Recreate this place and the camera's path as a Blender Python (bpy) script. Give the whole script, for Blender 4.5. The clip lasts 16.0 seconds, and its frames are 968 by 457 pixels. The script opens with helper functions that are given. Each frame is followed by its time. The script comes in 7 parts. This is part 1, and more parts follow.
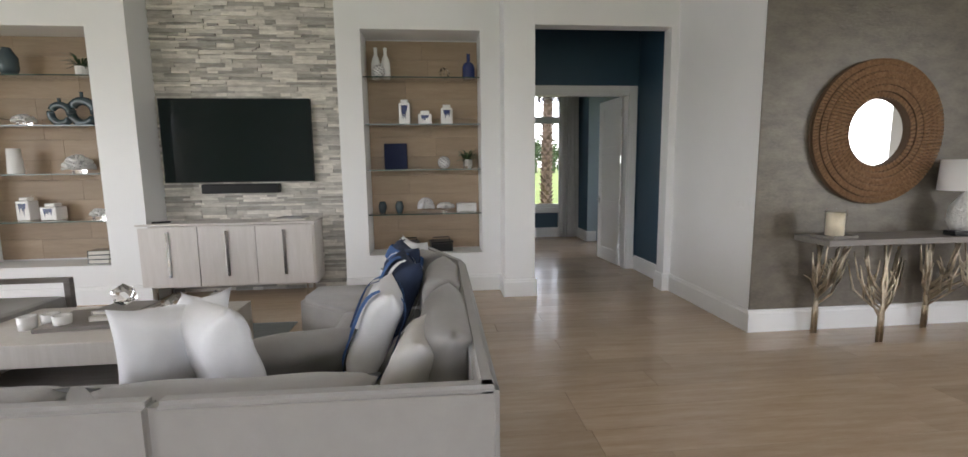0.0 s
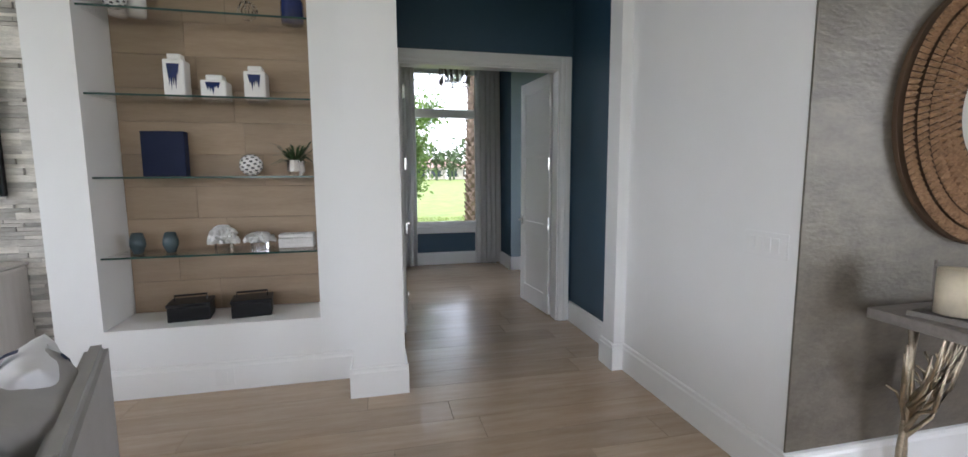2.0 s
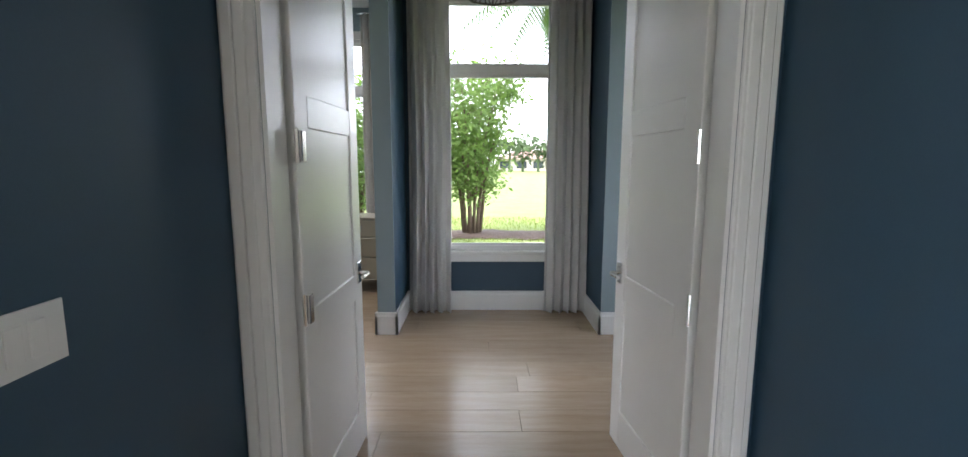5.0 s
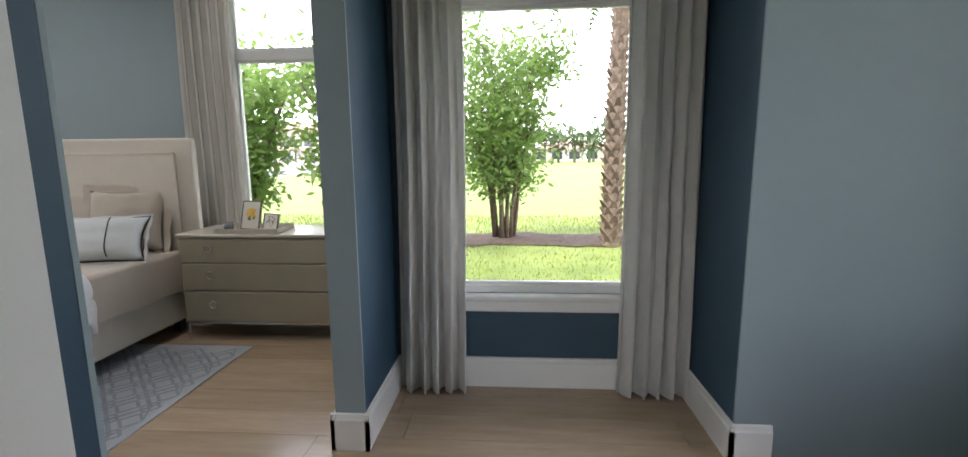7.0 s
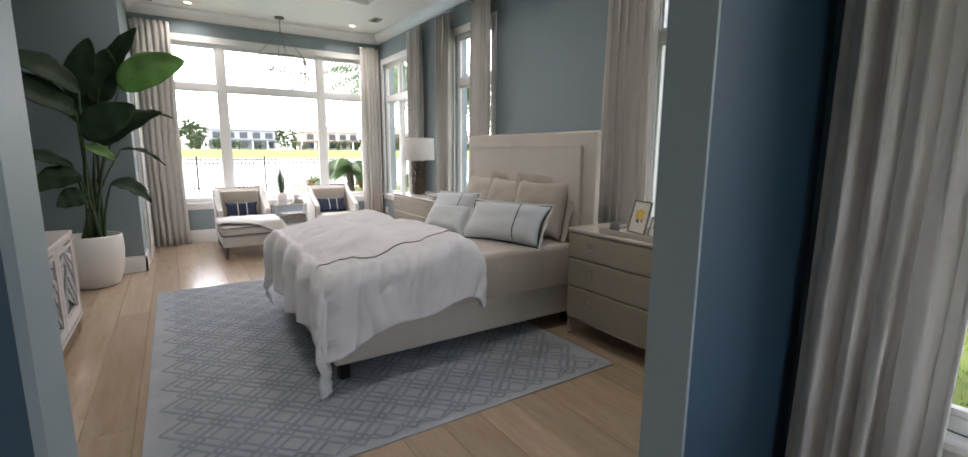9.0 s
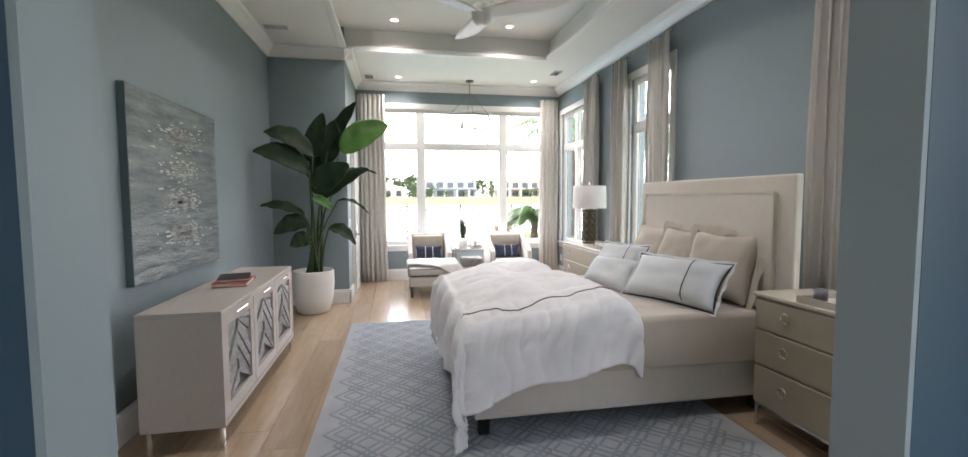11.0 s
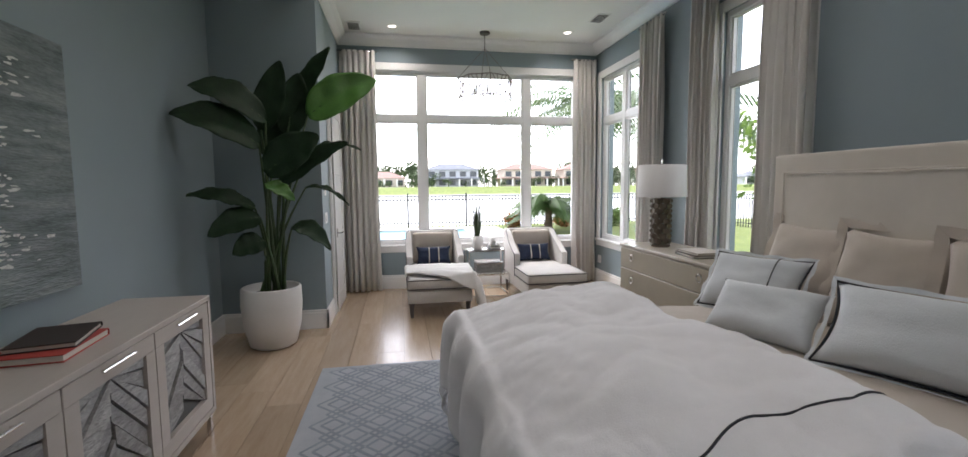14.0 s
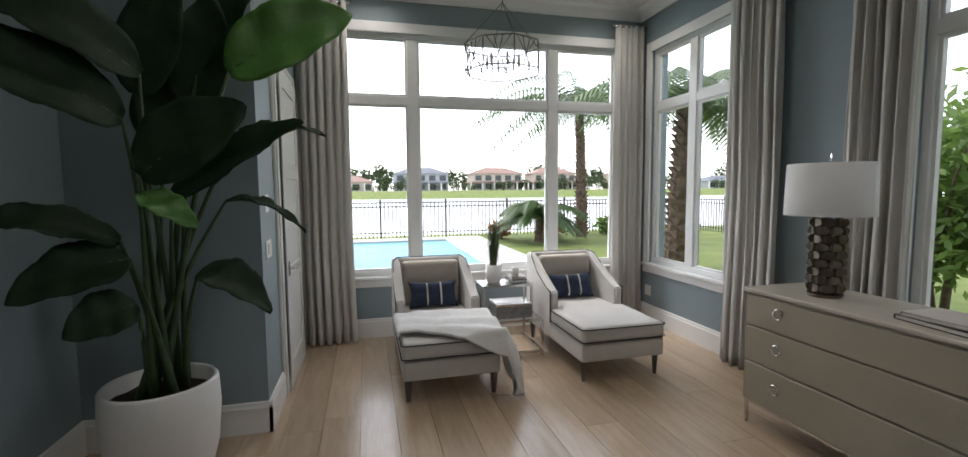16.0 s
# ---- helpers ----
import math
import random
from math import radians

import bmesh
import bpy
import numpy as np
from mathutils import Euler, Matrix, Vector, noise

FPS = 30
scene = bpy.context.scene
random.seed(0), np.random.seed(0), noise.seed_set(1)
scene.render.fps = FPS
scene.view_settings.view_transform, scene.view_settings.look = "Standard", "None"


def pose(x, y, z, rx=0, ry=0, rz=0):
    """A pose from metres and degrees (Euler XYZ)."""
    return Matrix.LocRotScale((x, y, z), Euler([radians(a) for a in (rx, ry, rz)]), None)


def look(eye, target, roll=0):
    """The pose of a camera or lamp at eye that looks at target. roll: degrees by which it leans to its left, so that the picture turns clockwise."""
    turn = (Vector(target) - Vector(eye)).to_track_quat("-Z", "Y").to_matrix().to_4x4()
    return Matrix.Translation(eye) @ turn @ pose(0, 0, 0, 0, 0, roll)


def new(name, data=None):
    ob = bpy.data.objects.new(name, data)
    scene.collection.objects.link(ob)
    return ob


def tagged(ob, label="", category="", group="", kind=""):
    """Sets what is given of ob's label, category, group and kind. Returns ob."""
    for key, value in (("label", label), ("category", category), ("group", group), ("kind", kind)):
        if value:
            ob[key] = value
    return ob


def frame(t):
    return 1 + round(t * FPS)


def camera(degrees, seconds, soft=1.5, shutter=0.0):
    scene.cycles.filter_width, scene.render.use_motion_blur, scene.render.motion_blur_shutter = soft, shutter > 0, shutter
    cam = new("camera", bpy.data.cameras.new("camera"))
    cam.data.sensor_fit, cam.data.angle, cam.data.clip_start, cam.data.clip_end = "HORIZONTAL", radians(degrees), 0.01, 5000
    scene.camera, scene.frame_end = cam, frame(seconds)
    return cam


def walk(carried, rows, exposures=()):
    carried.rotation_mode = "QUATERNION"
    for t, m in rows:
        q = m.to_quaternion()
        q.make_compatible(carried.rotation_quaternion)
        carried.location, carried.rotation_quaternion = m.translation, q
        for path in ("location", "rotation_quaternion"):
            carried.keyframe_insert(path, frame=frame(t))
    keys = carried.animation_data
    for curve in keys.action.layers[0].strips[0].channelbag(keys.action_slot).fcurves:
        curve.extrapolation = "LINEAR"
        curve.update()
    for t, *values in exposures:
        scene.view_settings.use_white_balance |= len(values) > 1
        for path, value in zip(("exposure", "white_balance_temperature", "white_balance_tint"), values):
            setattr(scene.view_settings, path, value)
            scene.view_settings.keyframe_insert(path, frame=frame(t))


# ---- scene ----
cam = camera(92.0, 16.0)
PATH = [
    (0, (-0.317, 3.508, 1.471), (-0.124, 5.482, 1.211), -0.7),
    (0.5, (-0.138, 4.044, 1.476), (0.17, 6.005, 1.229), -0.4),
    (1, (0.067, 4.598, 1.48), (0.459, 6.545, 1.251), -1.5),
    (1.5, (0.344, 5.095, 1.465), (0.794, 7.029, 1.23), -1.3),
    (2, (0.609, 5.61, 1.466), (1.054, 7.545, 1.232), -0.3),
    (2.5, (0.877, 6.08, 1.477), (1.266, 8.027, 1.244), -0.7),
    (3, (1.123, 6.557, 1.475), (1.379, 8.526, 1.237), -0.2),
    (3.5, (1.28, 7.047, 1.506), (1.483, 9.023, 1.267), -0.1),
    (4, (1.448, 7.513, 1.476), (1.54, 9.496, 1.227), 0.3),
    (4.5, (1.507, 7.947, 1.496), (1.55, 9.928, 1.228), -0.1),
    (5, (1.521, 8.365, 1.493), (1.534, 10.346, 1.223), 0.1),
    (7.5, (1.527, 10.54, 1.487), (1.262, 12.496, 1.164), -1.2),
    (8, (1.532, 10.799, 1.465), (0.703, 12.593, 1.157), -2.1),
    (8.3, (1.58, 10.952, 1.459), (0.365, 12.51, 1.15), -0.6),
    (8.5, (1.568, 11.014, 1.47), (0.189, 12.425, 1.144), -0.3),
    (9, (1.529, 11.119, 1.487), (-0.118, 12.206, 1.161), 0.4),
    (9.5, (1.529, 11.202, 1.5), (-0.31, 11.923, 1.188), -0.5),
    (10, (1.506, 11.346, 1.518), (-0.418, 11.812, 1.232), -0.4),
    (12.3, (1.258, 11.471, 1.501), (-0.707, 11.839, 1.433), 0.3),
    (12.5, (1.09, 11.496, 1.508), (-0.876, 11.856, 1.433), 0.3),
    (13, (0.672, 11.538, 1.5), (-1.296, 11.879, 1.386), -0.1),
    (13.5, (0.171, 11.572, 1.48), (-1.796, 11.906, 1.335), -0.3),
    (14, (-0.374, 11.514, 1.473), (-2.334, 11.869, 1.294), -0.5),
    (14.5, (-0.924, 11.474, 1.461), (-2.872, 11.877, 1.255), -0.5),
    (15, (-1.418, 11.454, 1.49), (-3.358, 11.883, 1.264), -0.3),
    (15.5, (-1.869, 11.397, 1.519), (-3.805, 11.856, 1.316), -0.6),
    (16, (-2.299, 11.371, 1.523), (-4.232, 11.857, 1.36), -0.5),
]
EXPOSURES = [(0, 1.6, 6350, 15), (0.5, 1.85, 6300, 15), (1, 1.95, 6200, 15), (2, 1.85, 5950, 15), (3.5, 1.95, 5950, 15), (5, 2.4, 6150, 14), (7.5, 2.2, 6400, 15), (8.5, 1.45, 6300, 16), (9.3, 2.3, 6600, 16), (10, 2.45, 6500, 16), (12.5, 1.95, 6400, 16), (13, 1.4, 6350, 16), (14, 1.5, 6350, 16), (15, 1.25, 6350, 15), (16, 0.9, 6350, 12)]
walk(cam, [(t, look(eye, target, roll)) for t, eye, target, roll in PATH], EXPOSURES)

# ---- world, sun, exposure ----
world = bpy.data.worlds.new("overcast_sky")
scene.world = world
world.use_nodes = True
wn, wl = world.node_tree.nodes, world.node_tree.links
bg = wn["Background"]
sky = wn.new("ShaderNodeTexSky")
sky.sky_type, sky.sun_disc = "NISHITA", False
sky.sun_elevation, sky.sun_rotation = radians(50), radians(250)
soft_cloud = wn.new("ShaderNodeHueSaturation")
soft_cloud.inputs["Saturation"].default_value = 0.22
wl.new(sky.outputs[0], soft_cloud.inputs["Color"])
wl.new(soft_cloud.outputs[0], bg.inputs[0])
bg.inputs[1].default_value = 0.30

sun_data = bpy.data.lights.new("sun", "SUN")
sun_data.energy, sun_data.angle, sun_data.color = 1.2, radians(12), (1.0, 0.96, 0.9)
sun = new("sun", sun_data)
sun.matrix_world = look((0, 0, 20), (6, 4, 8))


def window_lamp(name, eye, target, w, h, power):
    d = bpy.data.lights.new(name, "AREA")
    d.shape, d.size, d.size_y, d.energy, d.color = "RECTANGLE", w, h, power, (0.93, 0.97, 1.0)
    ob = new(name, d)
    ob.matrix_world = look(eye, target)
    return ob


window_lamp("back_window_light", (-1.0, -2.02, 1.6), (-1.0, 3, 1.5), 4.6, 2.7, 9)
window_lamp("side_window_light", (-7.42, 4.0, 1.6), (0, 4.0, 1.4), 4.8, 2.7, 31)
window_lamp("entry_window_light", (6.42, 3.5, 1.7), (0, 3.5, 1.3), 1.8, 2.6, 21)


# ---- materials ----
def node(nt, kind, **inputs):
    n = nt.nodes.new(kind)
    for k, v in inputs.items():
        n.inputs[k].default_value = v
    return n


def material(name, color, rough=0.5, metal=0.0, vary=0.08, scale=6.0, stretch=(1, 1, 1), bump=0.05, fine=60.0, second=None, coat=0.0, sheen=0.0, random_tint=0.0, spec=0.5, through_light=0.0):
    """A surface with variation at two scales and fine relief."""
    m = bpy.data.materials.new(name)
    m.use_nodes = True
    nt = m.node_tree
    L = nt.links.new
    p = nt.nodes["Principled BSDF"]
    p.inputs["Roughness"].default_value, p.inputs["Metallic"].default_value = rough, metal
    p.inputs["Coat Weight"].default_value, p.inputs["Sheen Weight"].default_value = coat, sheen
    p.inputs["Specular IOR Level"].default_value = spec
    geo = nt.nodes.new("ShaderNodeNewGeometry")
    mp = nt.nodes.new("ShaderNodeMapping")
    mp.inputs["Scale"].default_value = stretch
    L(geo.outputs["Position"], mp.inputs["Vector"])
    info = nt.nodes.new("ShaderNodeObjectInfo")
    if random_tint:
        mul = nt.nodes.new("ShaderNodeVectorMath")
        mul.operation = "SCALE"
        mul.inputs[0].default_value = (37, 23, 11)
        L(info.outputs["Random"], mul.inputs["Scale"])
        L(mul.outputs[0], mp.inputs["Location"])
    big = node(nt, "ShaderNodeTexNoise", Scale=scale, Detail=6.0, Roughness=0.6)
    small = node(nt, "ShaderNodeTexNoise", Scale=fine, Detail=3.0)
    L(mp.outputs[0], big.inputs["Vector"])
    L(mp.outputs[0], small.inputs["Vector"])
    add = nt.nodes.new("ShaderNodeMath")
    add.operation = "MULTIPLY_ADD"
    add.inputs[1].default_value = 0.35
    L(small.outputs[0], add.inputs[0])
    L(big.outputs[0], add.inputs[2])
    ramp = nt.nodes.new("ShaderNodeValToRGB")
    dark = tuple(c * (1 - vary) for c in color) if second is None else second
    lite = tuple(min(1, c * (1 + vary)) for c in color) if second is None else color
    ramp.color_ramp.elements[0].position, ramp.color_ramp.elements[1].position = 0.42, 0.95
    ramp.color_ramp.elements[0].color, ramp.color_ramp.elements[1].color = (*dark, 1), (*lite, 1)
    L(add.outputs[0], ramp.inputs[0])
    out = ramp.outputs[0]
    if random_tint:
        hs = nt.nodes.new("ShaderNodeHueSaturation")
        mr = nt.nodes.new("ShaderNodeMapRange")
        mr.inputs["To Min"].default_value, mr.inputs["To Max"].default_value = 1 - random_tint, 1 + random_tint
        both = nt.nodes.new("ShaderNodeMath")
        both.operation = "ADD"
        L(info.outputs["Random"], both.inputs[0])
        L(geo.outputs["Random Per Island"], both.inputs[1])
        wrap = nt.nodes.new("ShaderNodeMath")
        wrap.operation = "FRACT"
        L(both.outputs[0], wrap.inputs[0])
        L(wrap.outputs[0], mr.inputs[0])
        L(mr.outputs[0], hs.inputs["Value"])
        L(out, hs.inputs["Color"])
        out = hs.outputs[0]
    L(out, p.inputs["Base Color"])
    b = nt.nodes.new("ShaderNodeBump")
    b.inputs["Strength"].default_value, b.inputs["Distance"].default_value = bump, 0.02
    L(add.outputs[0], b.inputs["Height"])
    L(b.outputs[0], p.inputs["Normal"])
    if through_light:
        tl = nt.nodes.new("ShaderNodeBsdfTranslucent")
        mix = nt.nodes.new("ShaderNodeMixShader")
        mix.inputs[0].default_value = through_light
        L(out, tl.inputs["Color"])
        L(p.outputs[0], mix.inputs[1])
        L(tl.outputs[0], mix.inputs[2])
        L(mix.outputs[0], nt.nodes["Material Output"].inputs[0])
    return m


def clear_glass(name, tint=(1, 1, 1), rough=0.0):
    m = bpy.data.materials.new(name)
    m.use_nodes = True
    p = m.node_tree.nodes["Principled BSDF"]
    p.inputs["Base Color"].default_value = (*tint, 1)
    p.inputs["Roughness"].default_value, p.inputs["Transmission Weight"].default_value = rough, 1.0
    p.inputs["IOR"].default_value = 1.45
    return m


def pane_glass(name):
    """Thin window glass: clear, with a Fresnel gloss."""
    m = bpy.data.materials.new(name)
    m.use_nodes = True
    nt = m.node_tree
    nt.nodes.remove(nt.nodes["Principled BSDF"])
    t, g, f, mix = (nt.nodes.new("ShaderNode" + k) for k in ("BsdfTransparent", "BsdfGlossy", "Math", "MixShader"))
    face = nt.nodes.new("ShaderNodeLayerWeight")
    g.inputs["Roughness"].default_value = 0.02
    f.operation = "POWER"
    f.inputs[1].default_value = 5.0
    nt.links.new(face.outputs["Facing"], f.inputs[0])
    nt.links.new(f.outputs[0], mix.inputs[0])
    nt.links.new(t.outputs[0], mix.inputs[1])
    nt.links.new(g.outputs[0], mix.inputs[2])
    nt.links.new(mix.outputs[0], nt.nodes["Material Output"].inputs[0])
    return m


WHITE = material("white_paint", (0.80, 0.80, 0.79), 0.45, vary=0.02, scale=2, bump=0.02, fine=180)
TRIM = material("trim_paint", (0.82, 0.82, 0.81), 0.3, vary=0.02, scale=3, bump=0.01, fine=150)
CEIL = material("ceiling_paint", (0.80, 0.80, 0.78), 0.8, vary=0.02, scale=2, bump=0.03, fine=120)
NAVY = material("navy_paint", (0.030, 0.072, 0.115), 0.5, vary=0.08, scale=1.5, bump=0.03, fine=150)
SLATE = material("blue_grey_paint", (0.26, 0.325, 0.355), 0.55, vary=0.04, scale=1.5, bump=0.03, fine=150)
PAPER = material("metallic_wallpaper", (0.185, 0.16, 0.125), 0.40, metal=0.25, vary=0.3, scale=5, stretch=(1, 1, 2.2), bump=0.25, fine=30, second=(0.10, 0.086, 0.068))
OAK = material("oak_plank", (0.52, 0.405, 0.295), 0.27, coat=0.15, vary=0.1, scale=2.2, stretch=(1, 9, 9), bump=0.06, fine=14, second=(0.40, 0.29, 0.195), random_tint=0.10)
OAKPANEL = material("oak_panel", (0.37, 0.275, 0.185), 0.5, scale=2.0, stretch=(1, 9, 9), bump=0.05, fine=16, second=(0.28, 0.20, 0.13), random_tint=0.1)
SUBFLOOR = material("dark_joint", (0.12, 0.085, 0.06), 0.8)
STONE = material("ledger_stone", (0.72, 0.69, 0.63), 0.75, scale=7, stretch=(1, 1, 4), bump=0.5, fine=45, second=(0.40, 0.375, 0.33), random_tint=0.42)
SOFA = material("grey_linen", (0.33, 0.318, 0.305), 0.9, vary=0.07, scale=7, bump=0.25, fine=420, sheen=0.3)
LIGHTSOFA = material("pale_linen", (0.62, 0.60, 0.575), 0.9, vary=0.05, scale=7, bump=0.25, fine=420, sheen=0.2)
BEIGE = material("beige_linen", (0.50, 0.445, 0.385), 0.9, vary=0.06, scale=7, bump=0.2, fine=400, sheen=0.3)
CREAM = material("cream_linen", (0.62, 0.575, 0.51), 0.9, vary=0.04, scale=8, bump=0.15, fine=400, sheen=0.2)
DUVET = material("white_cotton", (0.78, 0.78, 0.80), 0.85, vary=0.05, scale=8, bump=0.35, fine=250, sheen=0.3)
PALEBLUE = material("pale_blue_cotton", (0.65, 0.69, 0.72), 0.85, vary=0.04, scale=8, bump=0.3, fine=160, sheen=0.3)
DRAPE = material("ivory_drape", (0.74, 0.715, 0.68), 0.85, vary=0.04, scale=9, bump=0.2, fine=350, sheen=0.2, through_light=0.3)
WHITEDRAPE = material("white_drape", (0.78, 0.775, 0.76), 0.85, vary=0.04, scale=9, bump=0.2, fine=350, sheen=0.2, through_light=0.3)
DARKPIPE = material("charcoal_piping", (0.03, 0.032, 0.04), 0.8)
INDIGO = material("indigo_fabric", (0.022, 0.035, 0.075), 0.9, vary=0.2, scale=12, bump=0.3, fine=300)
COBALT = material("cobalt_fabric", (0.05, 0.12, 0.30), 0.9, vary=0.2, scale=12, bump=0.3, fine=300)
BLACK = material("black_lacquer", (0.012, 0.012, 0.013), 0.4, bump=0.02, spec=0.25)
SCREEN = material("screen_glass", (0.006, 0.012, 0.012), 0.06, bump=0.0, vary=0.02, spec=0.3)
CHROME = material("polished_nickel", (0.75, 0.74, 0.72), 0.15, metal=1.0, vary=0.02, bump=0.01)
BRONZE = material("aged_brass", (0.52, 0.45, 0.34), 0.33, metal=1.0, vary=0.3, scale=25, bump=0.3, fine=80)
MIRROR = material("mirror_silver", (0.9, 0.9, 0.9), 0.01, metal=1.0, vary=0.0, bump=0.0)
RATTAN = material("woven_rattan", (0.44, 0.27, 0.15), 0.6, vary=0.3, scale=30, bump=0.5, fine=120, second=(0.2, 0.11, 0.055))
GREYWOOD = material("grey_wood", (0.26, 0.235, 0.215), 0.5, scale=3, stretch=(1, 12, 12), bump=0.15, fine=20, second=(0.18, 0.16, 0.145))
ASHWOOD = material("whitewashed_wood", (0.66, 0.62, 0.585), 0.5, scale=3, stretch=(9, 9, 1), bump=0.05, fine=18, second=(0.58, 0.54, 0.50))
TAUPE = material("taupe_lacquer", (0.50, 0.455, 0.42), 0.4, vary=0.04, scale=4, stretch=(1, 9, 9), bump=0.04, fine=40)
SILVERWOOD = material("silvered_slat", (0.46, 0.46, 0.46), 0.5, metal=0.2, vary=0.3, scale=10, stretch=(1, 4, 4), bump=0.5, fine=40, second=(0.20, 0.20, 0.20), random_tint=0.2)
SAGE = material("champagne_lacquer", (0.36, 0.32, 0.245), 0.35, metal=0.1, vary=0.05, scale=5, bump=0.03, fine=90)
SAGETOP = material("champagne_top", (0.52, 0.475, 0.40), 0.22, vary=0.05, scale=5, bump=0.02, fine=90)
LEGWOOD = material("dark_oak_leg", (0.10, 0.085, 0.075), 0.5, vary=0.2, scale=12)
CERAMIC = material("white_ceramic", (0.80, 0.79, 0.77), 0.25, vary=0.03, scale=10, bump=0.02)
POT = material("white_planter", (0.78, 0.77, 0.75), 0.4, vary=0.03, scale=6, bump=0.05)
BLUEGLAZE = material("cobalt_glaze", (0.012, 0.025, 0.11), 0.15, vary=0.2, scale=20, bump=0.03)
NAVYBOX = material("navy_shagreen", (0.012, 0.018, 0.05), 0.6, bump=0.3, fine=180, spec=0.2)
SLATEGLASS = material("smoked_glass", (0.05, 0.075, 0.085), 0.1, vary=0.1, bump=0.0)
CORAL = material("white_coral", (0.74, 0.73, 0.71), 0.7, vary=0.1, scale=40, bump=0.8, fine=120)
WAX = material("candle_wax", (0.70, 0.62, 0.47), 0.4, vary=0.08, scale=15)
# Leaf green with the backlit shade put into its colour, near black.
LEAF = material("backlit_leaf", (0.017, 0.048, 0.019), 0.55, vary=0.3, scale=9, bump=0.15, fine=60, second=(0.008, 0.024, 0.010), spec=0.3)
# The same leaf in a much brighter green, for two blades.
LEAFLIGHT = material("bright_leaf", (0.10, 0.26, 0.045), 0.35, vary=0.2, scale=9, bump=0.15, fine=60, second=(0.06, 0.17, 0.03))
STALK = material("leaf_stalk", (0.05, 0.10, 0.03), 0.45, vary=0.3, scale=14, second=(0.03, 0.05, 0.02))
SOIL = material("potting_soil", (0.03, 0.022, 0.016), 0.95, vary=0.4, scale=40, bump=1.0)
RUG = material("wool_rug", (0.48, 0.505, 0.54), 0.95, vary=0.14, scale=5, bump=0.6, fine=260, second=(0.38, 0.41, 0.455))
RUGLINE = material("rug_line", (0.29, 0.325, 0.37), 0.95, vary=0.2, scale=8, bump=0.6, fine=260)
STRIPERUG = material("striped_rug", (0.30, 0.32, 0.32), 0.95, vary=0.3, scale=4, stretch=(1, 14, 1), bump=0.6, fine=160, second=(0.19, 0.21, 0.22))
ARTPAINT = material("seascape_paint", (0.29, 0.335, 0.34), 0.38, vary=0.4, scale=2.6, stretch=(1, 1, 6), bump=0.9, fine=22, second=(0.03, 0.055, 0.065))
ARTHI = material("palette_knife_white", (0.72, 0.73, 0.72), 0.35, vary=0.2, scale=20, bump=0.8)
CANVASEDGE = material("painted_canvas_edge", (0.10, 0.15, 0.17), 0.7)
SHADE = material("lamp_shade_linen", (0.78, 0.77, 0.76), 0.9, vary=0.02, scale=9, bump=0.15, fine=300)
LAMPGOLD = material("bronze_wafer", (0.16, 0.13, 0.10), 0.35, metal=0.9, vary=0.3, scale=20, bump=0.1)
THROW = material("white_fleece", (0.86, 0.855, 0.85), 0.95, vary=0.04, scale=25, bump=0.4, fine=180, sheen=0.5)
REDBOOK = material("red_cloth", (0.45, 0.06, 0.045), 0.6)
DARKBOOK = material("dark_cloth", (0.035, 0.025, 0.022), 0.6)
PAGE = material("page_edges", (0.68, 0.65, 0.58), 0.8, bump=0.3, fine=400, stretch=(1, 1, 6))
PLASTIC = material("switch_plastic", (0.80, 0.80, 0.79), 0.35, vary=0.01)
GLASS = clear_glass("clear_glass")
SHELFGLASS = pane_glass("shelf_glass")
EDGEGLASS = material("green_glass_edge", (0.02, 0.06, 0.05), 0.1, bump=0.0)
PANE = pane_glass("window_glass")
FRAME = material("window_frame_white", (0.82, 0.82, 0.81), 0.35, vary=0.02)
AGEDNICKEL = material("aged_nickel", (0.22, 0.20, 0.18), 0.35, metal=0.8, vary=0.2, scale=20)
DARKFRAME = material("dark_gasket_and_hole_shade", (0.04, 0.04, 0.04), 0.5)
LEDGLOW = bpy.data.materials.new("downlight_lens")
LEDGLOW.use_nodes = True
LEDGLOW.node_tree.nodes["Principled BSDF"].inputs["Emission Color"].default_value = (1, 0.93, 0.8, 1)
LEDGLOW.node_tree.nodes["Principled BSDF"].inputs["Emission Strength"].default_value = 1.2
# outdoors
LAWN = material("lawn_grass", (0.20, 0.24, 0.05), 0.9, vary=0.2, scale=1.1, bump=1.0, fine=45, second=(0.075, 0.12, 0.02))
GRASSBLADE = material("grass_blade", (0.23, 0.27, 0.05), 0.7, vary=0.3, scale=3, second=(0.14, 0.20, 0.035), random_tint=0.18, through_light=0.4)
MULCH = material("bark_mulch", (0.07, 0.045, 0.032), 0.95, vary=0.4, scale=14, bump=1.0, fine=60)
LAKE = material("lake_water", (0.42, 0.44, 0.45), 0.22, vary=0.05, scale=0.5, bump=0.12, fine=3)
POOL = material("pool_water", (0.12, 0.38, 0.47), 0.4, vary=0.2, scale=2.5, bump=0.25, fine=6, second=(0.05, 0.28, 0.42), spec=0.15)
PAVER = material("pool_deck", (0.55, 0.53, 0.50), 0.7, vary=0.1, scale=2, bump=0.2)
IRON = material("black_iron", (0.012, 0.012, 0.012), 0.5)
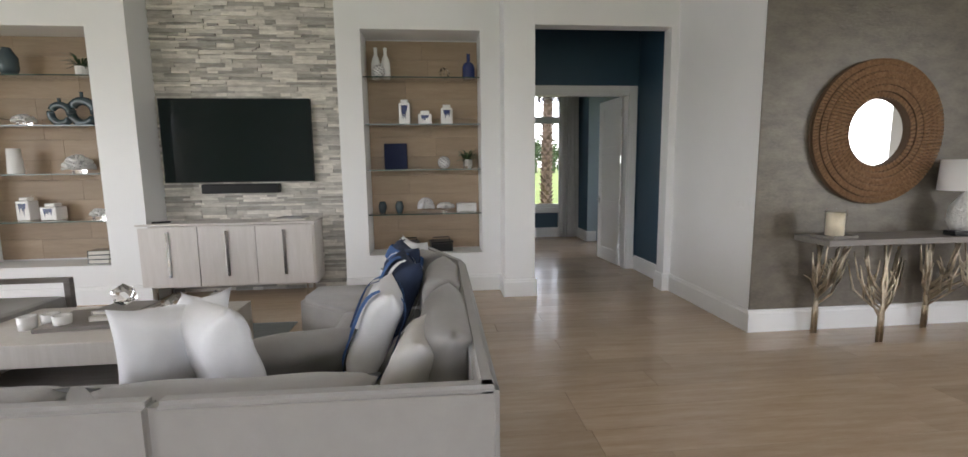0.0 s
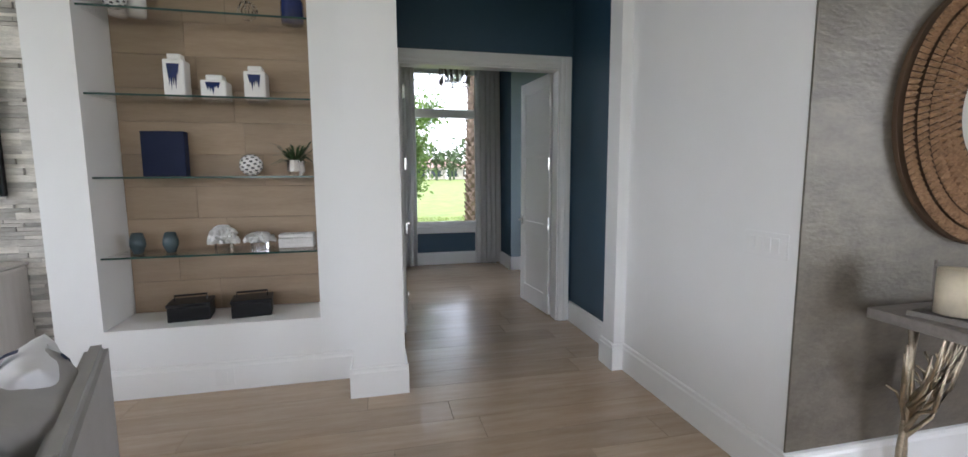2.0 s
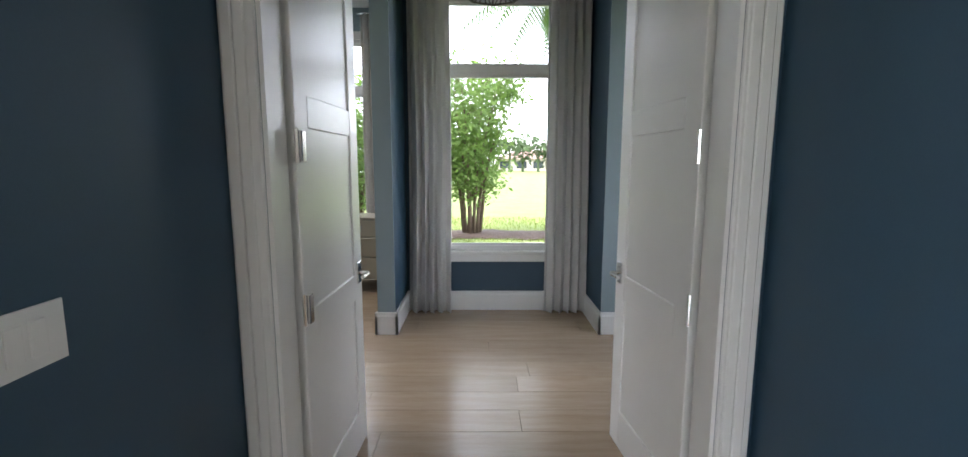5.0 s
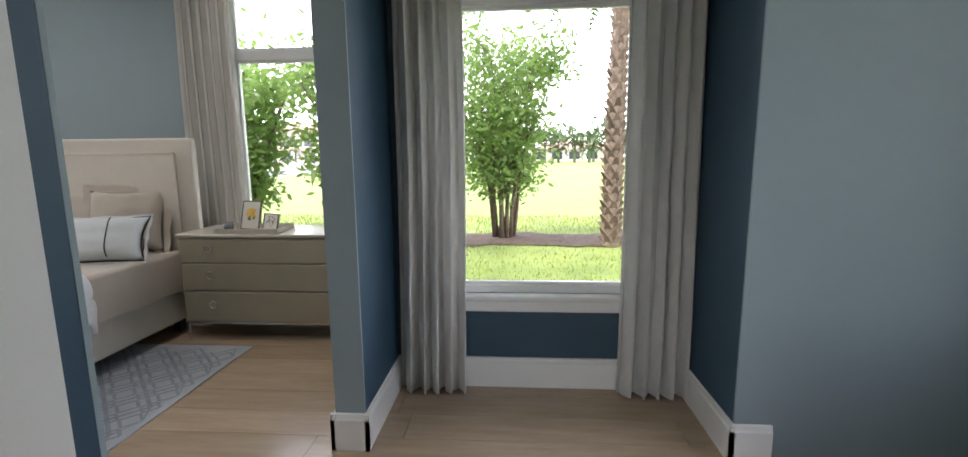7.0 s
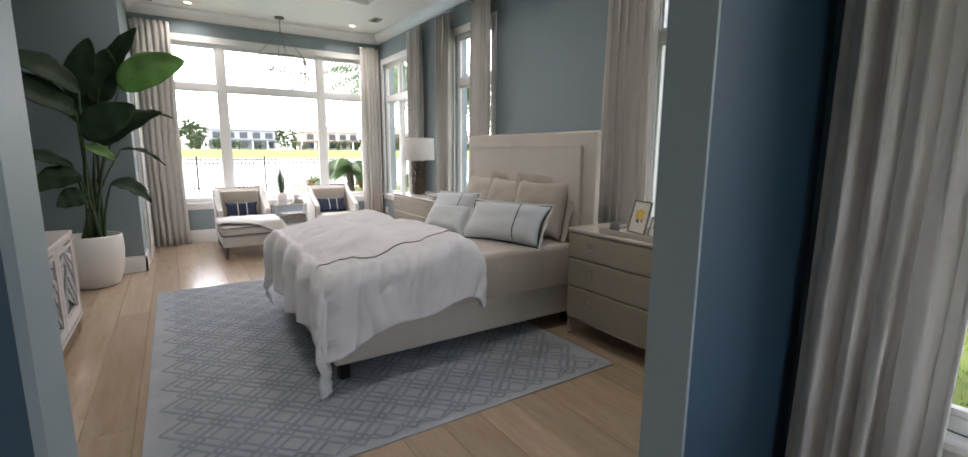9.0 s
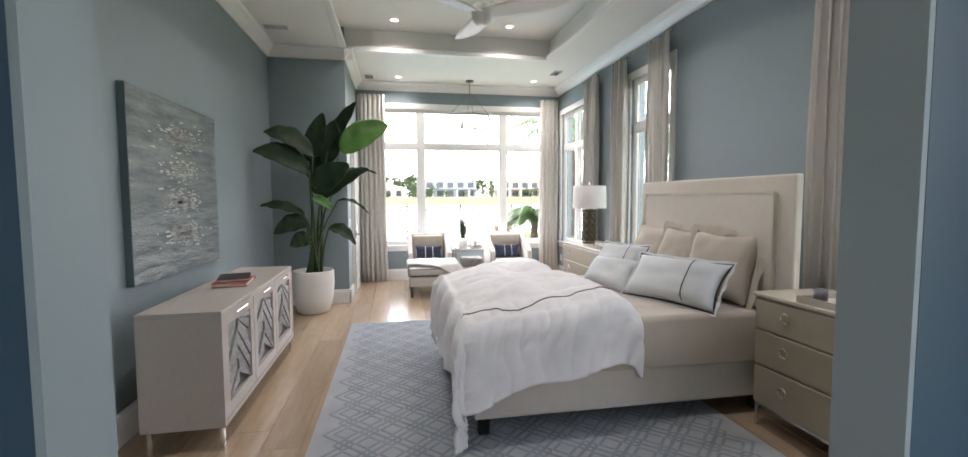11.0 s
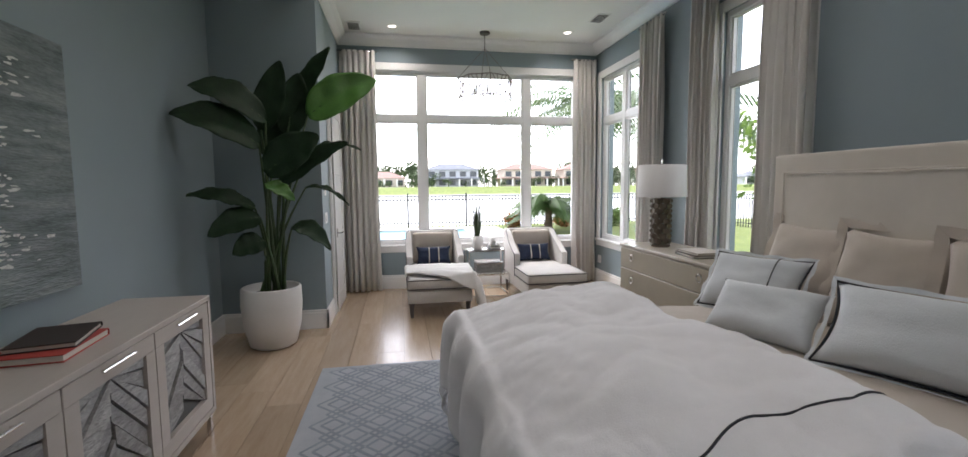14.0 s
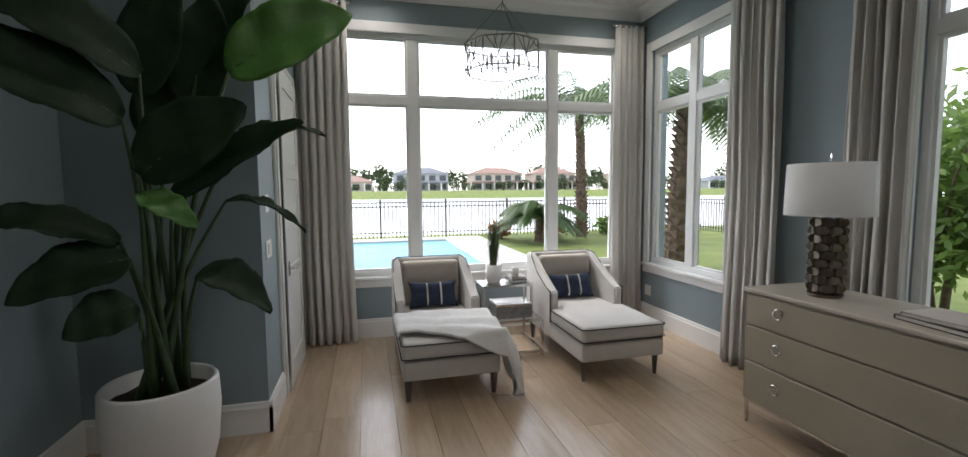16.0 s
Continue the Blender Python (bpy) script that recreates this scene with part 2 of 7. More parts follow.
BARK = material("bark", (0.17, 0.12, 0.085), 0.9, vary=0.4, scale=14, bump=1.0, second=(0.08, 0.055, 0.04))
PALMBARK = material("palm_bark", (0.25, 0.18, 0.135), 0.9, vary=0.4, scale=10, bump=1.0, second=(0.09, 0.062, 0.048), random_tint=0.3)
FOLIAGE = material("shrub_leaves", (0.20, 0.30, 0.075), 0.5, vary=0.4, scale=2.5, bump=0.2, second=(0.11, 0.19, 0.045), through_light=0.55)
FROND = material("palm_frond", (0.085, 0.14, 0.04), 0.5, vary=0.3, scale=2, second=(0.05, 0.10, 0.03), through_light=0.35)
CROTON = material("croton_leaves", (0.40, 0.12, 0.03), 0.55, vary=0.5, scale=6, second=(0.12, 0.10, 0.02))
FARTREE = material("far_woods", (0.075, 0.11, 0.04), 0.9, vary=0.4, scale=0.25, bump=1.0, second=(0.035, 0.06, 0.025))
STUCCO = material("house_stucco", (0.52, 0.47, 0.40), 0.9, vary=0.05, scale=1)
STUCCO2 = material("house_stucco_grey", (0.42, 0.44, 0.47), 0.9, vary=0.05, scale=1)
TILE = material("clay_roof", (0.26, 0.165, 0.135), 0.8, vary=0.2, scale=2, bump=0.6)
SLATEROOF = material("slate_roof", (0.15, 0.165, 0.19), 0.8, vary=0.2, scale=2, bump=0.6)
HOUSEGLASS = material("house_window", (0.03, 0.04, 0.05), 0.15)


# ---- mesh helpers ----
def box(bm, x0, y0, z0, x1, y1, z1, bev=0.0, mi=0, seg=2):
    vs = [bm.verts.new((x, y, z)) for x in (x0, x1) for y in (y0, y1) for z in (z0, z1)]
    fs = [bm.faces.new([vs[i] for i in q]) for q in ((0, 1, 3, 2), (4, 6, 7, 5), (0, 4, 5, 1), (2, 3, 7, 6), (0, 2, 6, 4), (1, 5, 7, 3))]
    for f in fs:
        f.material_index = mi
    if bev > 0:
        es = list({e for f in fs for e in f.edges})
        r = bmesh.ops.bevel(bm, geom=es, offset=bev, segments=seg, profile=0.6, affect="EDGES")
        for f in r["faces"]:
            f.material_index = mi
    return vs


def lathe(bm, profile, cx=0, cy=0, n=28, mi=0):
    """Turns (radius, height) pairs round an upright axis."""
    rings = [[bm.verts.new((cx + r * math.cos(a * math.tau / n), cy + r * math.sin(a * math.tau / n), z)) for a in range(n)] for r, z in profile]
    for p, q in zip(rings, rings[1:]):
        for i in range(n):
            bm.faces.new((p[i], p[(i + 1) % n], q[(i + 1) % n], q[i])).material_index = mi
    if profile[0] == profile[-1]:
        return
    if profile[0][0] > 1e-4:
        bm.faces.new(rings[0][::-1]).material_index = mi
    if profile[-1][0] > 1e-4:
        bm.faces.new(rings[-1]).material_index = mi


def tube(bm, pts, radii, n=6, mi=0):
    """A round rod through points, with a radius at each."""
    pts = [Vector(p) for p in pts]
    if not isinstance(radii, (list, tuple)):
        radii = [radii] * len(pts)
    rings = []
    for i, p in enumerate(pts):
        d = (pts[min(i + 1, len(pts) - 1)] - pts[max(i - 1, 0)]).normalized()
        a = d.cross(Vector((0, 0, 1)) if abs(d.z) < 0.9 else Vector((1, 0, 0))).normalized()
        b = d.cross(a)
        rings.append([bm.verts.new(p + radii[i] * (a * math.cos(k * math.tau / n) + b * math.sin(k * math.tau / n))) for k in range(n)])
    for p, q in zip(rings, rings[1:]):
        for k in range(n):
            bm.faces.new((p[k], p[(k + 1) % n], q[(k + 1) % n], q[k])).material_index = mi
    bm.faces.new(rings[0][::-1]).material_index = mi
    bm.faces.new(rings[-1]).material_index = mi


def grid(bm, fn, nu, nv, mi=0, closed=False):
    """A sheet of nu x nv quads; fn(u, v) gives the place."""
    vs = [[bm.verts.new(fn(i / nu, j / nv)) for j in range(nv + 1)] for i in range(nu + 1)]
    for i in range(nu):
        for j in range(nv):
            bm.faces.new((vs[i][j], vs[i + 1][j], vs[i + 1][j + 1], vs[i][j + 1])).material_index = mi
    return vs


def part(name, bm, mats, parent=None, smooth=False, label="", kind="", category="", thick=0.0):
    bmesh.ops.recalc_face_normals(bm, faces=bm.faces)
    me = bpy.data.meshes.new(name)
    bm.to_mesh(me)
    bm.free()
    for m in mats if isinstance(mats, (list, tuple)) else [mats]:
        me.materials.append(m)
    if smooth:
        me.polygons.foreach_set("use_smooth", [True] * len(me.polygons))
    ob = new(name, me)
    if parent:
        ob.parent = parent
    if thick:
        mod = ob.modifiers.new("thickness", "SOLIDIFY")
        mod.thickness, mod.offset = thick, 0
    return tagged(ob, label, category, kind=kind)


def thing(name, x, y, z, rz, label, category, group=""):
    e = new(name)
    e.empty_display_size = 0.1
    e.matrix_basis = pose(x, y, z, 0, 0, rz)
    return tagged(e, label, category, group)


def boxes(name, mat, *bs, parent=None, bev=0.0, label="", kind="", category=""):
    bm = bmesh.new()
    for b in bs:
        box(bm, *b, bev=bev)
    return part(name, bm, mat, parent, label=label, kind=kind, category=category)


def structure(name, mat, label, *bs, bev=0.0):
    return boxes(name, mat, *bs, bev=bev, label=label, kind="structure")


def wall_y(x0, x1, y0, y1, z0, z1, holes=()):
    """Boxes of a wall along x, with holes (xa, xb, za, zb)."""
    out, x = [], x0
    for a, b, lo, hi in sorted(holes):
        out.append((x, y0, z0, a, y1, z1))
        if lo > z0:
            out.append((a, y0, z0, b, y1, lo))
        if hi < z1:
            out.append((a, y0, hi, b, y1, z1))
        x = b
    out.append((x, y0, z0, x1, y1, z1))
    return out


def wall_x(x0, x1, y0, y1, z0, z1, holes=()):
    return [(b, a, z, e, d, f) for a, b, z, d, e, f in wall_y(y0, y1, x0, x1, z0, z1, holes)]


# ---- structure ----
H = 3.57
structure("wall_niche", WHITE, "white painted wall piers round the shelf niches",
          (-1.40, 9.0, 0, -1.13, 9.45, 3.9), (-1.13, 9.0, 0, 0.20, 9.45, 0.46), (-1.13, 9.0, 3.0, 0.20, 9.45, 3.9), (0.20, 9.0, 0, 0.425, 9.45, 3.9),
          (-3.95, 9.0, 0, -3.54, 9.45, 3.9), (-5.4, 9.0, 0, -3.95, 9.45, 0.44), (-5.4, 9.0, 2.98, -3.95, 9.45, 3.9), (-7.5, 9.0, 0, -5.4, 9.45, 3.9))
structure("wall_back", WHITE, "plain white wall behind the niches", (-7.5, 9.452, 0, 0.425, 9.56, 3.9))
structure("column", WHITE, "square white column beside the passage", (0.427, 8.67, 0, 0.765, 9.03, 3.9))
structure("wall_passage_left", NAVY, "navy painted passage wall", (0.427, 9.032, 0, 0.72, 9.878, 3.9))
structure("wall_passage_right", NAVY, "navy painted passage wall", (2.465, 8.842, 0, 2.62, 9.878, 3.9))
structure("passage_jamb", WHITE, "white pilaster at the passage opening", (2.30, 8.67, 0, 2.55, 8.84, 2.98))
structure("passage_header", WHITE, "white header over the passage opening", (0.767, 8.67, 2.98, 2.55, 8.84, 3.9))
structure("wall_white", WHITE, "smooth white painted side wall", (2.385, 7.252, 0, 2.55, 8.668, 3.9))
structure("wall_papered", PAPER, "wall with brown metallic crackle wallpaper", (2.38, 7.24, 0, 6.5, 7.25, 3.9), (2.552, 7.252, 0, 6.5, 7.4, 3.9))
structure("wall_living_right", WHITE, "white living room wall with a window", *wall_x(6.5, 6.65, -2.1, 7.4, 0, 3.9, [(2.6, 4.4, 0.3, 3.0)]))
structure("wall_living_left", WHITE, "white living room wall with a wide window", *wall_x(-7.65, -7.5, -2.1, 9.56, 0, 3.9, [(1.6, 6.4, 0.2, 3.0)]))
structure("wall_living_back", WHITE, "white living room wall with a wide window", *wall_y(-7.65, 6.65, -2.25, -2.1, 0, 3.9, [(-3.3, 1.3, 0.2, 3.0)]))
structure("ceiling_living", CEIL, "flat white living room ceiling", (-7.65, -2.25, 3.9, 6.65, 10.02, 4.0))
structure("wall_door", NAVY, "navy wall round the double doors", *wall_y(-0.2, 4.2, 9.88, 10.02, 0, 3.9, [(0.83, 2.335, 0, 2.44)]))
structure("wall_vestibule_left", NAVY, "navy vestibule wall", (0.69, 10.022, 0, 0.765, 10.94, H), (0.69, 12.382, 0, 0.765, 13.08, H))
structure("wall_bedroom_entry", SLATE, "blue-grey bedroom entry wall", (0.61, 9.73, 0, 0.688, 10.94, H), (0.61, 10.9405, 0, 0.7655, 10.953, H), (0.61, 12.38, 0, 0.688, 14.5, H), (0.61, 12.367, 0, 0.7655, 12.3795, H))
structure("wall_vestibule_right", NAVY, "navy vestibule wall", (2.585, 10.022, 0, 2.66, 10.95, H), (2.585, 12.382, 0, 2.66, 13.08, H))
# The hole at x = 4.2 is added out of view to brighten the vestibule.
structure("wall_vestibule_far_right", SLATE, "blue-grey side wall past the vestibule, with an added unseen light opening", (2.662, 12.382, 0, 2.74, 13.3, H), (2.5845, 12.367, 0, 4.2, 12.3805, H), (2.742, 12.381, 0, 4.2, 12.5, H), (2.662, 10.022, 0, 2.74, 10.953, H), *wall_x(4.2, 4.35, 9.88, 12.5, 0, H, [(10.3, 11.7, 0.8, 2.9)]))
structure("wall_vestibule_window", NAVY, "navy wall under the tall vestibule window", *wall_y(0.765, 2.585, 13.08, 13.3, 0, H, [(1.10, 2.31, 0.62, 3.09)]))
structure("ceiling_vestibule", CEIL, "white vestibule ceiling", (0.6, 10.02, 3.42, 4.35, 13.3, 3.5))
structure("wall_art", SLATE, "blue-grey bedroom wall behind the painting", (-5.43, 9.60, 0, 0.61, 9.725, H + 0.4))
structure("wall_plant", SLATE, "blue-grey projecting bedroom wall behind the plant", (-7.4, 9.60, 0, -5.432, 10.735, H + 0.4))
structure("wall_bay", SLATE, "blue-grey wall with a wide lake-view window", *wall_x(-7.42, -7.23, 10.737, 14.7, 0, H + 0.4, [(11.14, 14.22, 0.64, 3.12)]))
structure("wall_bed", SLATE, "blue-grey wall with three tall windows", *wall_y(-7.228, 0.69, 14.5, 14.7, 0, H + 0.4, [(-7.0, -5.82, 0.68, 3.05), (-4.36, -3.42, 0.68, 3.05), (-1.1, 0.1, 0.68, 3.05)]))
# tray ceiling: a lower ring, upright sides and a raised middle
T0, T1, T2, T3 = -5.5, -0.35, 10.68, 13.75
structure("ceiling_bedroom", CEIL, "white tray ceiling with a raised middle",
          (-7.42, 9.6, H, T0, 14.7, H + 0.06), (T1, 9.6, H, 0.69, 14.7, H + 0.06), (T0, 9.6, H, T1, T2, H + 0.06), (T0, T3, H, T1, 14.7, H + 0.06),
          (T0 - 0.02, T2, H + 0.06, T0, T3, 3.88), (T1, T2, H + 0.06, T1 + 0.02, T3, 3.88), (T0, T2 - 0.02, H + 0.06, T1, T2, 3.88), (T0, T3, H + 0.06, T1, T3 + 0.02, 3.88),
          (T0 - 0.1, T2 - 0.1, 3.88, T1 + 0.1, T3 + 0.1, 3.96))
structure("roof_slab", CEIL, "plain roof slab above the bedroom", (-7.6, 9.4, 3.98, 4.4, 14.9, 4.1))


def molding(name, runs, profile, label):
    """Sweeps a profile (out, up) along straight runs ((x, y), (x, y), (nx, ny))."""
    bm = bmesh.new()
    for (ax, ay), (bx, by), (nx, ny) in runs:
        va = [bm.verts.new((ax + nx * o, ay + ny * o, z)) for o, z in profile]
        vb = [bm.verts.new((bx + nx * o, by + ny * o, z)) for o, z in profile]
        n = len(profile)
        for i in range(n):
            bm.faces.new((va[i], va[(i + 1) % n], vb[(i + 1) % n], vb[i]))
        bm.faces.new(va[::-1])
        bm.faces.new(vb)
    return part(name, bm, TRIM, label=label, kind="structure")


BASE = [(0.001, 0.0), (0.022, 0.0), (0.022, 0.165), (0.016, 0.175), (0.014, 0.195), (0.001, 0.2)]
CROWN = [(0.001, H - 0.145), (0.02, H - 0.145), (0.028, H - 0.12), (0.07, H - 0.06), (0.11, H - 0.03), (0.12, H - 0.003), (0.001, H - 0.003)]
molding("baseboard", [
    ((-1.13, 9.0), (0.426, 9.0), (0, -1)), ((-1.40, 9.0), (-1.13, 9.0), (0, -1)), ((-5.4, 9.0), (-3.54, 9.0), (0, -1)),
    ((0.405, 8.67), (0.787, 8.67), (0, -1)), ((0.765, 8.65), (0.765, 9.03), (1, 0)), ((0.427, 8.65), (0.427, 9.0), (-1, 0)),
    ((0.72, 9.03), (0.72, 9.86), (1, 0)), ((2.465, 8.84), (2.465, 9.86), (-1, 0)),
    ((2.278, 8.67), (2.385, 8.67), (0, -1)), ((2.30, 8.65), (2.30, 8.86), (-1, 0)), ((2.385, 7.24), (2.385, 8.67), (-1, 0)), ((2.363, 7.24), (6.5, 7.24), (0, -1)),
    ((0.765, 10.05), (0.765, 10.95), (1, 0)), ((0.61, 10.953), (0.765, 10.953), (0, 1)), ((0.765, 12.345), (0.765, 13.08), (1, 0)), ((0.588, 12.367), (0.787, 12.367), (0, -1)), ((0.61, 12.345), (0.61, 14.5), (-1, 0)),
    ((0.765, 13.08), (2.585, 13.08), (0, -1)), ((2.585, 12.345), (2.585, 13.08), (-1, 0)), ((2.563, 12.367), (2.76, 12.367), (0, -1)),
    ((-5.43, 9.725), (0.61, 9.725), (0, 1)), ((-5.432, 9.725), (-5.432, 10.757), (1, 0)), ((-5.41, 10.735), (-5.92, 10.735), (0, 1)),
    ((-7.23, 10.74), (-7.23, 14.5), (1, 0)), ((-7.23, 14.5), (0.61, 14.5), (0, -1))], BASE, "tall white painted baseboard")
molding("crown_molding", [
    ((-5.43, 9.725), (0.61, 9.725), (0, 1)), ((-5.432, 9.725), (-5.432, 10.85), (1, 0)), ((-5.32, 10.735), (-7.23, 10.735), (0, 1)),
    ((-7.23, 10.74), (-7.23, 14.5), (1, 0)), ((-7.23, 14.5), (0.61, 14.5), (0, -1))], CROWN, "white cove crown molding")
structure("tray_trim", TRIM, "white trim round the ceiling tray",
          (T0 - 0.0, T2, H - 0.012, T0 + 0.09, T3, H + 0.05), (T0 + 0.09, T2, H - 0.012, T1, T2 + 0.09, H + 0.05), (T0 + 0.09, T3 - 0.09, H - 0.012, T1, T3, H + 0.05), bev=0.01)


# ---- windows, doors, curtains ----
def window_in(name, label, axis, plane, a0, a1, z0, z1, bars, transom, inside):
    """A framed window. axis 'x': the wall lies along y at x = plane; 'y': along x. inside: which way the room lies."""
    root = thing(name, 0, 0, 0, 0, label, "window")
    tagged(root, kind="structure")

    def bx(bm, p0, p1, q0, q1, r0, r1, bev=0.004):
        if axis == "y":
            box(bm, p0, min(q0, q1), r0, p1, max(q0, q1), r1, bev=bev, seg=1)
        else:
            box(bm, min(q0, q1), p0, r0, max(q0, q1), p1, r1, bev=bev, seg=1)

    bm = bmesh.new()
    d0, d1, fw = plane - inside * 0.03, plane - inside * 0.11, 0.05
    bx(bm, a0, a1, d0, d1, z0, z0 + fw)
    bx(bm, a0, a1, d0, d1, z1 - fw, z1)
    bx(bm, a0, a0 + fw, d0, d1, z0 + fw, z1 - fw)
    bx(bm, a1 - fw, a1, d0, d1, z0 + fw, z1 - fw)
    for b in bars:
        bx(bm, b - 0.055, b + 0.055, d0, d1, z0 + fw, z1 - fw)
    edges = [a0 + fw] + [v for b in bars for v in (b - 0.055, b + 0.055)] + [a1 - fw]
    for lo, hi in zip(edges[::2], edges[1::2]):
        bx(bm, lo, hi, d0, d1, transom - 0.045, transom + 0.045)
        for za, zb in ((z0 + fw, transom - 0.045), (transom + 0.045, z1 - fw)):
            e0, e1 = plane - inside * 0.045, plane - inside * 0.08
            bx(bm, lo, lo + 0.022, e0, e1, za, zb, 0)
            bx(bm, hi - 0.022, hi, e0, e1, za, zb, 0)
            bx(bm, lo + 0.022, hi - 0.022, e0, e1, za, za + 0.022, 0)
            bx(bm, lo + 0.022, hi - 0.022, e0, e1, zb - 0.022, zb, 0)
    part("frame", bm, FRAME, root)
    bm = bmesh.new()
    g0, g1 = plane - inside * 0.088, plane - inside * 0.096
    for lo, hi in zip(edges[::2], edges[1::2]):
        for za, zb in ((z0 + fw, transom - 0.045), (transom + 0.045, z1 - fw)):
            bx(bm, lo, lo + 0.01, g0, g1, za, zb, 0)
            bx(bm, hi - 0.01, hi, g0, g1, za, zb, 0)
            bx(bm, lo + 0.01, hi - 0.01, g0, g1, za, za + 0.008, 0)
    part("gasket", bm, DARKFRAME, root, label="thin dark glazing gasket")
    for lo, hi in zip(edges[::2], edges[1::2]):
        for za, zb in ((z0 + fw, transom - 0.045), (transom + 0.045, z1 - fw)):
            bm = bmesh.new()
            bx(bm, lo + 0.002, hi - 0.002, plane - inside * 0.099, plane - inside * 0.105, za + 0.002, zb - 0.002, 0)
            pane = part("pane", bm, PANE, root)
            pane.visible_shadow = False
    bm = bmesh.new()
    c = plane + inside * 0.022
    bx(bm, a0 - 0.085, a0 + 0.012, plane + inside * 0.001, c, z0 - 0.02, z1 + 0.09)
    bx(bm, a1 - 0.012, a1 + 0.085, plane + inside * 0.001, c, z0 - 0.02, z1 + 0.09)
    bx(bm, a0 + 0.013, a1 - 0.013, plane + inside * 0.001, c, z1 - 0.012, z1 + 0.09)
    bx(bm, a0 - 0.1, a1 + 0.1, plane - inside * 0.028, plane + inside * 0.05, z0 - 0.035, z0 + 0.002, 0.008)
    bx(bm, a0 - 0.085, a1 + 0.085, plane + inside * 0.001, c, z0 - 0.11, z0 - 0.036)
    part("casing", bm, TRIM, root, label="white sill and casing")
    return root


window_in("window_1", "tall white window with a transom over the garden", "y", 13.08, 1.10, 2.31, 0.62, 3.09, [], 2.41, -1)
window_in("window_2", "wide white three-part window with transoms facing the lake", "x", -7.23, 11.14, 14.22, 0.64, 3.12, [11.87, 13.42], 2.45, 1)
window_in("window_3", "white casement pair with transom beside the corner", "y", 14.5, -7.0, -5.82, 0.68, 3.05, [-6.36], 2.42, -1)
window_in("window_4", "tall white window with a transom beside the bed", "y", 14.5, -4.36, -3.42, 0.68, 3.05, [], 2.42, -1)
window_in("window_5", "tall white window with a transom beside the bed", "y", 14.5, -1.1, 0.1, 0.68, 3.05, [], 2.42, -1)


def curtain(x, y, rz, width, z1, mat, folds, label, seed):
    rnd = random.Random(seed)
    ph = [rnd.uniform(0, 6.28) for _ in range(4)]
    root = thing("curtain", x, y, 0, rz, label, "curtain", "long drapes at the windows")
    bm = bmesh.new()

    def f(u, v):
        z = 0.012 + v * (z1 - 0.012)
        s = u * folds * math.tau
        amp = 0.045 * (1 - 0.25 * v) + 0.012 * math.sin(3.1 * u + ph[0] + 2 * v)
        spread = 1.0 + 0.05 * (1 - v)
        px = (u - 0.5) * width * spread + 0.014 * math.sin(2 * s + ph[1]) + 0.012 * math.sin(5 * v + ph[2]) * (1 - v)
        return (px, amp * math.sin(s + 0.5 * math.sin(1.7 * u * 6 + ph[3])) + 0.008 * math.sin(9 * v + s), z)

    grid(bm, f, int(folds * 14), 22)
    part("drape", bm, mat, root, smooth=True, thick=0.006)
    bm = bmesh.new()
    tube(bm, [(-width / 2 - 0.04, 0, z1 - 0.012), (width / 2 + 0.04, 0, z1 - 0.012)], 0.012, 8)
    part("rod", bm, CHROME, root, smooth=True)
    return root


IV, WH = "ivory linen drape in deep folds, full length", "white linen drape in deep folds, full length"
curtain(1.03, 12.98, 0, 0.40, 3.33, WHITEDRAPE, 5, WH, 1)
curtain(2.37, 12.98, 0, 0.40, 3.33, WHITEDRAPE, 5, WH, 2)
curtain(-7.10, 11.0, 90, 0.46, 3.33, DRAPE, 6, IV, 3)
curtain(-7.10, 14.27, 90, 0.34, 3.33, DRAPE, 5, IV, 4)
curtain(-5.44, 14.39, 0, 0.50, 3.33, DRAPE, 6, IV, 5)
curtain(-4.49, 14.39, 0, 0.40, 3.33, DRAPE, 6, IV, 6)
curtain(-3.545, 14.39, 0, 0.46, 3.33, DRAPE, 6, IV, 7)
curtain(-1.22, 14.39, 0, 0.50, 3.33, DRAPE, 6, IV, 8)
curtain(0.28, 14.39, 0, 0.48, 3.33, DRAPE, 6, IV, 9)


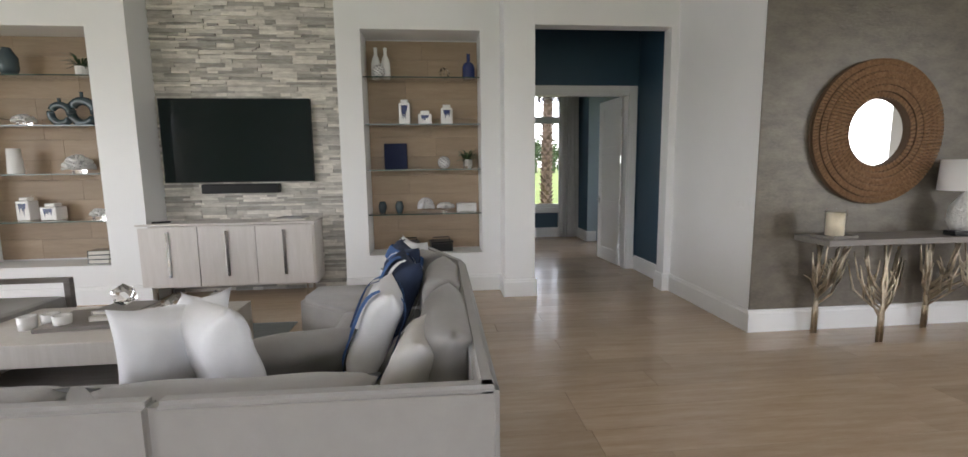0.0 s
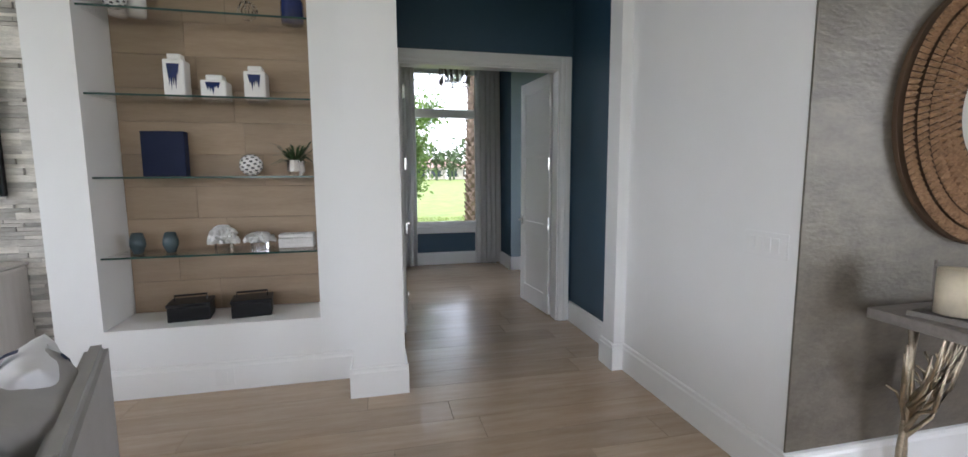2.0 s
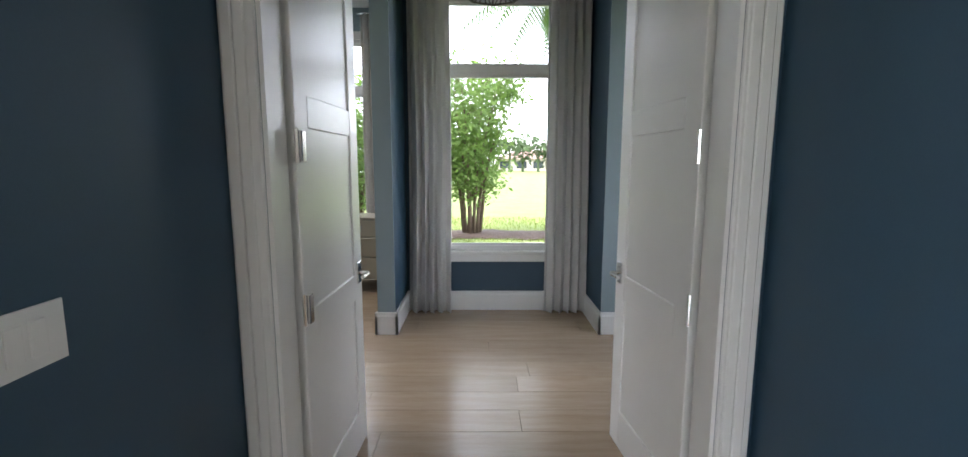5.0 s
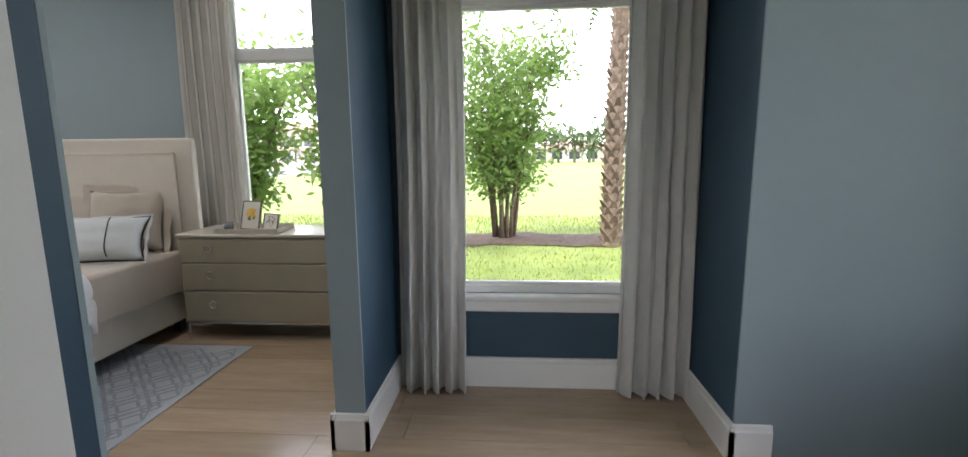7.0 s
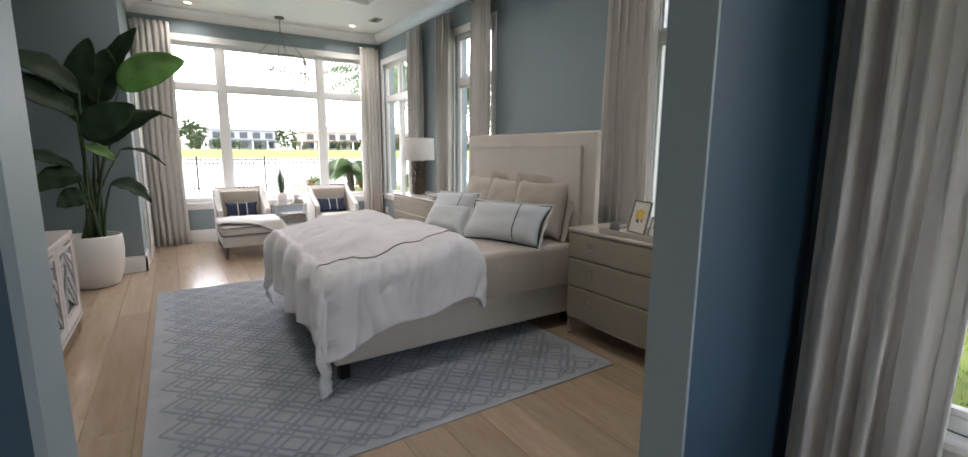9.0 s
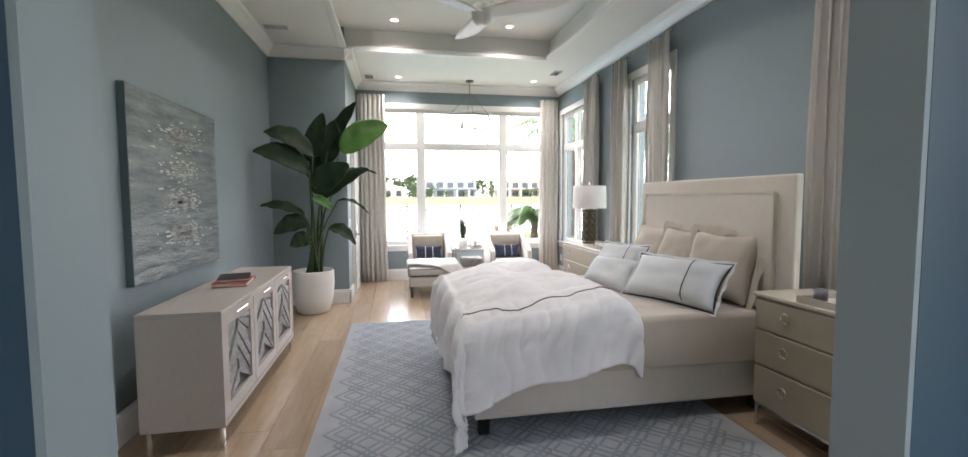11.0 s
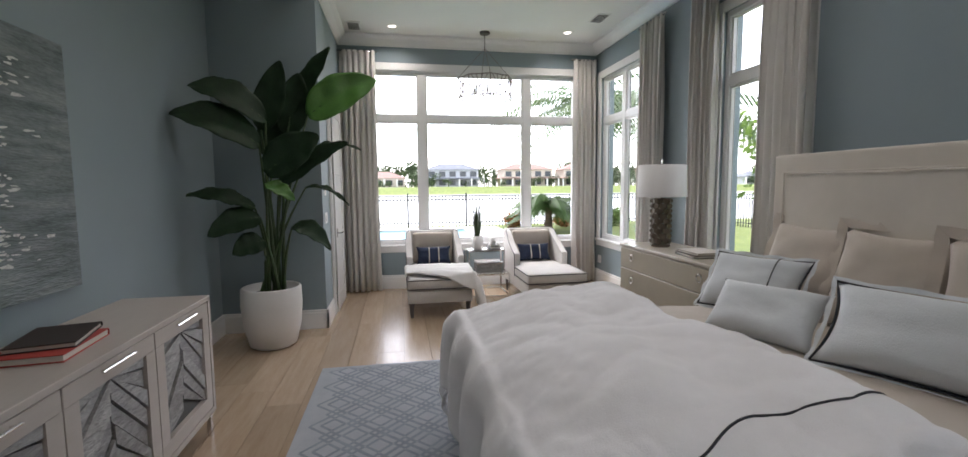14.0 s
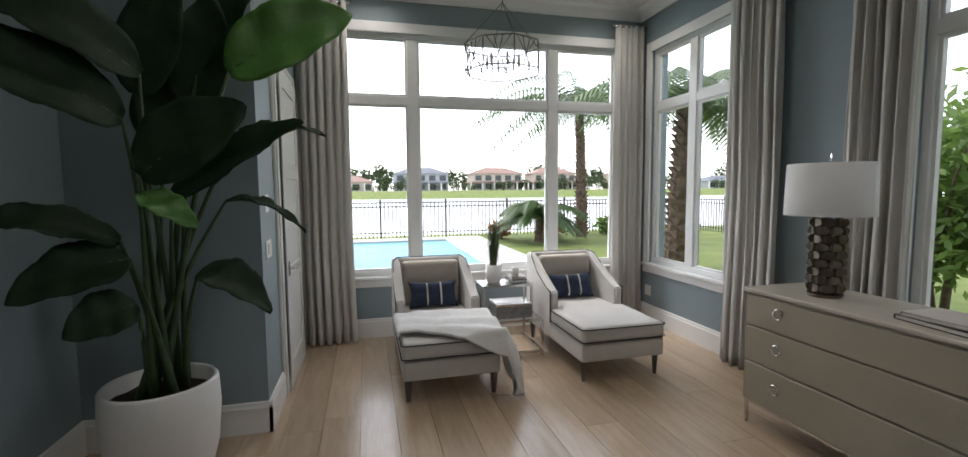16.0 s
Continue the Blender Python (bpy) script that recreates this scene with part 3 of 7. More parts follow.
def door_leaf(name, x, y, rz, w, h, hand, label, group=""):
    """A shaker leaf, hinge at the origin, reaching along +x. hand: which face side (y) looks out."""
    root = thing(name, x, y, 0.008, rz, label, "door", group)
    tagged(root, kind="structure")
    bm = bmesh.new()
    t, st = 0.02, 0.115
    box(bm, 0, -0.011, 0.1, w, 0.011, h - 0.1)
    rails = [(0, 0.2), (0.80, 0.93), (1.62, 1.74), (h - 0.13, h)]
    for a, b in rails:
        box(bm, st, -t, a, w - st, t, b, bev=0.003, seg=1)
    box(bm, 0, -t, 0, st, t, h, bev=0.003, seg=1)
    box(bm, w - st, -t, 0, w, t, h, bev=0.003, seg=1)
    part("panel", bm, TRIM, root)
    for s in (-1, 1):
        bm = bmesh.new()
        box(bm, w - 0.085, s * t, 0.88, w - 0.03, s * (t + 0.008), 0.99, bev=0.002, seg=1)
        tube(bm, [(w - 0.058, s * t, 0.935), (w - 0.058, s * (t + 0.05), 0.935), (w - 0.075, s * (t + 0.055), 0.935), (w - 0.17, s * (t + 0.055), 0.935)], 0.009, 8)
        part("handle", bm, CHROME, root, smooth=False, label="polished nickel lever handle")
    for z in (0.28, 0.95, 1.55, 2.2):
        bm = bmesh.new()
        box(bm, -0.004, -0.045, z - 0.055, 0.032, -t - 0.001, z + 0.055, bev=0.003, seg=1)
        tube(bm, [(-0.006, hand * -0.026, z - 0.06), (-0.006, hand * -0.026, z + 0.06)], 0.008, 8)
        part("hinge", bm, CHROME, root, label="polished nickel hinge")
    return root


door_leaf("door_1", 0.845, 10.05, 88, 0.735, 2.43, 1, "open white shaker door leaf with nickel lever", "open double doors")
door_leaf("door_2", 2.32, 10.05, 95, 0.735, 2.43, -1, "open white shaker door leaf with nickel lever", "open double doors")
door_leaf("door_3", -6.83, 10.765, 0, 0.80, 2.43, 1, "closed white shaker door with nickel lever")


def casing(name, axis_y, x0, x1, h, side, label, w=0.11):
    bm = bmesh.new()
    y = axis_y
    for a, b in ((x0 - w, x0), (x1, x1 + w)):
        box(bm, a, min(y + side * 0.001, y + side * 0.022), 0, b, max(y + side * 0.001, y + side * 0.022), h + w, bev=0.004, seg=1)
        for k in (0.25, 0.6):
            c = a + (b - a) * k
            box(bm, c - 0.018, min(y + side * 0.022, y + side * 0.032), 0, c + 0.018, max(y + side * 0.022, y + side * 0.032), h + w * 0.9, bev=0.004, seg=1)
    box(bm, x0 + 0.001, min(y + side * 0.001, y + side * 0.022), h, x1 - 0.001, max(y + side * 0.001, y + side * 0.022), h + w, bev=0.004, seg=1)
    box(bm, x0 + 0.001, min(y + side * 0.022, y + side * 0.032), h + 0.03, x1 - 0.001, max(y + side * 0.022, y + side * 0.032), h + 0.07, bev=0.004, seg=1)
    return part(name, bm, TRIM, label=label, kind="structure")


casing("door_trim", 9.88, 0.83, 2.335, 2.44, -1, "stepped white door casing")
casing("door_trim", 10.02, 0.83, 2.335, 2.44, 1, "stepped white door casing", 0.06)
casing("door_trim", 10.735, -6.85, -6.01, 2.46, 1, "white door casing", 0.09)
structure("door_jamb", TRIM, "white door jamb lining", (0.83, 9.878, 0, 0.845, 10.022, 2.44), (2.32, 9.878, 0, 2.335, 10.022, 2.44), (0.846, 9.878, 2.425, 2.319, 10.022, 2.44))

# ---- floor under the planks, ground and garden ----
structure("floor", SUBFLOOR, "dark bedding under wide oak planks", (-7.65, -2.25, -0.15, 6.65, 14.72, -0.022))


def land(x, y):
    z = -0.2
    if x < -20.5:
        z = -0.2 - min(1.0, (-20.5 - x) / 3) * 1.3
    if x < -150:
        z = -1.5 + min(1.0, (-150 - x) / 14) * 3.0
    return z + 0.05 * math.sin(x * 0.13) * math.cos(y * 0.11)


bm = bmesh.new()
xs = sorted([-900, -600, -400, -300, -200, -170, -164, -160, -155, -150, -149, -120, -80, -50, -30, -25, -23.5, -22, -20.5, -18, -14, -10, -8, 0, 10, 30, 80, 200, 500, 900])
ys = [-900, -400, -150, -60, -20, 0, 10, 16, 20, 25, 35, 60, 120, 250, 500, 900]
vv = [[bm.verts.new((x, y, land(x, y))) for y in ys] for x in xs]
for i in range(len(xs) - 1):
    for j in range(len(ys) - 1):
        bm.faces.new((vv[i][j], vv[i + 1][j], vv[i + 1][j + 1], vv[i][j + 1]))
part("ground", bm, LAWN, smooth=True, label="green lawn round the house and across the lake", kind="structure")
structure("water", LAKE, "calm grey lake behind the fence", (-156, -400, -1.2, -22, 400, -1.02))
structure("pool_deck", PAVER, "pale stone pool deck", (-18.4, 2.0, -0.3, -9.3, 7.0, -0.08), (-18.4, 13.9, -0.3, -9.3, 15.2, -0.08), (-10.2, 7.0, -0.3, -9.3, 13.9, -0.08), (-18.4, 7.0, -0.3, -17.6, 13.9, -0.08), bev=0.01)
structure("pool_water", POOL, "bright blue swimming pool water", (-17.6, 7.0, -0.4, -10.2, 13.9, -0.14))
bm = bmesh.new()
vs = grid(bm, lambda u, v: (-4 + 11 * u, 19.65 + (v - 0.5) * (1.35 + 0.7 * noise.noise((u * 9, v, 2)) + 0.35 * noise.noise((u * 31, v, 5))), -0.185 + 0.07 * math.sin(math.pi * v) + 0.02 * noise.noise((u * 60, v * 9, 1))), 110, 8)
part("mulch_bed", bm, MULCH, label="dark bark mulch bed in the lawn", kind="structure")



def grass_blades():
    """Upright blades on the lawn close to the house."""
    rnd = random.Random(41)
    bm = bmesh.new()
    for _ in range(26000):
        x, y = rnd.uniform(-5.5, 8.0), 14.9 + 8.5 * rnd.random() ** 1.3
        if abs(y - 19.65) < 0.62:
            continue
        h, a = rnd.uniform(0.03, 0.085) * (1.5 if y > 20.3 else 1.0), rnd.uniform(0, math.tau)
        z = land(x, y) - 0.01
        w = Vector((math.cos(a), math.sin(a), 0)) * 0.008
        p = Vector((x, y, z))
        bm.faces.new([bm.verts.new(q) for q in (p - w, p + w, p + Vector((rnd.uniform(-0.03, 0.03), rnd.uniform(-0.03, 0.03), h)))])
    part("grass_blades", bm, GRASSBLADE, label="loose upright blades on the green lawn", kind="stuff", category="grass")


grass_blades()


# ---- bedroom furniture ----
def pillow_mesh(w, h, t, seed, flange=0.0, n=18):
    """A stuffed cushion standing in the xz plane, its base at z = 0."""
    rnd = random.Random(seed)
    o = [rnd.uniform(0, 9) for _ in range(3)]
    bm = bmesh.new()
    for side in (-1, 1):
        def f(u, v):
            a, b = 2 * u - 1, 2 * v - 1
            pinch = 1 - 0.15 * (1 - a * a) * abs(b) ** 3
            pinch2 = 1 - 0.12 * (1 - b * b) * abs(a) ** 3
            th = t / 2 * max(0.0, (1 - a ** 4) * (1 - b ** 4)) ** 0.6
            th *= 1 + 0.22 * noise.noise((a * 1.9 + o[0], b * 1.9 + o[1], o[2] + side)) + 0.10 * abs(noise.noise((a * 4.5 + o[1], b * 4.5 + o[2], o[0])))
            return (a * w / 2 * pinch2, side * th, h / 2 + b * h / 2 * pinch)
        grid(bm, f, n, n)
    bmesh.ops.remove_doubles(bm, verts=bm.verts, dist=0.0008)
    if flange:
        ring = [(-1, -1), (1, -1), (1, 1), (-1, 1)]
        for (a0, b0), (a1, b1) in zip(ring, ring[1:] + ring[:1]):
            def g(u, v):
                a, b = a0 + (a1 - a0) * u, b0 + (b1 - b0) * u
                k = 1 + v * flange * 2 / w - 0.04 * (1 - (2 * u - 1) ** 2)
                k2 = 1 + v * flange * 2 / h - 0.04 * (1 - (2 * u - 1) ** 2)
                return (a * w / 2 * k, 0.012 * math.sin(u * 21 + a0 * 3) * v, h / 2 + b * h / 2 * k2)
            grid(bm, g, 14, 2)
    return bm


def pillow(name, x, y, z, w, h, t, lean, rz, mat, label, seed, flange=0.0, stripes=(), group="cushions", piping=None):
    """lean: degrees by which it tips back; rz: its turn."""
    root = thing(name, x, y, z, 0, label, "pillow", group)
    root.matrix_basis = Matrix.Translation((x, y, z)) @ Matrix.Rotation(radians(rz), 4, "Z") @ Matrix.Rotation(radians(-lean), 4, "X")
    part("cover", pillow_mesh(w, h, t, seed, flange), mat, root, smooth=True)
    for k, (a0, a1, axis, m) in enumerate(stripes):
        bm = bmesh.new()
        for side in (-1, 1):
            def f(u, v):
                a = (a0 + (a1 - a0) * u) if axis == "x" else -0.93 + 1.86 * v
                b = -0.93 + 1.86 * v if axis == "x" else (a0 + (a1 - a0) * u)
                th = t / 2 * max(0.0, (1 - a ** 4) * (1 - b ** 4)) ** 0.6 * 1.22 + 0.008
                return (a * w / 2 * (1 - 0.1 * (1 - b * b) * abs(a) ** 3), side * th, h / 2 + b * h / 2 * (1 - 0.1 * (1 - a * a) * abs(b) ** 3))
            grid(bm, f, 4, 16)
        part("stripe", bm, m, root, smooth=True)
    if piping:
        bm = bmesh.new()
        pts = []
        for a0, b0, a1, b1 in ((-1, -1, 1, -1), (1, -1, 1, 1), (1, 1, -1, 1), (-1, 1, -1, -1)):
            for k in range(10):
                a, b = a0 + (a1 - a0) * k / 10, b0 + (b1 - b0) * k / 10
                pts.append((a * w / 2 * (1 - 0.1 * (1 - b * b) * abs(a) ** 3), 0, h / 2 + b * h / 2 * (1 - 0.1 * (1 - a * a) * abs(b) ** 3)))
        tube(bm, pts + pts[:1], 0.006, 6)
        part("piping", bm, piping, root, smooth=True)
    return root


def bed():
    root = thing("bed", -2.135, 13.0, 0, 0, "upholstered cream bed with beige mattress cover, on the patterned rug", "bed")
    bm = bmesh.new()
    box(bm, -0.83, -1.13, 0.125, 0.83, 0.98, 0.40, bev=0.025, seg=3)
    part("frame", bm, CREAM, root, smooth=False)
    for sx in (-0.76, 0.76):
        for sy in (-1.06, 0.9):
            bm = bmesh.new()
            box(bm, sx - 0.035, sy - 0.035, 0.0135, sx + 0.035, sy + 0.035, 0.125, bev=0.006, seg=1)
            part("leg", bm, BLACK, root, label="black block leg")
    bm = bmesh.new()
    box(bm, -0.985, 0.985, 0.02, 0.965, 1.05, 1.66, bev=0.02, seg=3)
    part("headboard", bm, CREAM, root, label="tall padded cream headboard")
    bm = bmesh.new()
    box(bm, -0.86, 0.955, 0.3, 0.82, 1.0, 1.54, bev=0.022, seg=3)
    part("headboard_panel", bm, CREAM, root, label="raised padded inset panel")
    bm = bmesh.new()
    for a, b in (((-0.865, 0.95, 0.4), (-0.865, 0.95, 1.545)), ((-0.865, 0.95, 1.545), (0.825, 0.95, 1.545)), ((0.825, 0.95, 1.545), (0.825, 0.95, 0.4))):
        tube(bm, [a, b], 0.006, 6)
    part("piping", bm, CREAM, root)
    bm = bmesh.new()

    def top(u, v):
        x, y = -0.84 + 1.68 * u, -1.10 + 2.04 * v
        return (x, y, 0.72 + 0.014 * noise.noise((x * 4, y * 4, 1)) + 0.007 * noise.noise((x * 13, y * 6, 2)))
    vs = grid(bm, top, 36, 40)
    edge = [r[0] for r in vs] + vs[-1][1:] + [r[-1] for r in reversed(vs[:-1])] + list(reversed(vs[0][1:-1]))
    ring2 = [bm.verts.new((v.co.x * 1.018, v.co.y * 1.012, v.co.z - 0.035)) for v in edge]
    ring3 = [bm.verts.new((v.co.x * 1.018 + 0.006 * math.sin(i * 1.3), v.co.y * 1.012, 0.39)) for i, v in enumerate(edge)]
    n = len(edge)
    for i in range(n):
        j = (i + 1) % n
        bm.faces.new((edge[i], edge[j], ring2[j], ring2[i]))
        bm.faces.new((ring2[i], ring2[j], ring3[j], ring3[i]))
    part("mattress", bm, BEIGE, root, smooth=True, label="mattress under a beige linen cover")
    return root


bed()


def duvet():
    root = thing("duvet", -2.135, 13.0, 0, 0, "rumpled puffy white duvet spread over the foot of the bed", "duvet")
    bm = bmesh.new()
    hx, y_head, y_foot = 0.865, -0.17, -1.135

    def f(u, v):
        hang_r = 0.44 + 0.16 * v
        hang_l = 0.42
        a = -hx - hang_l + u * (2 * hx + hang_l + hang_r)
        b = y_head + v * (y_foot - 0.46 - y_head) + 0.16 * (u - 0.5) * (1 - v) + 0.03 * math.sin(u * 9)
        da, db = max(0.0, abs(a) - hx), max(0.0, y_foot - b)
        sx = 1 if a > 0 else -1
        drop = da + db if not (da and db) else (da ** 1.3 + db ** 1.3) ** (1 / 1.3)
        roll = math.sin(min(1.0, drop / 0.16) * math.pi / 2)
        # broad quilted puffs, then long pulled creases that run down the sides
        puff = 0.055 * noise.noise((a * 2.3, b * 2.0, 3)) + 0.03 * abs(noise.noise((a * 4.6, b * 3.4, 5)))
        warp = b + 0.10 * noise.noise((a * 3, b * 3, 8)) + 1.0 * (abs(a) - hx) * (0.55 - v)
        pull = abs(noise.noise((warp * 9.0, a * 1.1, 9))) ** 0.75 * (0.35 + 1.7 * abs(noise.noise((b * 2.6, a * 2.2, 12))))
        crease = 0.075 * pull * min(1.0, max(0.0, (abs(a) - hx + 0.26) * 2.6))
        fine = 0.007 * noise.noise((a * 17 + 5 * b, b * 13, 7))
        fold = 0.085 * (pull - 0.3) * min(1, da * 4) + 0.034 * math.sin(a * 15 + 1.5 * math.sin(b * 4)) * min(1, db * 4)
        x = sx * min(abs(a), hx) + sx * (0.085 * roll + fold + 0.06 * da + fine) * (1 if da else 0)
        y = max(b, y_foot) - (0.085 * roll + fold + 0.05 * db) * (1 if db else 0)
        head = 0.05 * math.exp(-((v - 0.12) / 0.10) ** 2) - 0.075 * math.exp(-(v / 0.035) ** 2)
        slope = 0.10 * max(0.0, 1 - (b - y_foot) / 0.42) ** 1.6 if b > y_foot else 0.10
        slope += 0.05 * max(0.0, 1 - (hx - abs(a)) / 0.25) ** 1.6 if abs(a) < hx else 0.05
        z = 0.865 + puff + crease * 0.6 + fine + head - slope - max(0.0, drop - 0.05) * 0.98
        if drop < 0.03:
            z = max(z, 0.75)
        return (x, y, max(z, 0.035))

    grid(bm, f, 170, 120)
    part("cover", bm, DUVET, root, smooth=True, thick=0.022)
    bm = bmesh.new()
    pts = [Vector(f(0.772 + 0.015 * math.sin(k * 0.2), 0.03 + 0.74 * k / 60)) + Vector((0.004, 0, 0.012)) for k in range(61)]
    tube(bm, pts, 0.004, 5)
    part("piping", bm, DARKPIPE, root, smooth=True, label="thin charcoal seam")
    return root


duvet()
ZT = 0.725
for i, (px, seed) in enumerate(((-2.72, 1), (-2.20, 2), (-1.66, 3))):
    pillow("euro_pillow", px, 13.80 - 0.03 * i, ZT, 0.58, 0.55, 0.21, 22, (6, 10, 16)[i], BEIGE, "beige linen pillow with flanged edge on the bed", seed, 0.05, group="bed pillows")
pillow("bed_pillow", -2.74, 13.46, ZT, 0.56, 0.38, 0.19, 34, 20, PALEBLUE, "pale blue pillow with dark piping on the bed", 4, 0.02, [(0.53, 0.56, "x", DARKPIPE)], "bed pillows", DARKPIPE)
pillow("bed_pillow", -1.66, 13.36, ZT, 0.80, 0.38, 0.20, 34, 20, PALEBLUE, "pale blue lumbar pillow with dark band on the bed", 5, 0.02, [(0.43, 0.455, "x", DARKPIPE)], "bed pillows", DARKPIPE)
pillow("bed_pillow", -2.30, 13.16, ZT, 0.52, 0.32, 0.17, 42, 22, PALEBLUE, "ribbed pale blue lumbar cushion on the bed", 6, 0.0, (), "bed pillows")


def dresser(x, label, w=1.56):
    """Three-drawer chest; origin at the middle of its front base."""
    root = thing("dresser", x, 13.72, 0, 0, label, "dresser", "matching chests beside the bed")
    d = 0.52
    bm = bmesh.new()
    box(bm, -w / 2, 0.012, 0.155, w / 2, d, 0.865, bev=0.006, seg=1)
    part("body", bm, SAGE, root)
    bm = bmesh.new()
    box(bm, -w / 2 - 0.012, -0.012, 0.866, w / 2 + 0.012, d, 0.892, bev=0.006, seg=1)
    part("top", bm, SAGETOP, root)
    for k, (za, zb) in enumerate(((0.175, 0.42), (0.432, 0.65), (0.662, 0.852))):
        dr = None
        bm = bmesh.new()
        box(bm, -w / 2 + 0.015, -0.008, za, w / 2 - 0.015, 0.012, zb, bev=0.004, seg=1)
        dr = part("drawer", bm, SAGE, root)
        for sx in (-w * 0.33, w * 0.33):
            bm = bmesh.new()
            zc = (za + zb) / 2 + 0.02
            tube(bm, [(sx + 0.03 * math.cos(q), -0.024, zc + 0.03 * math.sin(q)) for q in [i * math.tau / 16 for i in range(17)]], 0.0055, 6)
            tube(bm, [(sx, -0.008, zc + 0.024), (sx, -0.026, zc + 0.024)], 0.008, 8)
            part("ring_pull", bm, CHROME, dr, smooth=True, label="polished ring pull")
    for sx in (-w / 2 + 0.01, w / 2 - 0.01):
        for sy in (0.03, d - 0.03):
            bm = bmesh.new()
            tube(bm, [(sx, sy, 0), (sx, sy, 0.04), (sx, sy, 0.86)], [0.008, 0.013, 0.011], 8)
            part("leg", bm, CHROME, root, smooth=True, label="slim polished metal leg")
    bm = bmesh.new()
    box(bm, -w / 2, 0.02, 0.14, w / 2, 0.04, 0.155)
    part("rail", bm, CHROME, root)
    return root


dresser(-3.98, "champagne lacquer chest with ring pulls below the window")
dresser(-0.40, "champagne lacquer chest with ring pulls beside the bed")


def wafer_lamp(x, y, z):
    root = thing("table_lamp", x, y, z, 0, "table lamp with stacked bronze wafers and white drum shade", "lamp")
    bm = bmesh.new()
    lathe(bm, [(0.085, 0.0), (0.09, 0.02), (0.06, 0.03)], n=24)
    tube(bm, [(0, 0, 0.02), (0, 0, 0.80)], 0.008, 8)
    part("base", bm, LAMPGOLD, root)
    bm = bmesh.new()
    for k in range(9):
        for q in range(8):
            a = q * math.tau / 8 + (k % 2) * math.tau / 16
            c = Vector((0.075 * math.cos(a), 0.075 * math.sin(a), 0.055 + k * 0.047))
            t = Vector((-math.sin(a), math.cos(a), 0))
            r = Vector((math.cos(a), math.sin(a), 0))
            pts = [c + t * 0.036 * math.cos(e) + Vector((0, 0, 0.026 * math.sin(e))) + r * 0.014 * math.cos(e) ** 2 for e in [i * math.tau / 10 for i in range(10)]]
            f1 = bm.faces.new([bm.verts.new(p) for p in pts])
            f2 = bm.faces.new([bm.verts.new(p + r * 0.006) for p in pts])
    part("wafer_column", bm, LAMPGOLD, root, kind="stuff")
    bm = bmesh.new()
    lathe(bm, [(0.222, 0.47), (0.214, 0.47), (0.206, 0.765), (0.214, 0.765), (0.222, 0.47)], n=40)
    part("shade", bm, SHADE, root, smooth=True, label="white linen drum shade")
    bm = bmesh.new()
    lathe(bm, [(0.006, 0.76), (0.01, 0.80), (0.004, 0.82)], n=10)
    part("finial", bm, CHROME, root)
    return root


wafer_lamp(-4.42, 13.95, 0.892)


def book(x, y, z, w, d, t, rz, mat, label):
    root = thing("book", x, y, z, rz, label, "book", "stacked books")
    bm = bmesh.new()
    box(bm, -w / 2, -d / 2, 0, w / 2, d / 2, 0.004, bev=0.0015, seg=1)
    box(bm, -w / 2, -d / 2, t - 0.004, w / 2, d / 2, t, bev=0.0015, seg=1)
    box(bm, -w / 2, -d / 2, 0.004, -w / 2 + 0.004, d / 2, t - 0.004)
    part("cover", bm, mat, root)
    bm = bmesh.new()
    box(bm, -w / 2 + 0.005, -d / 2 + 0.005, 0.0045, w / 2 - 0.006, d / 2 - 0.005, t - 0.0045)
    part("pages", bm, PAGE, root)
    return root


book(-3.78, 13.92, 0.893, 0.32, 0.26, 0.024, -8, DARKBOOK, "dark notebook lying on the chest")
book(-3.77, 13.92, 0.918, 0.30, 0.24, 0.02, -3, BEIGE, "beige notebook on a dark notebook")
bx2 = thing("tissue_box", -3.32, 13.86, 0.893, 0, "small silver box on the chest", "box")
boxes("body", SILVERWOOD, (-0.06, -0.06, 0, 0.06, 0.06, 0.09), parent=bx2, bev=0.006)


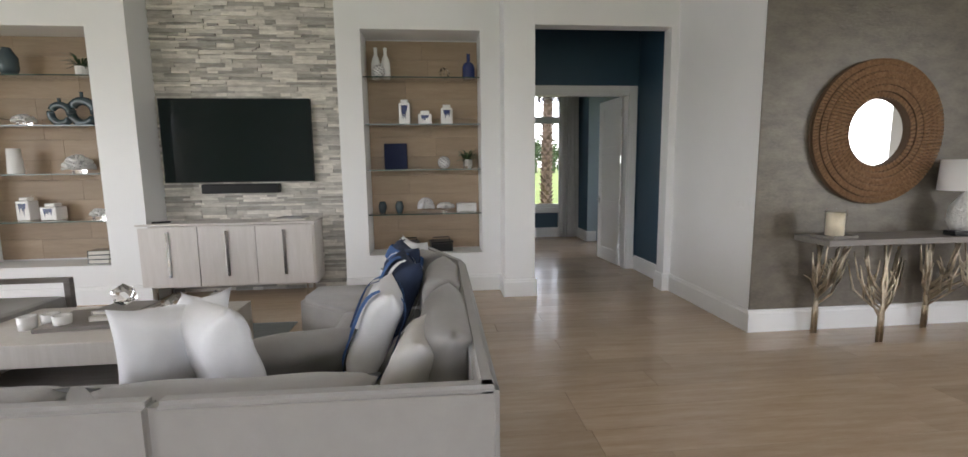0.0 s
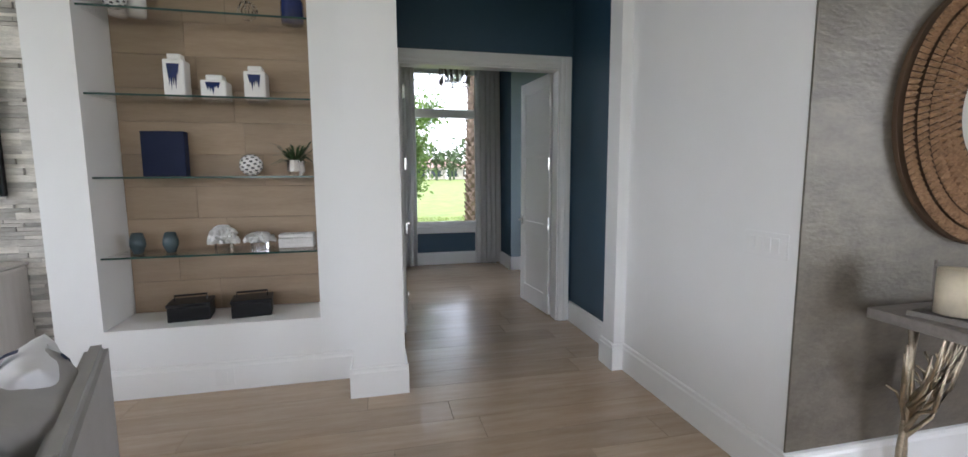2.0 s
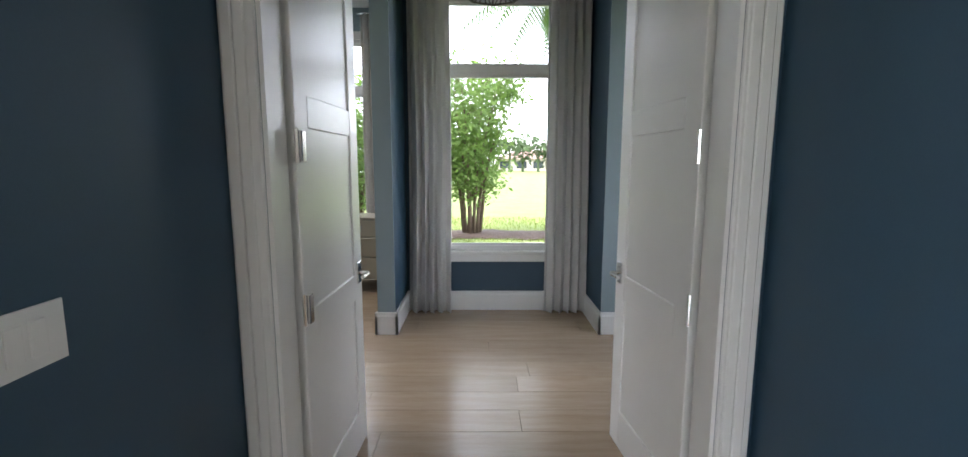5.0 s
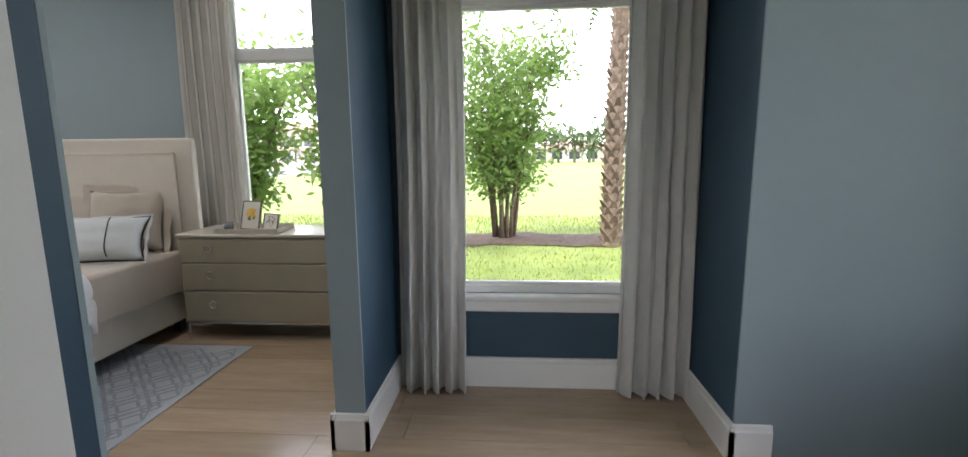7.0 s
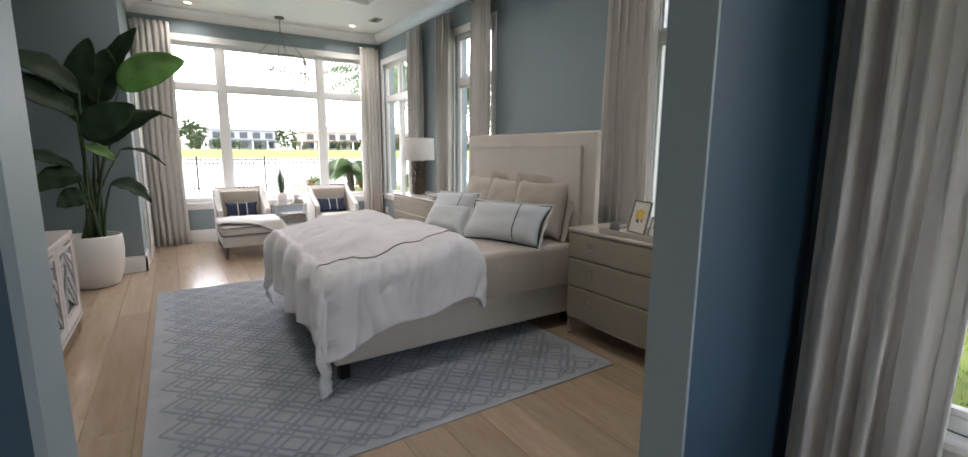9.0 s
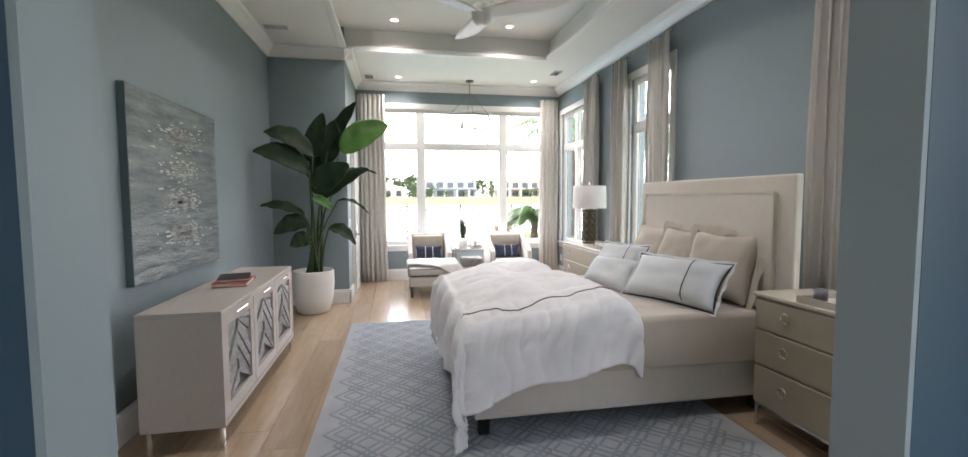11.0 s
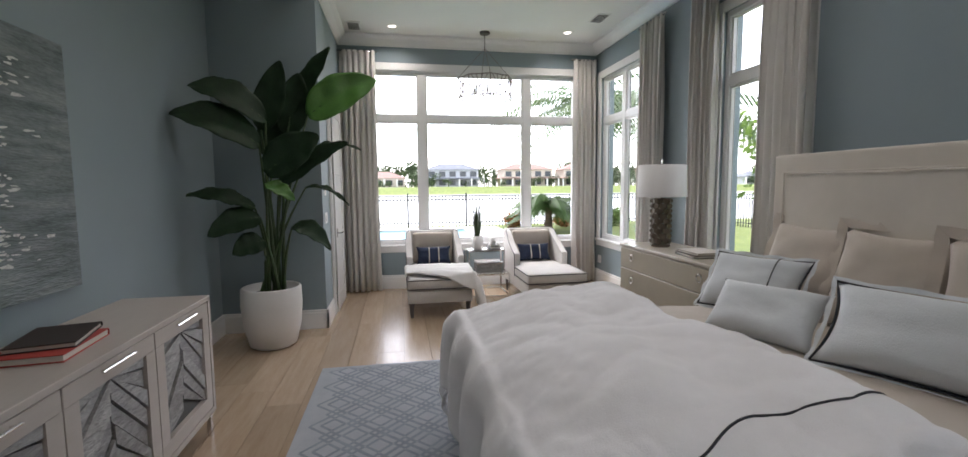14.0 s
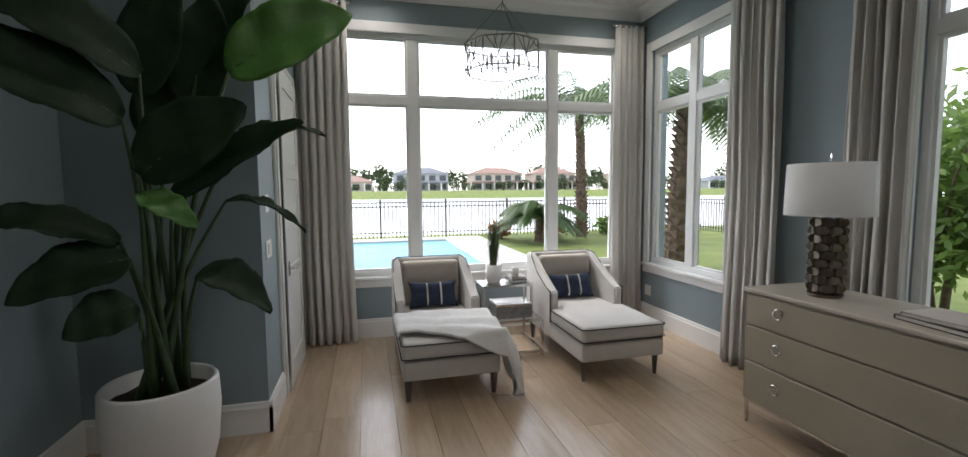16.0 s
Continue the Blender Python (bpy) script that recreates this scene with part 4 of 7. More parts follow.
def tray_set():
    root = thing("tray", -0.62, 13.90, 0.893, 4, "rectangular pale tray on the chest", "tray")
    boxes("base", SAGETOP, (-0.24, -0.16, 0, 0.24, 0.16, 0.008), parent=root)
    boxes("rim", SAGETOP, (-0.25, -0.17, 0, -0.241, 0.17, 0.04), (0.241, -0.17, 0, 0.25, 0.17, 0.04), (-0.24, -0.17, 0, 0.24, -0.161, 0.04), (-0.24, 0.161, 0, 0.24, 0.17, 0.04), parent=root, bev=0.002)
    for nm, px, py, w, h, rz, lab in (("picture_frame", -0.68, 13.91, 0.19, 0.24, -14, "framed yellow flower picture leaning on the tray"), ("picture_frame", -0.48, 13.86, 0.17, 0.14, -22, "small framed botanical sketch on the tray")):
        fr = thing(nm, px, py, 0.902, 0, lab, "picture")
        fr.matrix_basis = Matrix.Translation((px, py, 0.902)) @ Matrix.Rotation(radians(rz), 4, "Z") @ Matrix.Rotation(radians(-14), 4, "X")
        boxes("frame", LEGWOOD, (-w / 2, -0.006, 0, -w / 2 + 0.008, 0.006, h), (w / 2 - 0.008, -0.006, 0, w / 2, 0.006, h), (-w / 2 + 0.008, -0.006, 0, w / 2 - 0.008, 0.006, 0.008), (-w / 2 + 0.008, -0.006, h - 0.008, w / 2 - 0.008, 0.006, h), parent=fr)
        boxes("mat_board", PAGE, (-w / 2 + 0.008, -0.002, 0.008, w / 2 - 0.008, 0.004, h - 0.008), parent=fr)
        rnd = random.Random(int(w * 100))
        fl, lf = bmesh.new(), bmesh.new()
        for k in range(26):
            a, r = rnd.uniform(0, 6.28), rnd.random() ** 0.5 * w * 0.27
            s = rnd.uniform(0.008, 0.018) * (1 if w > 0.18 else 0.5)
            cx, cz = r * math.cos(a), h * 0.55 + r * math.sin(a)
            lower = cz < h * 0.45
            b2 = lf if lower or w < 0.18 else fl
            b2.faces.new([b2.verts.new((cx + s * math.cos(q * math.tau / 7), -0.0032 - 0.0001 * k, cz + s * math.sin(q * math.tau / 7))) for q in range(7)])
        if len(fl.faces):
            part("flower_print", fl, material("yellow_print", (0.75, 0.45, 0.05), 0.7), fr)
        part("leaf_print", lf, material("green_print", (0.10, 0.14, 0.05) if w > 0.18 else (0.2, 0.2, 0.2), 0.7), fr)
    cd = thing("candle", -0.80, 13.82, 0.902, 0, "grey glass candle on the tray", "candle")
    bm = bmesh.new()
    lathe(bm, [(0.035, 0), (0.036, 0.07), (0.032, 0.07), (0.032, 0.05), (0.0, 0.05)], n=20)
    part("jar", bm, material("grey_jar", (0.17, 0.17, 0.19), 0.2), cd, smooth=True)


tray_set()


def sideboard():
    root = thing("sideboard", -2.40, 10.40, 0, 0, "taupe sideboard with silvered chevron doors", "sideboard")
    w, d, z0, z1 = 1.87, 0.46, 0.15, 0.85
    bm = bmesh.new()
    box(bm, -w / 2, -d, z0, w / 2, -0.045, z1 - 0.03)
    box(bm, -w / 2, -d, z1 - 0.03, w / 2, 0.0, z1, bev=0.003, seg=1)
    box(bm, -w / 2, -0.045, z0, -w / 2 + 0.03, -0.001, z1 - 0.03)
    box(bm, w / 2 - 0.03, -0.045, z0, w / 2, -0.001, z1 - 0.03)
    box(bm, -w / 2 + 0.03, -0.045, z0, w / 2 - 0.03, -0.001, z0 + 0.03)
    part("body", bm, TAUPE, root)
    dw = (w - 0.06) / 3
    for k in range(3):
        a = -w / 2 + 0.03 + k * dw
        bm = bmesh.new()
        b = a + dw
        for q in ((a + 0.004, b - 0.004, z0 + 0.034, z0 + 0.11), (a + 0.004, b - 0.004, z1 - 0.11, z1 - 0.034)):
            box(bm, q[0], -0.04, q[2], q[1], -0.004, q[3], bev=0.002, seg=1)
        box(bm, a + 0.004, -0.04, z0 + 0.11, a + 0.08, -0.004, z1 - 0.11)
        box(bm, b - 0.08, -0.04, z0 + 0.11, b - 0.004, -0.004, z1 - 0.11)
        door = part("door", bm, TAUPE, root)
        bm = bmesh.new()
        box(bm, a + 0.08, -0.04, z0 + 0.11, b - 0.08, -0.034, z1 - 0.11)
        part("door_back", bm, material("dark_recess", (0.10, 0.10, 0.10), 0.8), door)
        xa, xb, za, zb = a + 0.082, b - 0.082, z0 + 0.112, z1 - 0.112
        xm = (xa + xb) / 2 + 0.03
        for s in (0, 1):
            lo, hi = (xa, xm) if s == 0 else (xm, xb)
            for i in range(9):
                zc = za - 0.12 + i * 0.092
                sl = 0.95 if s == 0 else -0.95
                quad = []
                for px, pz in ((lo + 0.003, zc), (hi - 0.003, zc + (hi - lo) * sl), (hi - 0.003, zc + (hi - lo) * sl + 0.078), (lo + 0.003, zc + 0.078)):
                    if s == 1:
                        pz += (hi - lo) * 0.95
                    quad.append((px, min(max(pz, za), zb)))
                area = abs(sum(quad[j][0] * quad[(j + 1) % 4][1] - quad[(j + 1) % 4][0] * quad[j][1] for j in range(4))) / 2
                if area < 0.0008:
                    continue
                bm = bmesh.new()
                dep = -0.028 + 0.012 * ((i * 7 + s * 3 + k) % 3) / 2
                lo_v = [bm.verts.new((p, -0.034, q)) for p, q in quad]
                hi_v = [bm.verts.new((p, dep + 0.008, q)) for p, q in quad]
                bm.faces.new(hi_v)
                for j in range(4):
                    bm.faces.new((lo_v[j], lo_v[(j + 1) % 4], hi_v[(j + 1) % 4], hi_v[j]))
                part("slat", bm, SILVERWOOD, door)
        bm = bmesh.new()
        tube(bm, [((a + b) / 2 - 0.11, 0.012, z1 - 0.055), ((a + b) / 2 + 0.11, 0.012, z1 - 0.055)], 0.006, 8)
        for s in (-0.09, 0.09):
            tube(bm, [((a + b) / 2 + s, -0.004, z1 - 0.055), ((a + b) / 2 + s, 0.012, z1 - 0.055)], 0.004, 6)
        part("handle", bm, CHROME, door, label="slim nickel bar pull")
    for sx in (-w / 2 + 0.03, w / 2 - 0.03):
        for sy in (-d + 0.04, -0.03):
            bm = bmesh.new()
            box(bm, sx - 0.012, sy - 0.012, 0, sx + 0.012, sy + 0.012, z0)
            part("leg", bm, CHROME, root)
    return root


sideboard()
book(-2.42, 10.17, 0.851, 0.34, 0.24, 0.03, 6, REDBOOK, "red cloth book lying on the sideboard")
book(-2.46, 10.16, 0.882, 0.30, 0.22, 0.022, 14, DARKBOOK, "dark book on a red book")


def painting():
    root = thing("painting", -2.56, 9.727, 0.95, 0, "large abstract seascape in grey-green with white flecks", "painting")
    w, h = 1.46, 1.29
    boxes("canvas", CANVASEDGE, (-w / 2, 0, 0, w / 2, 0.045, h), parent=root, bev=0.004)
    bm = bmesh.new()
    grid(bm, lambda u, v: (-w / 2 + 0.003 + (w - 0.006) * u, 0.0475 + 0.003 * noise.noise((u * 9, v * 40, 1)), 0.003 + (h - 0.006) * v), 40, 80)
    part("paint", bm, ARTPAINT, root, smooth=True)
    rnd = random.Random(9)
    bm = bmesh.new()
    for k in range(650):
        row = rnd.choice((0.22, 0.42, 0.6, 0.8))
        x, z = rnd.gauss(-0.02, 0.16), h * row + rnd.gauss(0, 0.045)
        if abs(x) > w / 2 - 0.05 or not 0.05 < z < h - 0.05:
            continue
        a, b = rnd.uniform(0.008, 0.045), rnd.uniform(0.002, 0.008)
        bm.faces.new([bm.verts.new((x + a * math.cos(q) + 0.004 * math.sin(3 * q + k), 0.052, z + b * math.sin(q) + 0.3 * a * math.cos(q) * rnd.choice((-1, 1)) * 0.4)) for q in [i * math.tau / 7 for i in range(7)]])
    part("fleck", bm, ARTHI, root, kind="stuff", label="thick white palette-knife flecks")


painting()


def bird_plant():
    root = thing("potted_plant", -4.97, 10.32, 0, 0, "tall dark green bird-of-paradise plant in a white planter", "plant")
    bm = bmesh.new()
    lathe(bm, [(0.17, 0.0), (0.205, 0.02), (0.25, 0.2), (0.268, 0.4), (0.262, 0.55), (0.25, 0.565), (0.236, 0.555), (0.24, 0.45), (0.0, 0.45)], n=40)
    part("pot", bm, POT, root, smooth=True, label="round white planter")
    bm = bmesh.new()
    grid(bm, lambda u, v: ((0.238 * v) * math.cos(u * math.tau), (0.238 * v) * math.sin(u * math.tau), 0.48 + 0.02 * noise.noise((u * 20, v * 6, 0))), 24, 6)
    part("soil", bm, SOIL, root)
    rnd = random.Random(3)
    across, ahead = Vector((-0.25, 0.968, 0)), Vector((0.968, 0.25, 0))

    def blade(b_lat, b_z, t_lat, t_z, w, deep, arch, face, bright):
        """A stalk to (b_lat, b_z), then a blade to (t_lat, t_z); deep: towards the room; face: how far it turns to the room."""
        base = across * b_lat + ahead * deep + Vector((0, 0, b_z))
        tip = across * t_lat + ahead * (deep + 0.10) + Vector((0, 0, t_z))
        foot = Vector((rnd.uniform(-0.10, 0.10), rnd.uniform(-0.10, 0.10), 0.47))
        mid = foot.lerp(base, 0.6) - across * (b_lat * 0.22) - ahead * deep * 0.2
        bm = bmesh.new()
        pts = [foot.lerp(mid, k / 7).lerp(mid.lerp(base, k / 7), k / 7) for k in range(8)]
        tube(bm, pts, [0.021, 0.019, 0.017, 0.015, 0.013, 0.011, 0.009, 0.007], 8)
        part("stalk", bm, STALK, root, smooth=True)
        knee = base.lerp(tip, 0.5) + Vector((0, 0, arch))
        axis = (tip - base).normalized()
        up = (ahead * face + Vector((0, 0, 1 - 0.6 * face)) + across * 0.12).normalized()
        side = axis.cross(up).normalized()
        up = side.cross(axis).normalized()
        ph = rnd.uniform(0, 6)
        bm = bmesh.new()

        def f(u, v):
            p = base.lerp(knee, u).lerp(knee.lerp(tip, u), u)
            c = 2 * v - 1
            wd = w * 0.5 * (math.sin(math.pi * min(1.0, u ** 0.85 * 0.97 + 0.025)) ** 0.62) * (1.08 - 0.22 * u)
            q = p + side * c * wd + up * (0.22 * abs(c) ** 1.3 * wd + 0.010 * math.sin(u * 19 + c * 2 + ph) * abs(c) + 0.004 * math.sin(u * 60 + abs(c) * 14))
            lim = 9.755 - 10.32
            return Vector((q.x, max(q.y, lim), q.z))
        grid(bm, f, 22, 10)
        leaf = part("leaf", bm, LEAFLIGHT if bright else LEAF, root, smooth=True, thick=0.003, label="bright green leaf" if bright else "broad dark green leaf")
        bm = bmesh.new()
        tube(bm, [Vector(f(k / 10, 0.5)) - up * 0.004 for k in range(11)], [0.007 * (1 - k / 11) + 0.001 for k in range(11)], 6)
        part("midrib", bm, STALK, leaf, smooth=True)

    blade(0.24, 2.18, 0.60, 2.80, 0.20, -0.10, 0.06, 0.5, 0)
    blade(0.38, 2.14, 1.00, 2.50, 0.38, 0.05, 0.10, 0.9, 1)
    blade(-0.02, 2.00, 0.16, 2.60, 0.26, 0.02, 0.02, 0.9, 0)
    blade(0.20, 1.98, 0.32, 2.54, 0.30, -0.12, 0.02, 0.9, 0)
    blade(0.02, 2.06, -0.54, 2.30, 0.32, 0.18, 0.16, 0.75, 0)
    blade(-0.04, 1.84, -0.66, 2.06, 0.34, 0.28, 0.16, 0.8, 0)
    blade(0.00, 1.60, 0.44, 1.94, 0.34, 0.22, 0.06, 0.9, 0)
    blade(0.10, 1.48, 0.72, 1.90, 0.22, 0.05, 0.10, 0.6, 0)
    blade(0.42, 1.86, 0.86, 1.84, 0.12, -0.08, 0.10, 0.3, 0)
    blade(-0.10, 1.30, -0.60, 1.42, 0.18, 0.15, 0.10, 0.6, 0)
    blade(-0.06, 1.22, -0.46, 1.08, 0.26, 0.20, 0.08, 0.7, 0)
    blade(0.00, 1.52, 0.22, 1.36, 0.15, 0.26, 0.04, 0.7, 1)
    blade(0.34, 1.48, 0.72, 1.30, 0.10, 0.00, 0.14, 0.3, 0)
    blade(0.20, 1.12, 0.52, 0.90, 0.22, 0.12, 0.14, 0.6, 0)
    blade(-0.04, 1.02, -0.28, 0.92, 0.22, 0.25, 0.04, 0.8, 0)
    blade(0.06, 1.76, 0.10, 2.20, 0.30, -0.20, 0.02, 0.8, 0)
    return root


bird_plant()


def chaise(y, label):
    """Chaise with its foot towards +x and its back towards the window."""
    root = thing("chaise", -5.58, y, 0, 0, label, "chaise", "pair of chaises at the window")
    L, w = 1.32, 0.36
    bm = bmesh.new()
    box(bm, -L + 0.06, -w, 0.17, 0.03, w, 0.315, bev=0.02, seg=2)
    part("base", bm, LIGHTSOFA, root, smooth=False)
    bm = bmesh.new()
    box(bm, -L + 0.25, -w + (0.07), 0.316, -0.5, w - 0.07, 0.45, bev=0.05, seg=4)
    box(bm, -0.62, -w - 0.005, 0.317, 0.045, w + 0.005, 0.452, bev=0.05, seg=4)
    part("seat", bm, LIGHTSOFA, root, smooth=True)
    bm = bmesh.new()
    for z in (0.335, 0.435):
        tube(bm, [(-0.6, -w - 0.008, z), (0.03, -w - 0.008, z), (0.048, -w + 0.02, z), (0.048, w - 0.02, z), (0.03, w + 0.008, z), (-0.6, w + 0.008, z)], 0.005, 5)
    for s in (-1, 1):
        tube(bm, [(-0.62, s * (w + 0.005), 0.60), (-0.72, s * (w + 0.005), 0.625), (-0.95, s * (w + 0.003), 0.72), (-1.16, s * (w - 0.01), 0.86), (-1.24, s * (w - 0.05), 0.885)], 0.005, 5)
        tube(bm, [(-0.625, s * (w + 0.004), 0.315), (-0.625, s * (w + 0.004), 0.6)], 0.005, 5)
    tube(bm, [(-1.24, -w + 0.05, 0.888), (-1.24, w - 0.05, 0.888)], 0.005, 5)
    part("piping", bm, DARKPIPE, root, smooth=True, label="charcoal welt piping")
    for s in (-1, 1):
        bm = bmesh.new()
        prof = [(-0.62, 0.17), (-0.62, 0.60), (-0.72, 0.625), (-0.95, 0.72), (-1.16, 0.86), (-1.27, 0.885), (-1.30, 0.17)]
        y0, y1 = s * (w - 0.075), s * (w + 0.002)
        va = [bm.verts.new((p, y0, z)) for p, z in prof]
        vb = [bm.verts.new((p, y1, z)) for p, z in prof]
        bm.faces.new(va)
        bm.faces.new(vb[::-1])
        for i in range(len(prof)):
            j = (i + 1) % len(prof)
            bm.faces.new((va[i], va[j], vb[j], vb[i]))
        bmesh.ops.bevel(bm, geom=list(bm.edges), offset=0.014, segments=2, affect="EDGES")
        part("arm", bm, LIGHTSOFA, root)
    bm = bmesh.new()
    vs = box(bm, -1.30, -w + 0.06, 0.17, -1.20, w - 0.06, 0.885, bev=0.025, seg=3)
    part("backrest", bm, LIGHTSOFA, root)
    bm = bmesh.new()
    box(bm, -1.21, -w + 0.09, 0.45, -1.09, w - 0.09, 0.86, bev=0.05, seg=4)
    part("back_cushion", bm, BEIGE, root, smooth=True)
    for sx in (-0.03, -L + 0.12):
        for sy in (-w + 0.04, w - 0.04):
            bm = bmesh.new()
            tube(bm, [(sx, sy, 0), (sx, sy, 0.172)], [0.017, 0.03], 4)
            part("leg", bm, LEGWOOD, root, label="tapered dark wood leg")
    return root


chaise(11.95, "pale linen chaise with dark piping, throw across it")
chaise(13.33, "pale linen chaise with dark piping by the window")
for cy in (11.95, 13.33):
    pillow("lumbar_cushion", -6.50, cy, 0.455, 0.46, 0.25, 0.13, 24, 90, INDIGO, "navy striped lumbar cushion on a chaise", int(cy), 0.0,
           [(-0.30, -0.24, "x", CREAM), (0.24, 0.30, "x", CREAM)], "striped cushions")


def throw():
    root = thing("throw_blanket", -5.75, 11.95, 0, 0, "fluffy white throw draped over a chaise", "throw")
    bm = bmesh.new()

    def f(u, v):
        # s runs across the seat and down the far flank; q along the chaise
        s, q = -0.40 + u * 1.22, v
        slide = 0.62 * max(0.0, s + 0.25)
        x = -0.50 + 0.56 * q + slide * (0.45 + 0.55 * q)
        over = max(0.0, x - 0.235)
        x = min(x, 0.235) + 0.05 * min(1.0, over * 8)
        e, e2 = max(0.0, s - 0.365), max(0.0, -0.365 - s)
        y = min(max(s, -0.375), 0.375) + (0.055 * min(1, e * 6) + 0.10 * e + 0.035 * math.sin(q * 12 + 1) * min(1, 3 * e)) - 0.02 * min(1, e2 * 8)
        z = 0.482 - 0.9 * max(0.0, e - 0.02) - 0.9 * e2 - 0.9 * max(0.0, over - 0.02)
        z += 0.022 * noise.noise((x * 5, s * 5, 0)) + 0.016 * math.sin(q * 17 + 4 * s) + 0.018
        return (x, y, max(z, 0.025))
    grid(bm, f, 70, 46)
    part("cloth", bm, THROW, root, smooth=True, thick=0.02)


throw()


def glass_table():
    root = thing("side_table", -6.52, 12.66, 0, 0, "tiered chrome and glass side table between the chaises", "table")
    w, d = 0.25, 0.26
    for sx in (-d, d):
        for sy in (-w, w):
            boxes("leg", CHROME, (sx - 0.012, sy - 0.012, 0, sx + 0.012, sy + 0.012, 0.6 if sx < 0 else 0.32), parent=root)
    for z in (0.03, 0.32):
        for s in (-1, 1):
            boxes("rail", CHROME, (-d, s * w - 0.011, z, d, s * w + 0.011, z + 0.022), parent=root)
            boxes("rail", CHROME, (s * d - 0.011, -w + 0.012, z, s * d + 0.011, w - 0.012, z + 0.022), parent=root)
    for rb in ((-d, -w, 0.6, 0.02, -w + 0.022, 0.622), (-d, w - 0.022, 0.6, 0.02, w, 0.622), (-d, -w + 0.023, 0.6, -d + 0.022, w - 0.023, 0.622), (0.0, -w + 0.023, 0.6, 0.022, w - 0.023, 0.622), (-0.0, -w, 0.343, 0.022, -w + 0.022, 0.6), (-0.0, w - 0.022, 0.343, 0.022, w, 0.6)):
        boxes("rail", CHROME, rb, parent=root)
    boxes("glass_top", SHELFGLASS, (-d, -w, 0.623, 0.024, w, 0.631), parent=root, label="clear glass top")
    boxes("glass_shelf", SHELFGLASS, (-d, -w, 0.343, d, w, 0.351), parent=root, label="clear glass shelf")
    pot = thing("small_plant", -6.66, 12.56, 0.632, 0, "spiky green grass plant in a white pot", "plant")
    bm = bmesh.new()
    lathe(bm, [(0.062, 0), (0.075, 0.03), (0.078, 0.17), (0.07, 0.17), (0.068, 0.14), (0.0, 0.14)], n=24)
    part("pot", bm, CERAMIC, pot, smooth=True)
    rnd = random.Random(4)
    bm = bmesh.new()
    for k in range(70):
        a, r = rnd.uniform(0, 6.28), rnd.uniform(0.0, 0.05)
        h, l = rnd.uniform(0.24, 0.50), rnd.uniform(0.0, 0.12)
        p = Vector((r * math.cos(a), r * math.sin(a), 0.14))
        s = Vector((-math.sin(a), math.cos(a), 0)) * 0.006
        m = p + Vector((math.cos(a) * l * 0.4, math.sin(a) * l * 0.4, h * 0.6))
        t = p + Vector((math.cos(a) * l, math.sin(a) * l, h))
        vs = [bm.verts.new(q) for q in (p - s, p + s, m + s * 0.8, m - s * 0.8, t)]
        bm.faces.new(vs[:4])
        bm.faces.new((vs[3], vs[2], vs[4]))
    part("blades", bm, STALK, pot, kind="stuff", label="stiff upright green blades")
    book(-6.62, 12.78, 0.632, 0.2, 0.15, 0.03, 5, NAVYBOX, "dark book on the glass table")
    book(-6.62, 12.78, 0.663, 0.19, 0.14, 0.025, -4, GREYWOOD, "grey book on a dark book")
    cn = thing("candle", -6.63, 12.77, 0.689, 0, "white candle in a glass on the books", "candle")
    bm = bmesh.new()
    lathe(bm, [(0.036, 0), (0.038, 0.08), (0.034, 0.08), (0.034, 0.01), (0.0, 0.01)], n=20)
    part("jar", bm, CERAMIC, cn, smooth=True)
    bx = thing("decorative_box", -6.42, 12.66, 0.352, 0, "mirrored silver keepsake box on the shelf", "box")
    boxes("body", SILVERWOOD, (-0.12, -0.17, 0, 0.12, 0.17, 0.11), parent=bx, bev=0.004)
    boxes("lid", CHROME, (-0.125, -0.175, 0.111, 0.125, 0.175, 0.14), parent=bx, bev=0.006)


glass_table()


